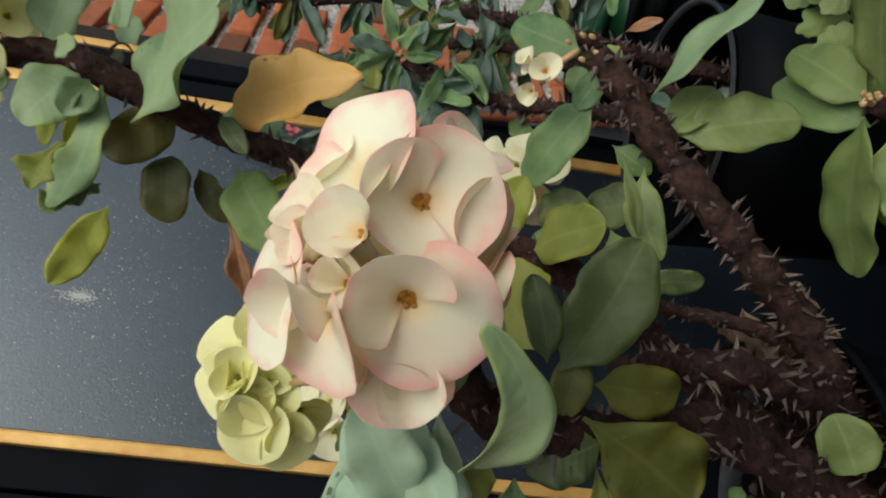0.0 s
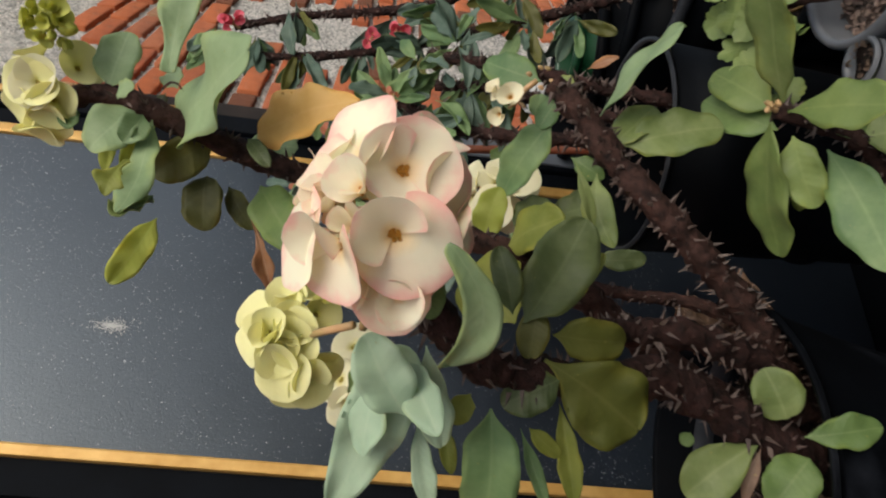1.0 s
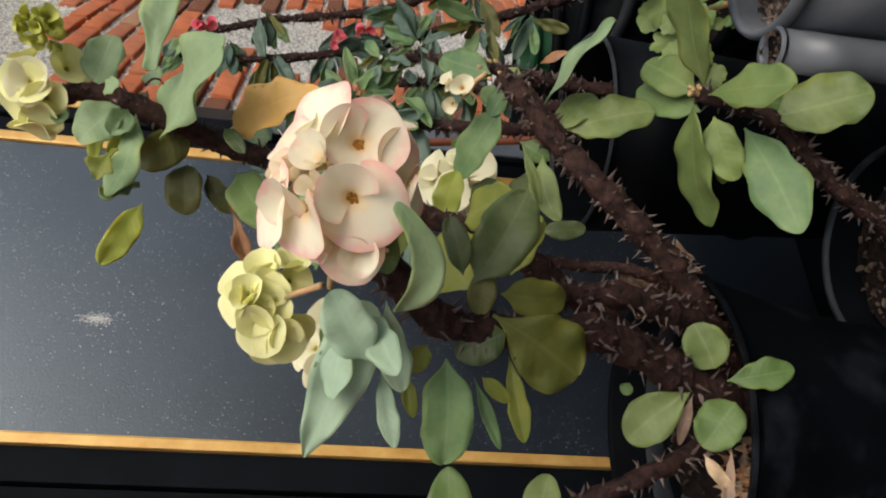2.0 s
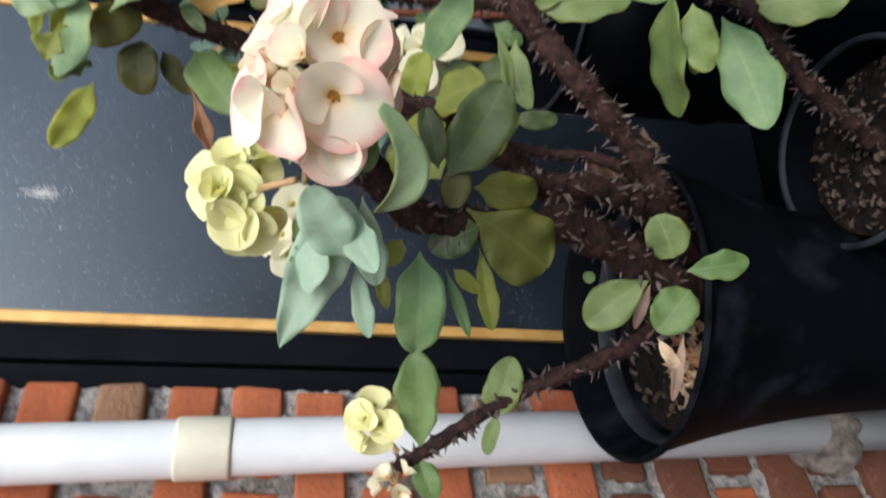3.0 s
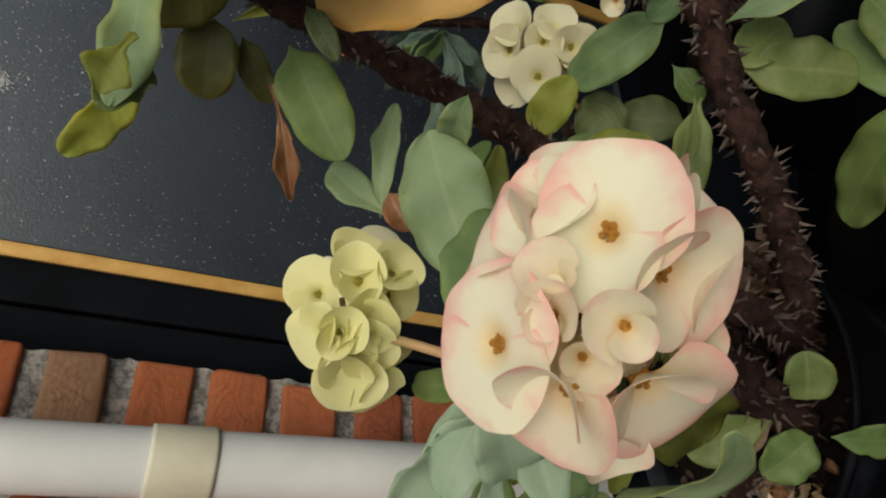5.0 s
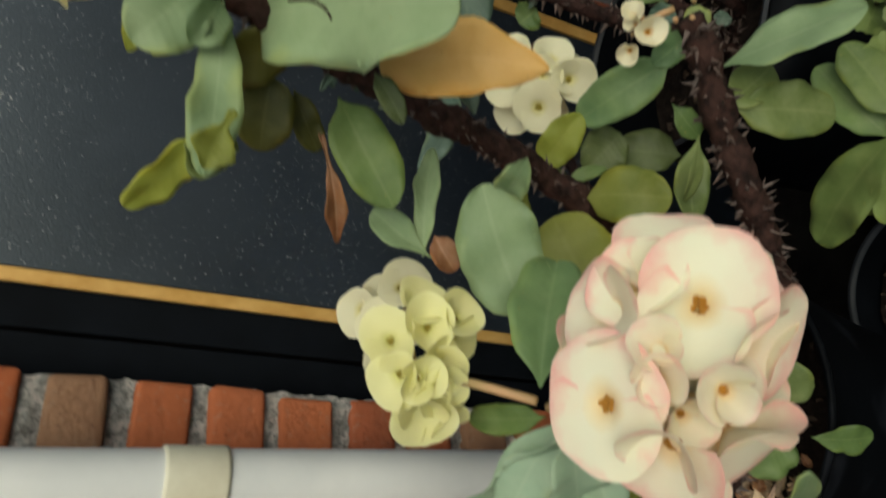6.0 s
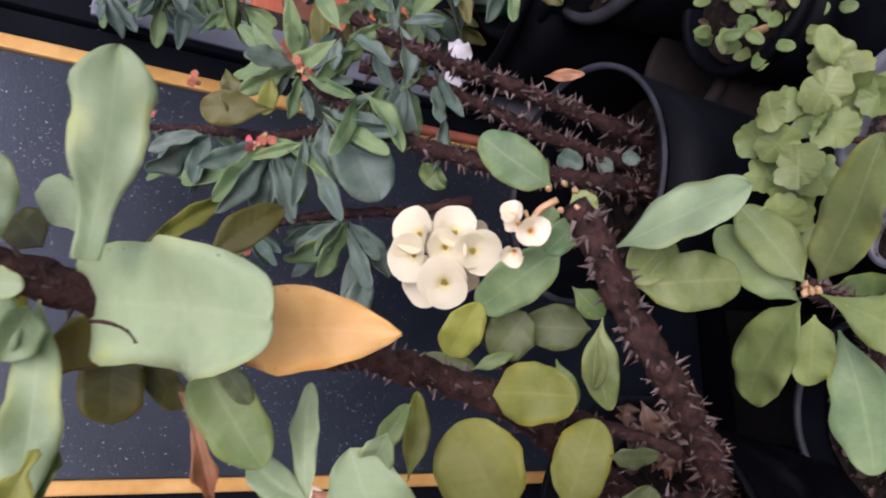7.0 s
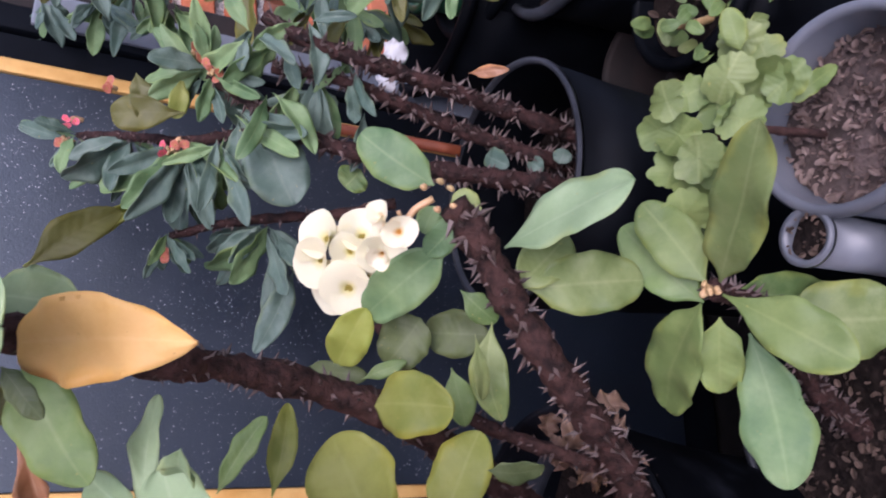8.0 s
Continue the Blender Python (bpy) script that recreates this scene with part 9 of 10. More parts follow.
crenate(plant, (0.171, -0.604, 0.272), (-0.37, -0.50, 1.02), 0.0127, 55, M_LIME)
crenate(plant, (0.083, -0.520, 0.283), (-0.40, -0.46, 0.77), 0.0141, 56, M_WHORL)
crenate(plant, (0.143, -0.585, 0.279), (-0.12, -0.37, 0.95), 0.0141, 57, M_WHORL)
leaf(plant, (0.172, -0.599, 0.287), (0.195, -0.611, 0.298), 0.016, "oval", M_WHORL, (-0.55, -0.41, 0.73), 0.06, 0.12, 0.03, 576)
leaf(plant, (0.134, -0.598, 0.263), (0.148, -0.622, 0.240), 0.012, "scal", M_WHORL, (-0.45, -0.74, 0.50), 0.06, 0.12, 0.03, 577)
pot("plant_pot", (0.416, -0.512, 0.150), 0.075, 0.055, 0.390, M_POT, "small black pot of the jade plant")
soil((0.416, -0.512, 0.150), 0.067, "soil under the jade plant", 20, 9, 0.02)
plant = thing("jade_plant", (0.416, -0.512, 0.13), "jade plant with small fleshy rounded leaves", "plant")
stem(plant, [(0.413, -0.522, 0.071), (0.392, -0.513, 0.105), (0.372, -0.504, 0.143), (0.364, -0.494, 0.174)], 0.006, 0.003, 578, M_STALK, 0.001, 0.05)
leaf(plant, (0.377, -0.506, 0.066), (0.366, -0.497, 0.090), 0.014, "round", M_LIME, (-0.51, -0.86, 0.06), 0.1, 0.1, 0.0, 579)
leaf(plant, (0.417, -0.532, 0.141), (0.425, -0.547, 0.148), 0.013, "round", M_MID, (-0.82, -0.14, 0.55), 0.1, 0.1, 0.0, 580)
leaf(plant, (0.377, -0.533, 0.186), (0.359, -0.538, 0.177), 0.012, "round", M_MID, (-0.36, -0.25, 0.90), 0.1, 0.1, 0.0, 581)
leaf(plant, (0.372, -0.554, 0.152), (0.349, -0.550, 0.152), 0.012, "round", M_LIME, (-0.09, -0.55, 0.83), 0.1, 0.1, 0.0, 582)
leaf(plant, (0.368, -0.482, 0.185), (0.366, -0.480, 0.209), 0.013, "round", M_MID, (-0.84, -0.55, -0.03), 0.1, 0.1, 0.0, 583)
leaf(plant, (0.364, -0.516, 0.170), (0.348, -0.507, 0.187), 0.012, "round", M_MID, (-0.32, -0.93, 0.17), 0.1, 0.1, 0.0, 584)
leaf(plant, (0.369, -0.483, 0.130), (0.360, -0.476, 0.154), 0.013, "round", M_LIME, (-0.60, -0.80, 0.00), 0.1, 0.1, 0.0, 585)
leaf(plant, (0.419, -0.520, 0.104), (0.419, -0.519, 0.129), 0.014, "round", M_MID, (-0.90, -0.44, 0.01), 0.1, 0.1, 0.0, 586)
leaf(plant, (0.397, -0.513, 0.175), (0.402, -0.519, 0.194), 0.013, "round", M_MID, (-0.95, -0.23, 0.19), 0.1, 0.1, 0.0, 587)
leaf(plant, (0.363, -0.501, 0.186), (0.343, -0.493, 0.197), 0.013, "round", M_LIME, (-0.16, -0.91, 0.39), 0.1, 0.1, 0.0, 588)
leaf(plant, (0.350, -0.497, 0.135), (0.330, -0.488, 0.148), 0.013, "round", M_MID, (-0.15, -0.90, 0.40), 0.1, 0.1, 0.0, 589)
leaf(plant, (0.350, -0.513, 0.097), (0.353, -0.515, 0.121), 0.013, "round", M_MID, (-0.93, -0.37, 0.08), 0.1, 0.1, 0.0, 590)
leaf(plant, (0.374, -0.526, 0.078), (0.358, -0.534, 0.068), 0.013, "round", M_LIME, (-0.44, -0.21, 0.87), 0.1, 0.1, 0.0, 591)
leaf(plant, (0.428, -0.529, 0.125), (0.407, -0.531, 0.117), 0.013, "round", M_MID, (-0.30, -0.30, 0.90), 0.1, 0.1, 0.0, 592)
leaf(plant, (0.405, -0.505, 0.192), (0.393, -0.497, 0.213), 0.013, "round", M_MID, (-0.55, -0.84, -0.01), 0.1, 0.1, 0.0, 593)
leaf(plant, (0.358, -0.494, 0.127), (0.347, -0.505, 0.116), 0.013, "round", M_LIME, (-0.52, -0.23, 0.82), 0.1, 0.1, 0.0, 594)
leaf(plant, (0.403, -0.519, 0.133), (0.379, -0.514, 0.133), 0.013, "round", M_MID, (-0.11, -0.58, 0.81), 0.1, 0.1, 0.0, 595)
leaf(plant, (0.368, -0.532, 0.143), (0.351, -0.523, 0.159), 0.013, "round", M_MID, (-0.28, -0.93, 0.23), 0.1, 0.1, 0.0, 596)
leaf(plant, (0.423, -0.537, 0.099), (0.398, -0.531, 0.102), 0.013, "round", M_LIME, (-0.08, -0.63, 0.77), 0.1, 0.1, 0.0, 597)
leaf(plant, (0.348, -0.511, 0.178), (0.331, -0.517, 0.170), 0.012, "round", M_MID, (-0.36, -0.28, 0.89), 0.1, 0.1, 0.0, 598)
leaf(plant, (0.383, -0.562, 0.092), (0.364, -0.552, 0.108), 0.013, "round", M_MID, (-0.19, -0.92, 0.35), 0.1, 0.1, 0.0, 599)
leaf(plant, (0.386, -0.481, 0.164), (0.362, -0.475, 0.165), 0.013, "round", M_LIME, (-0.11, -0.68, 0.73), 0.1, 0.1, 0.0, 600)
leaf(plant, (0.345, -0.501, 0.202), (0.338, -0.515, 0.193), 0.012, "round", M_MID, (-0.61, -0.19, 0.77), 0.1, 0.1, 0.0, 601)
leaf(plant, (0.404, -0.528, 0.088), (0.411, -0.544, 0.094), 0.013, "round", M_MID, (-0.78, -0.13, 0.61), 0.1, 0.1, 0.0, 602)
leaf(plant, (0.336, -0.531, 0.124), (0.330, -0.545, 0.116), 0.012, "round", M_LIME, (-0.60, -0.18, 0.78), 0.1, 0.1, 0.0, 603)
leaf(plant, (0.345, -0.499, 0.142), (0.328, -0.490, 0.159), 0.013, "round", M_MID, (-0.23, -0.93, 0.28), 0.1, 0.1, 0.0, 604)
leaf(plant, (0.373, -0.531, 0.074), (0.369, -0.528, 0.100), 0.013, "round", M_MID, (-0.81, -0.59, -0.02), 0.1, 0.1, 0.0, 605)
leaf(plant, (0.406, -0.514, 0.168), (0.382, -0.512, 0.165), 0.013, "round", M_LIME, (-0.16, -0.52, 0.84), 0.1, 0.1, 0.0, 606)
leaf(plant, (0.363, -0.515, 0.113), (0.367, -0.533, 0.114), 0.013, "round", M_MID, (-0.72, -0.17, 0.67), 0.1, 0.1, 0.0, 607)
leaf(plant, (0.361, -0.540, 0.141), (0.338, -0.536, 0.142), 0.012, "round", M_MID, (-0.08, -0.57, 0.82), 0.1, 0.1, 0.0, 608)
leaf(plant, (0.420, -0.504, 0.139), (0.408, -0.515, 0.128), 0.013, "round", M_LIME, (-0.58, -0.20, 0.79), 0.1, 0.1, 0.0, 609)
leaf(plant, (0.364, -0.490, 0.197), (0.361, -0.488, 0.220), 0.013, "round", M_MID, (-0.81, -0.58, -0.05), 0.1, 0.1, 0.0, 610)
leaf(plant, (0.369, -0.510, 0.178), (0.356, -0.520, 0.168), 0.013, "round", M_MID, (-0.50, -0.20, 0.84), 0.1, 0.1, 0.0, 611)
leaf(plant, (0.356, -0.542, 0.102), (0.342, -0.534, 0.122), 0.013, "round", M_LIME, (-0.41, -0.91, 0.11), 0.1, 0.1, 0.0, 612)
leaf(plant, (0.385, -0.481, 0.135), (0.371, -0.472, 0.156), 0.013, "round", M_MID, (-0.45, -0.89, 0.08), 0.1, 0.1, 0.0, 613)
leaf(plant, (0.409, -0.515, 0.123), (0.388, -0.518, 0.115), 0.013, "round", M_MID, (-0.31, -0.31, 0.90), 0.1, 0.1, 0.0, 614)
leaf(plant, (0.423, -0.501, 0.166), (0.428, -0.507, 0.187), 0.013, "round", M_LIME, (-0.95, -0.27, 0.16), 0.1, 0.1, 0.0, 615)
leaf(plant, (0.418, -0.504, 0.112), (0.406, -0.515, 0.101), 0.014, "round", M_MID, (-0.56, -0.20, 0.80), 0.1, 0.1, 0.0, 616)
leaf(plant, (0.362, -0.545, 0.112), (0.361, -0.561, 0.108), 0.013, "round", M_MID, (-0.67, -0.17, 0.72), 0.1, 0.1, 0.0, 617)
leaf(plant, (0.413, -0.527, 0.124), (0.397, -0.517, 0.143), 0.013, "round", M_LIME, (-0.39, -0.91, 0.13), 0.1, 0.1, 0.0, 618)
leaf(plant, (0.368, -0.484, 0.170), (0.370, -0.501, 0.166), 0.013, "round", M_MID, (-0.71, -0.22, 0.66), 0.1, 0.1, 0.0, 619)
leaf(plant, (0.400, -0.541, 0.109), (0.408, -0.556, 0.117), 0.013, "round", M_MID, (-0.81, -0.11, 0.57), 0.1, 0.1, 0.0, 620)
leaf(plant, (0.426, -0.514, 0.146), (0.428, -0.515, 0.169), 0.013, "round", M_LIME, (-0.93, -0.36, 0.06), 0.1, 0.1, 0.0, 621)
leaf(plant, (0.337, -0.516, 0.149), (0.325, -0.527, 0.140), 0.012, "round", M_MID, (-0.50, -0.20, 0.84), 0.1, 0.1, 0.0, 622)
leaf(plant, (0.352, -0.565, 0.106), (0.343, -0.577, 0.098), 0.012, "round", M_MID, (-0.56, -0.13, 0.82), 0.1, 0.1, 0.0, 623)
leaf(plant, (0.401, -0.550, 0.070), (0.386, -0.558, 0.060), 0.013, "round", M_LIME, (-0.47, -0.17, 0.87), 0.1, 0.1, 0.0, 624)
pot("plant_pot", (0.677, -0.298, 0.304), 0.052, 0.042, 0.544, M_GREEN, "dark green plastic pot at the back")
bm = bmesh.new()
tube(bm, smooth_path([(0.370, -0.278, 0.480), (0.345, -0.302, 0.404), (0.320, -0.327, 0.328)], 0.02), lambda s: 0.0055, 8)
tagged(link("plastic_strip", bm, M_TERRA), "terracotta-coloured plastic strip among the stems", "strip")
pot("plant_pot", (0.644, -0.294, 0.300), 0.135, 0.105, 0.540, M_POT, "tall black plastic pot in the shade")
pot("plant_pot", (0.647, -0.377, 0.270), 0.12, 0.095, 0.510, M_POT, "tall black plastic pot in the shade")
pot("clay_pot", (0.445, -0.395, 0.110), 0.06, 0.05, 0.350, M_CLAY, "dark brown clay pot in the shade")
pot("plant_pot", (0.230, -0.361, 0.130), 0.075, 0.055, 0.370, M_POT, "small black plastic pot between the larger ones")
plant = thing("fallen_bract", (0.4, -0.3, 0.3), "white fallen petals caught among the stems", "petal")
leaf(plant, (0.435, -0.346, 0.402), (0.409, -0.350, 0.384), 0.024, "wavy", M_WHITE, (-0.40, -0.59, 0.70), 0.1, 0.1, 0.1, 625, name="petal")
leaf(plant, (0.403, -0.332, 0.407), (0.378, -0.335, 0.393), 0.017, "wavy", M_WHITE, (-0.31, -0.65, 0.69), 0.2, 0.2, 0.1, 626, name="petal")
plant = thing("husk_pile", (-0.12, -0.30, 0.23), "pale dry husks and petals on the soil", "litter")
leaf(plant, (-0.118, -0.232, 0.227), (-0.119, -0.223, 0.227), 0.012, "wavy", M_STRAW, (-0.71, -1.00, 1.00), 0.2, 0.5, 0.15, 627, name="husk")
leaf(plant, (-0.161, -0.265, 0.236), (-0.151, -0.259, 0.232), 0.014, "wavy", M_HUSK, (-0.00, -0.53, 1.00), 0.2, 0.5, 0.15, 628, name="husk")
leaf(plant, (-0.139, -0.271, 0.226), (-0.129, -0.284, 0.230), 0.012, "wavy", M_BROWN, (0.68, -0.13, 1.00), 0.2, 0.5, 0.15, 629, name="husk")
leaf(plant, (-0.160, -0.297, 0.233), (-0.144, -0.304, 0.235), 0.009, "wavy", M_STRAW, (0.46, -0.09, 1.00), 0.2, 0.5, 0.15, 630, name="husk")
leaf(plant, (-0.132, -0.253, 0.232), (-0.134, -0.263, 0.235), 0.011, "wavy", M_HUSK, (-0.20, 0.10, 1.00), 0.2, 0.5, 0.15, 631, name="husk")
leaf(plant, (-0.158, -0.255, 0.233), (-0.145, -0.260, 0.229), 0.014, "wavy", M_BROWN, (-0.09, -0.56, 1.00), 0.2, 0.5, 0.15, 632, name="husk")
leaf(plant, (-0.147, -0.286, 0.234), (-0.151, -0.277, 0.231), 0.009, "wavy", M_STRAW, (-0.70, -0.30, 1.00), 0.2, 0.5, 0.15, 633, name="husk")
leaf(plant, (-0.127, -0.250, 0.236), (-0.125, -0.239, 0.236), 0.014, "wavy", M_HUSK, (-0.32, -0.19, 1.00), 0.2, 0.5, 0.15, 634, name="husk")
leaf(plant, (-0.145, -0.285, 0.228), (-0.158, -0.284, 0.223), 0.011, "wavy", M_BROWN, (-0.12, 0.10, 1.00), 0.2, 0.5, 0.15, 635, name="husk")
leaf(plant, (-0.119, -0.295, 0.234), (-0.125, -0.310, 0.238), 0.012, "wavy", M_STRAW, (-0.44, -0.42, 1.00), 0.2, 0.5, 0.15, 636, name="husk")
leaf(plant, (-0.129, -0.286, 0.235), (-0.137, -0.279, 0.231), 0.012, "wavy", M_HUSK, (-0.80, -0.84, 1.00), 0.2, 0.5, 0.15, 637, name="husk")
leaf(plant, (-0.134, -0.271, 0.230), (-0.140, -0.285, 0.236), 0.009, "wavy", M_BROWN, (-0.30, -0.75, 1.00), 0.2, 0.5, 0.15, 638, name="husk")
leaf(plant, (-0.173, -0.259, 0.228), (-0.168, -0.252, 0.228), 0.014, "wavy", M_STRAW, (-0.10, 0.06, 1.00), 0.2, 0.5, 0.15, 639, name="husk")
leaf(plant, (-0.138, -0.283, 0.231), (-0.138, -0.271, 0.227), 0.008, "wavy", M_HUSK, (-0.41, -0.55, 1.00), 0.2, 0.5, 0.15, 640, name="husk")
leaf(plant, (-0.104, -0.263, 0.232), (-0.109, -0.269, 0.233), 0.012, "wavy", M_BROWN, (-0.07, -0.26, 1.00), 0.2, 0.5, 0.15, 641, name="husk")
leaf(plant, (-0.143, -0.250, 0.236), (-0.160, -0.249, 0.237), 0.007, "wavy", M_STRAW, (-0.53, -0.36, 1.00), 0.2, 0.5, 0.15, 642, name="husk")
leaf(plant, (-0.163, -0.285, 0.228), (-0.171, -0.300, 0.232), 0.007, "wavy", M_HUSK, (0.09, -0.61, 1.00), 0.2, 0.5, 0.15, 643, name="husk")
leaf(plant, (-0.131, -0.266, 0.234), (-0.144, -0.270, 0.236), 0.009, "wavy", M_BROWN, (-0.30, -0.26, 1.00), 0.2, 0.5, 0.15, 644, name="husk")
leaf(plant, (-0.155, -0.261, 0.230), (-0.166, -0.251, 0.226), 0.014, "wavy", M_STRAW, (-0.33, -0.29, 1.00), 0.2, 0.5, 0.15, 645, name="husk")
leaf(plant, (-0.149, -0.254, 0.235), (-0.149, -0.271, 0.231), 0.011, "wavy", M_HUSK, (0.04, -0.41, 1.00), 0.2, 0.5, 0.15, 646, name="husk")
leaf(plant, (-0.165, -0.293, 0.231), (-0.163, -0.309, 0.226), 0.008, "wavy", M_BROWN, (0.18, 0.34, 1.00), 0.2, 0.5, 0.15, 647, name="husk")
leaf(plant, (-0.137, -0.287, 0.229), (-0.151, -0.286, 0.232), 0.009, "wavy", M_STRAW, (0.27, -0.06, 1.00), 0.2, 0.5, 0.15, 648, name="husk")
leaf(plant, (-0.156, -0.270, 0.228), (-0.146, -0.274, 0.231), 0.012, "wavy", M_HUSK, (0.07, -0.28, 1.00), 0.2, 0.5, 0.15, 649, name="husk")
leaf(plant, (-0.147, -0.270, 0.229), (-0.147, -0.254, 0.235), 0.009, "wavy", M_BROWN, (0.11, -0.44, 1.00), 0.2, 0.5, 0.15, 650, name="husk")
leaf(plant, (-0.167, -0.238, 0.228), (-0.157, -0.227, 0.231), 0.014, "wavy", M_STRAW, (0.82, -0.65, 1.00), 0.2, 0.5, 0.15, 651, name="husk")
leaf(plant, (-0.154, -0.315, 0.232), (-0.145, -0.308, 0.228), 0.012, "wavy", M_HUSK, (-0.11, 0.12, 1.00), 0.2, 0.5, 0.15, 652, name="husk")
leaf(plant, (-0.117, -0.271, 0.238), (-0.110, -0.258, 0.238), 0.012, "wavy", M_BROWN, (-0.26, -0.87, 1.00), 0.2, 0.5, 0.15, 653, name="husk")
leaf(plant, (-0.145, -0.290, 0.231), (-0.130, -0.287, 0.234), 0.012, "wavy", M_STRAW, (0.62, 0.35, 1.00), 0.2, 0.5, 0.15, 654, name="husk")
leaf(plant, (-0.136, -0.248, 0.237), (-0.123, -0.255, 0.237), 0.007, "wavy", M_HUSK, (-0.08, -0.47, 1.00), 0.2, 0.5, 0.15, 655, name="husk")
leaf(plant, (-0.126, -0.269, 0.227), (-0.139, -0.270, 0.225), 0.012, "wavy", M_BROWN, (0.42, 0.14, 1.00), 0.2, 0.5, 0.15, 656, name="husk")
leaf(plant, (-0.145, -0.296, 0.232), (-0.141, -0.307, 0.235), 0.007, "wavy", M_STRAW, (-0.36, -0.14, 1.00), 0.2, 0.5, 0.15, 657, name="husk")
leaf(plant, (-0.152, -0.284, 0.231), (-0.148, -0.270, 0.226), 0.009, "wavy", M_HUSK, (0.46, 0.37, 1.00), 0.2, 0.5, 0.15, 658, name="husk")
leaf(plant, (-0.164, -0.285, 0.228), (-0.157, -0.289, 0.231), 0.007, "wavy", M_BROWN, (-0.21, -0.24, 1.00), 0.2, 0.5, 0.15, 659, name="husk")
leaf(plant, (-0.135, -0.304, 0.229), (-0.118, -0.303, 0.226), 0.012, "wavy", M_STRAW, (0.25, -0.45, 1.00), 0.2, 0.5, 0.15, 660, name="husk")
leaf(plant, (-0.156, -0.267, 0.230), (-0.163, -0.262, 0.232), 0.009, "wavy", M_HUSK, (-0.55, -1.44, 1.00), 0.2, 0.5, 0.15, 661, name="husk")
leaf(plant, (-0.127, -0.327, 0.236), (-0.139, -0.329, 0.232), 0.007, "wavy", M_BROWN, (0.02, -0.58, 1.00), 0.2, 0.5, 0.15, 662, name="husk")
leaf(plant, (-0.170, -0.256, 0.229), (-0.161, -0.255, 0.226), 0.008, "wavy", M_STRAW, (-0.12, -0.60, 1.00), 0.2, 0.5, 0.15, 663, name="husk")
leaf(plant, (-0.125, -0.284, 0.232), (-0.113, -0.295, 0.234), 0.011, "wavy", M_HUSK, (-0.22, 0.03, 1.00), 0.2, 0.5, 0.15, 664, name="husk")
leaf(plant, (-0.167, -0.286, 0.236), (-0.160, -0.292, 0.234), 0.008, "wavy", M_BROWN, (-0.32, -0.69, 1.00), 0.2, 0.5, 0.15, 665, name="husk")
leaf(plant, (-0.136, -0.274, 0.238), (-0.144, -0.267, 0.241), 0.007, "wavy", M_STRAW, (-0.46, 0.02, 1.00), 0.2, 0.5, 0.15, 666, name="husk")
leaf(plant, (-0.141, -0.285, 0.232), (-0.129, -0.283, 0.230), 0.014, "wavy", M_HUSK, (0.40, -0.28, 1.00), 0.2, 0.5, 0.15, 667, name="husk")
leaf(plant, (-0.124, -0.275, 0.236), (-0.139, -0.277, 0.236), 0.011, "wavy", M_BROWN, (0.89, -0.17, 1.00), 0.2, 0.5, 0.15, 668, name="husk")
leaf(plant, (-0.108, -0.270, 0.227), (-0.118, -0.266, 0.223), 0.008, "wavy", M_STRAW, (0.05, -0.63, 1.00), 0.2, 0.5, 0.15, 669, name="husk")
leaf(plant, (-0.137, -0.288, 0.228), (-0.145, -0.286, 0.228), 0.009, "wavy", M_HUSK, (-0.51, 0.38, 1.00), 0.2, 0.5, 0.15, 670, name="husk")
leaf(plant, (-0.136, -0.283, 0.235), (-0.148, -0.277, 0.236), 0.012, "wavy", M_BROWN, (0.35, -0.94, 1.00), 0.2, 0.5, 0.15, 671, name="husk")
leaf(plant, (-0.140, -0.284, 0.233), (-0.130, -0.274, 0.229), 0.011, "wavy", M_STRAW, (0.38, -0.43, 1.00), 0.2, 0.5, 0.15, 672, name="husk")
leaf(plant, (-0.131, -0.243, 0.231), (-0.136, -0.257, 0.232), 0.009, "wavy", M_HUSK, (0.53, -0.54, 1.00), 0.2, 0.5, 0.15, 673, name="husk")
leaf(plant, (-0.125, -0.283, 0.226), (-0.133, -0.281, 0.225), 0.011, "wavy", M_BROWN, (-0.07, -0.29, 1.00), 0.2, 0.5, 0.15, 674, name="husk")

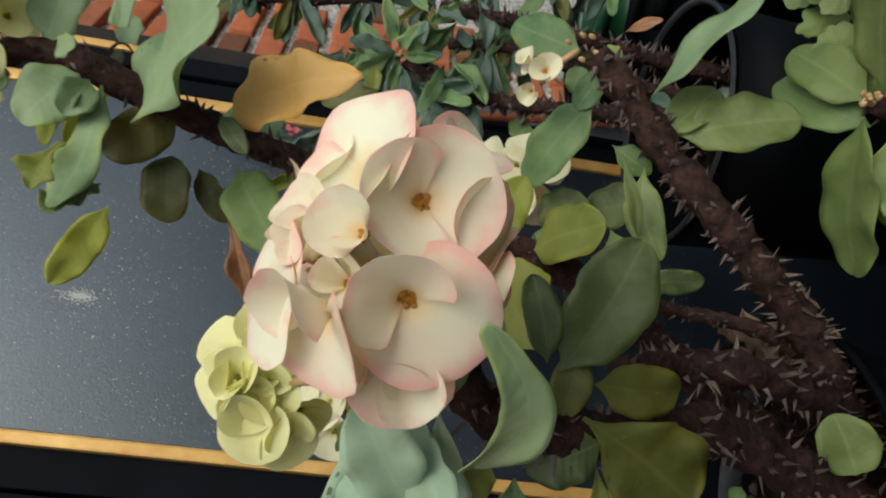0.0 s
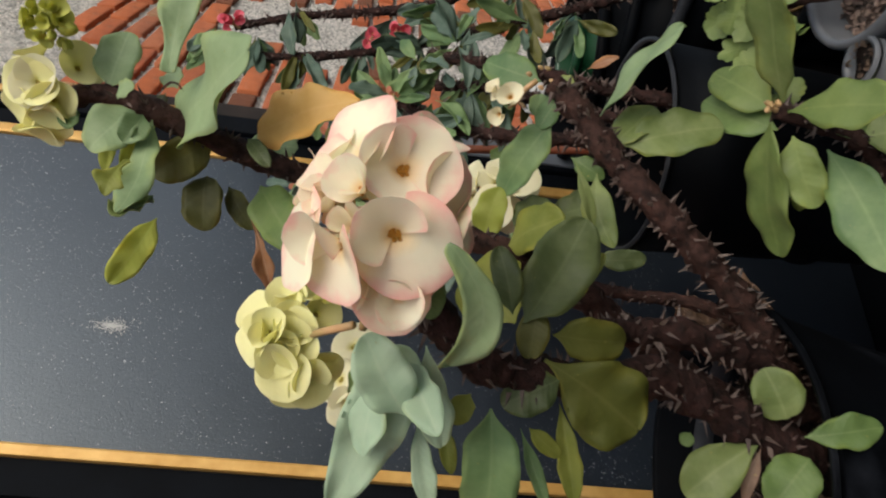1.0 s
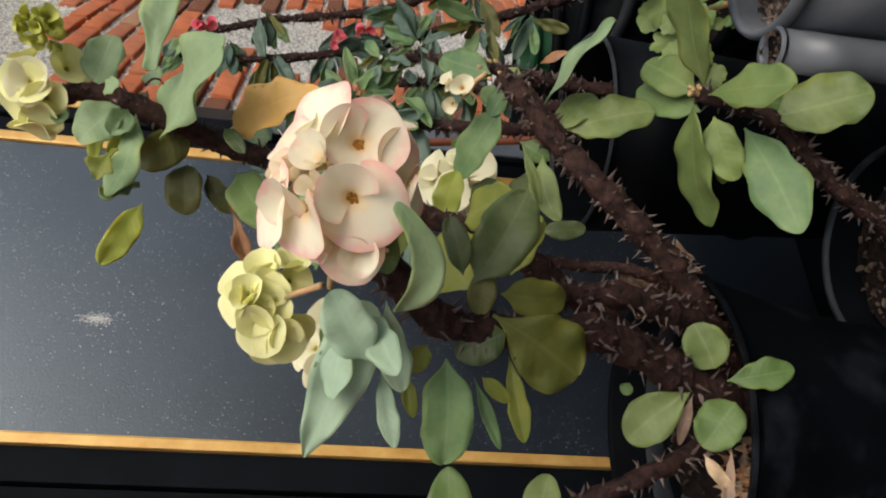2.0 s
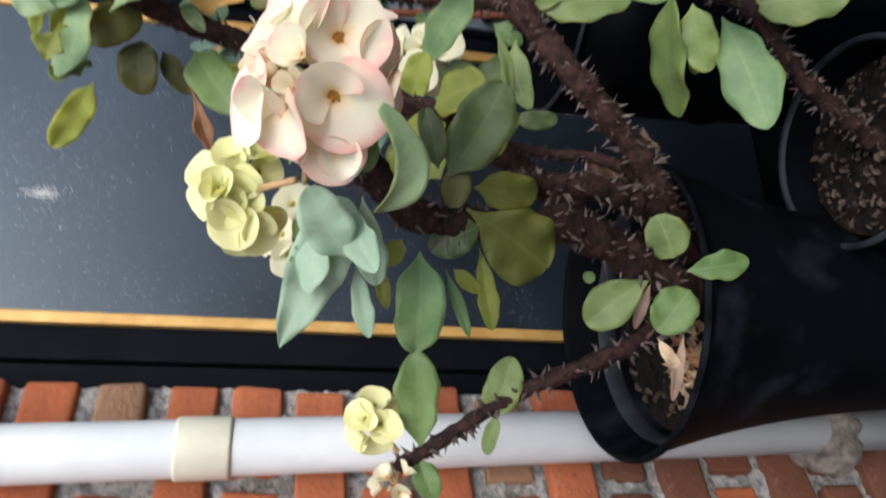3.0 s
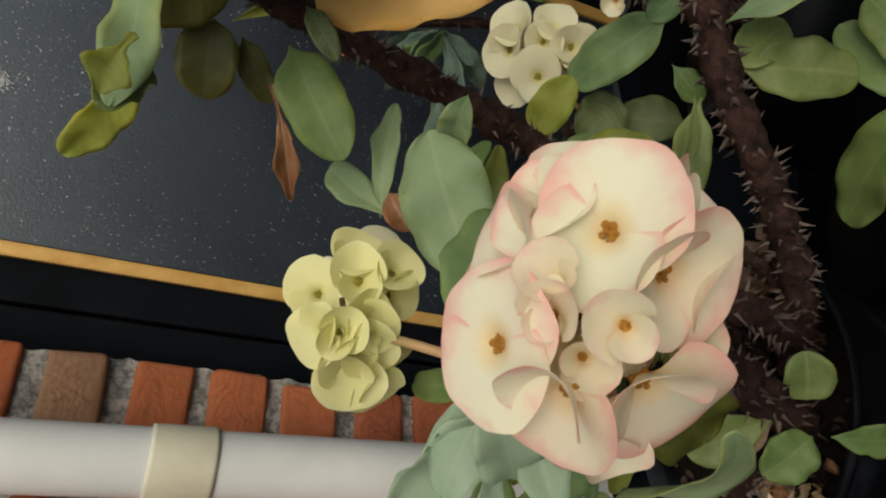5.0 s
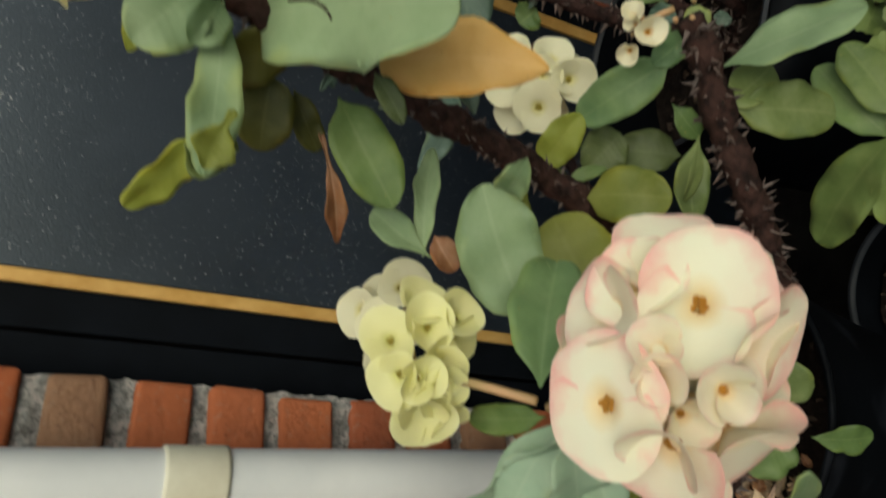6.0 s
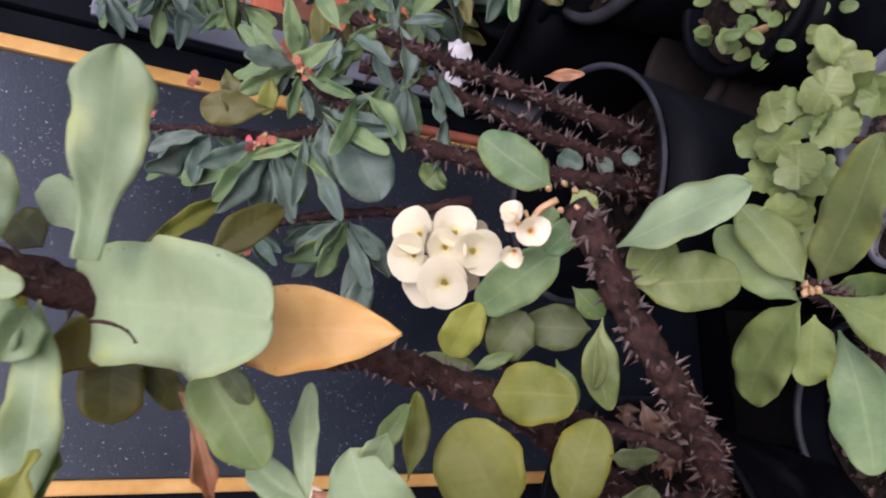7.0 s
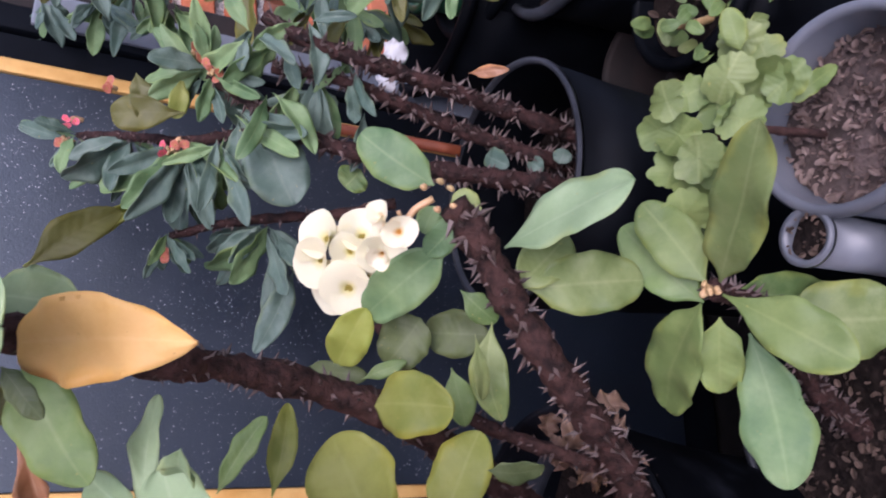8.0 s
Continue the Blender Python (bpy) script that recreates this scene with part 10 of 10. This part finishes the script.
# ---- bricks ----
def brick_mesh(seed, w, material, h=0.054, d=0.05):
    rng = random.Random(seed)
    bm = bmesh.new()
    box(bm, (0, 0, 0), (w, d, h), rng.uniform(0.004, 0.008), 3)
    for v in bm.verts:
        v.co += Vector((0.0046 * noise.noise(v.co * 32 + Vector((seed, 0, 0))), 0.0048 * noise.noise(v.co * 38 + Vector((0, seed, 0))), 0.0046 * noise.noise(v.co * 34 + Vector((0, 0, seed)))))
    me = bpy.data.meshes.new("brick")
    bm.to_mesh(me)
    bm.free()
    me.materials.append(material)
    for p in me.polygons:
        p.use_smooth = True
    return me


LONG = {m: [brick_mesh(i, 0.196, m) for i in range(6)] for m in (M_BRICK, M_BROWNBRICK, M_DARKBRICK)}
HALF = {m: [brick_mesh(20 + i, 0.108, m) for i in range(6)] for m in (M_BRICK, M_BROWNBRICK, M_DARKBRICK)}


def lay(parent, m, side, length, seed, bare=None):
    rng = random.Random(seed)
    k = -12
    while 0.653 + 0.0716 * k < 1.72:
        z = 0.653 + 0.0716 * k
        x = rng.uniform(-0.003, 0.011)
        first = True
        while x < length:
            half = first and k % 2
            w = 0.108 if half else 0.196
            if bare and bare(x + w / 2, z):
                x += w + 0.018
                first = False
                continue
            kind = M_BRICK
            # left wall's low courses: grime and the pot's shade both put into brick colour
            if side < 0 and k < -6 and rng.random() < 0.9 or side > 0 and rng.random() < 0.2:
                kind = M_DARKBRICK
            elif first and side < 0 and k in (1, -5) or rng.random() < 0.08:
                kind = M_BROWNBRICK
            me = rng.choice((HALF if half else LONG)[kind])
            ob = new("brick", me)
            ob.parent = parent
            px = -x - w if side < 0 else x
            ob.matrix_basis = m @ Matrix.Translation((px, rng.uniform(-0.004, 0.004), z - 0.0035 + rng.uniform(-0.002, 0.002))) @ Euler((rng.uniform(-0.03, 0.03), rng.uniform(-0.02, 0.02), rng.uniform(-0.03, 0.03))).to_matrix().to_4x4()
            x += w + 0.018
            first = False
        k += 1


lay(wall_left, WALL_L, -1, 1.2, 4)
lay(wall_right, WALL_R, 1, 2.7, 8, lambda x, z: (0.88 + 0.05 * math.sin(z * 23) < x < 1.32 + 0.1 * math.sin(z * 9) and z < 1.03) or z > 1.27 + 0.36 * (x - 0.64))
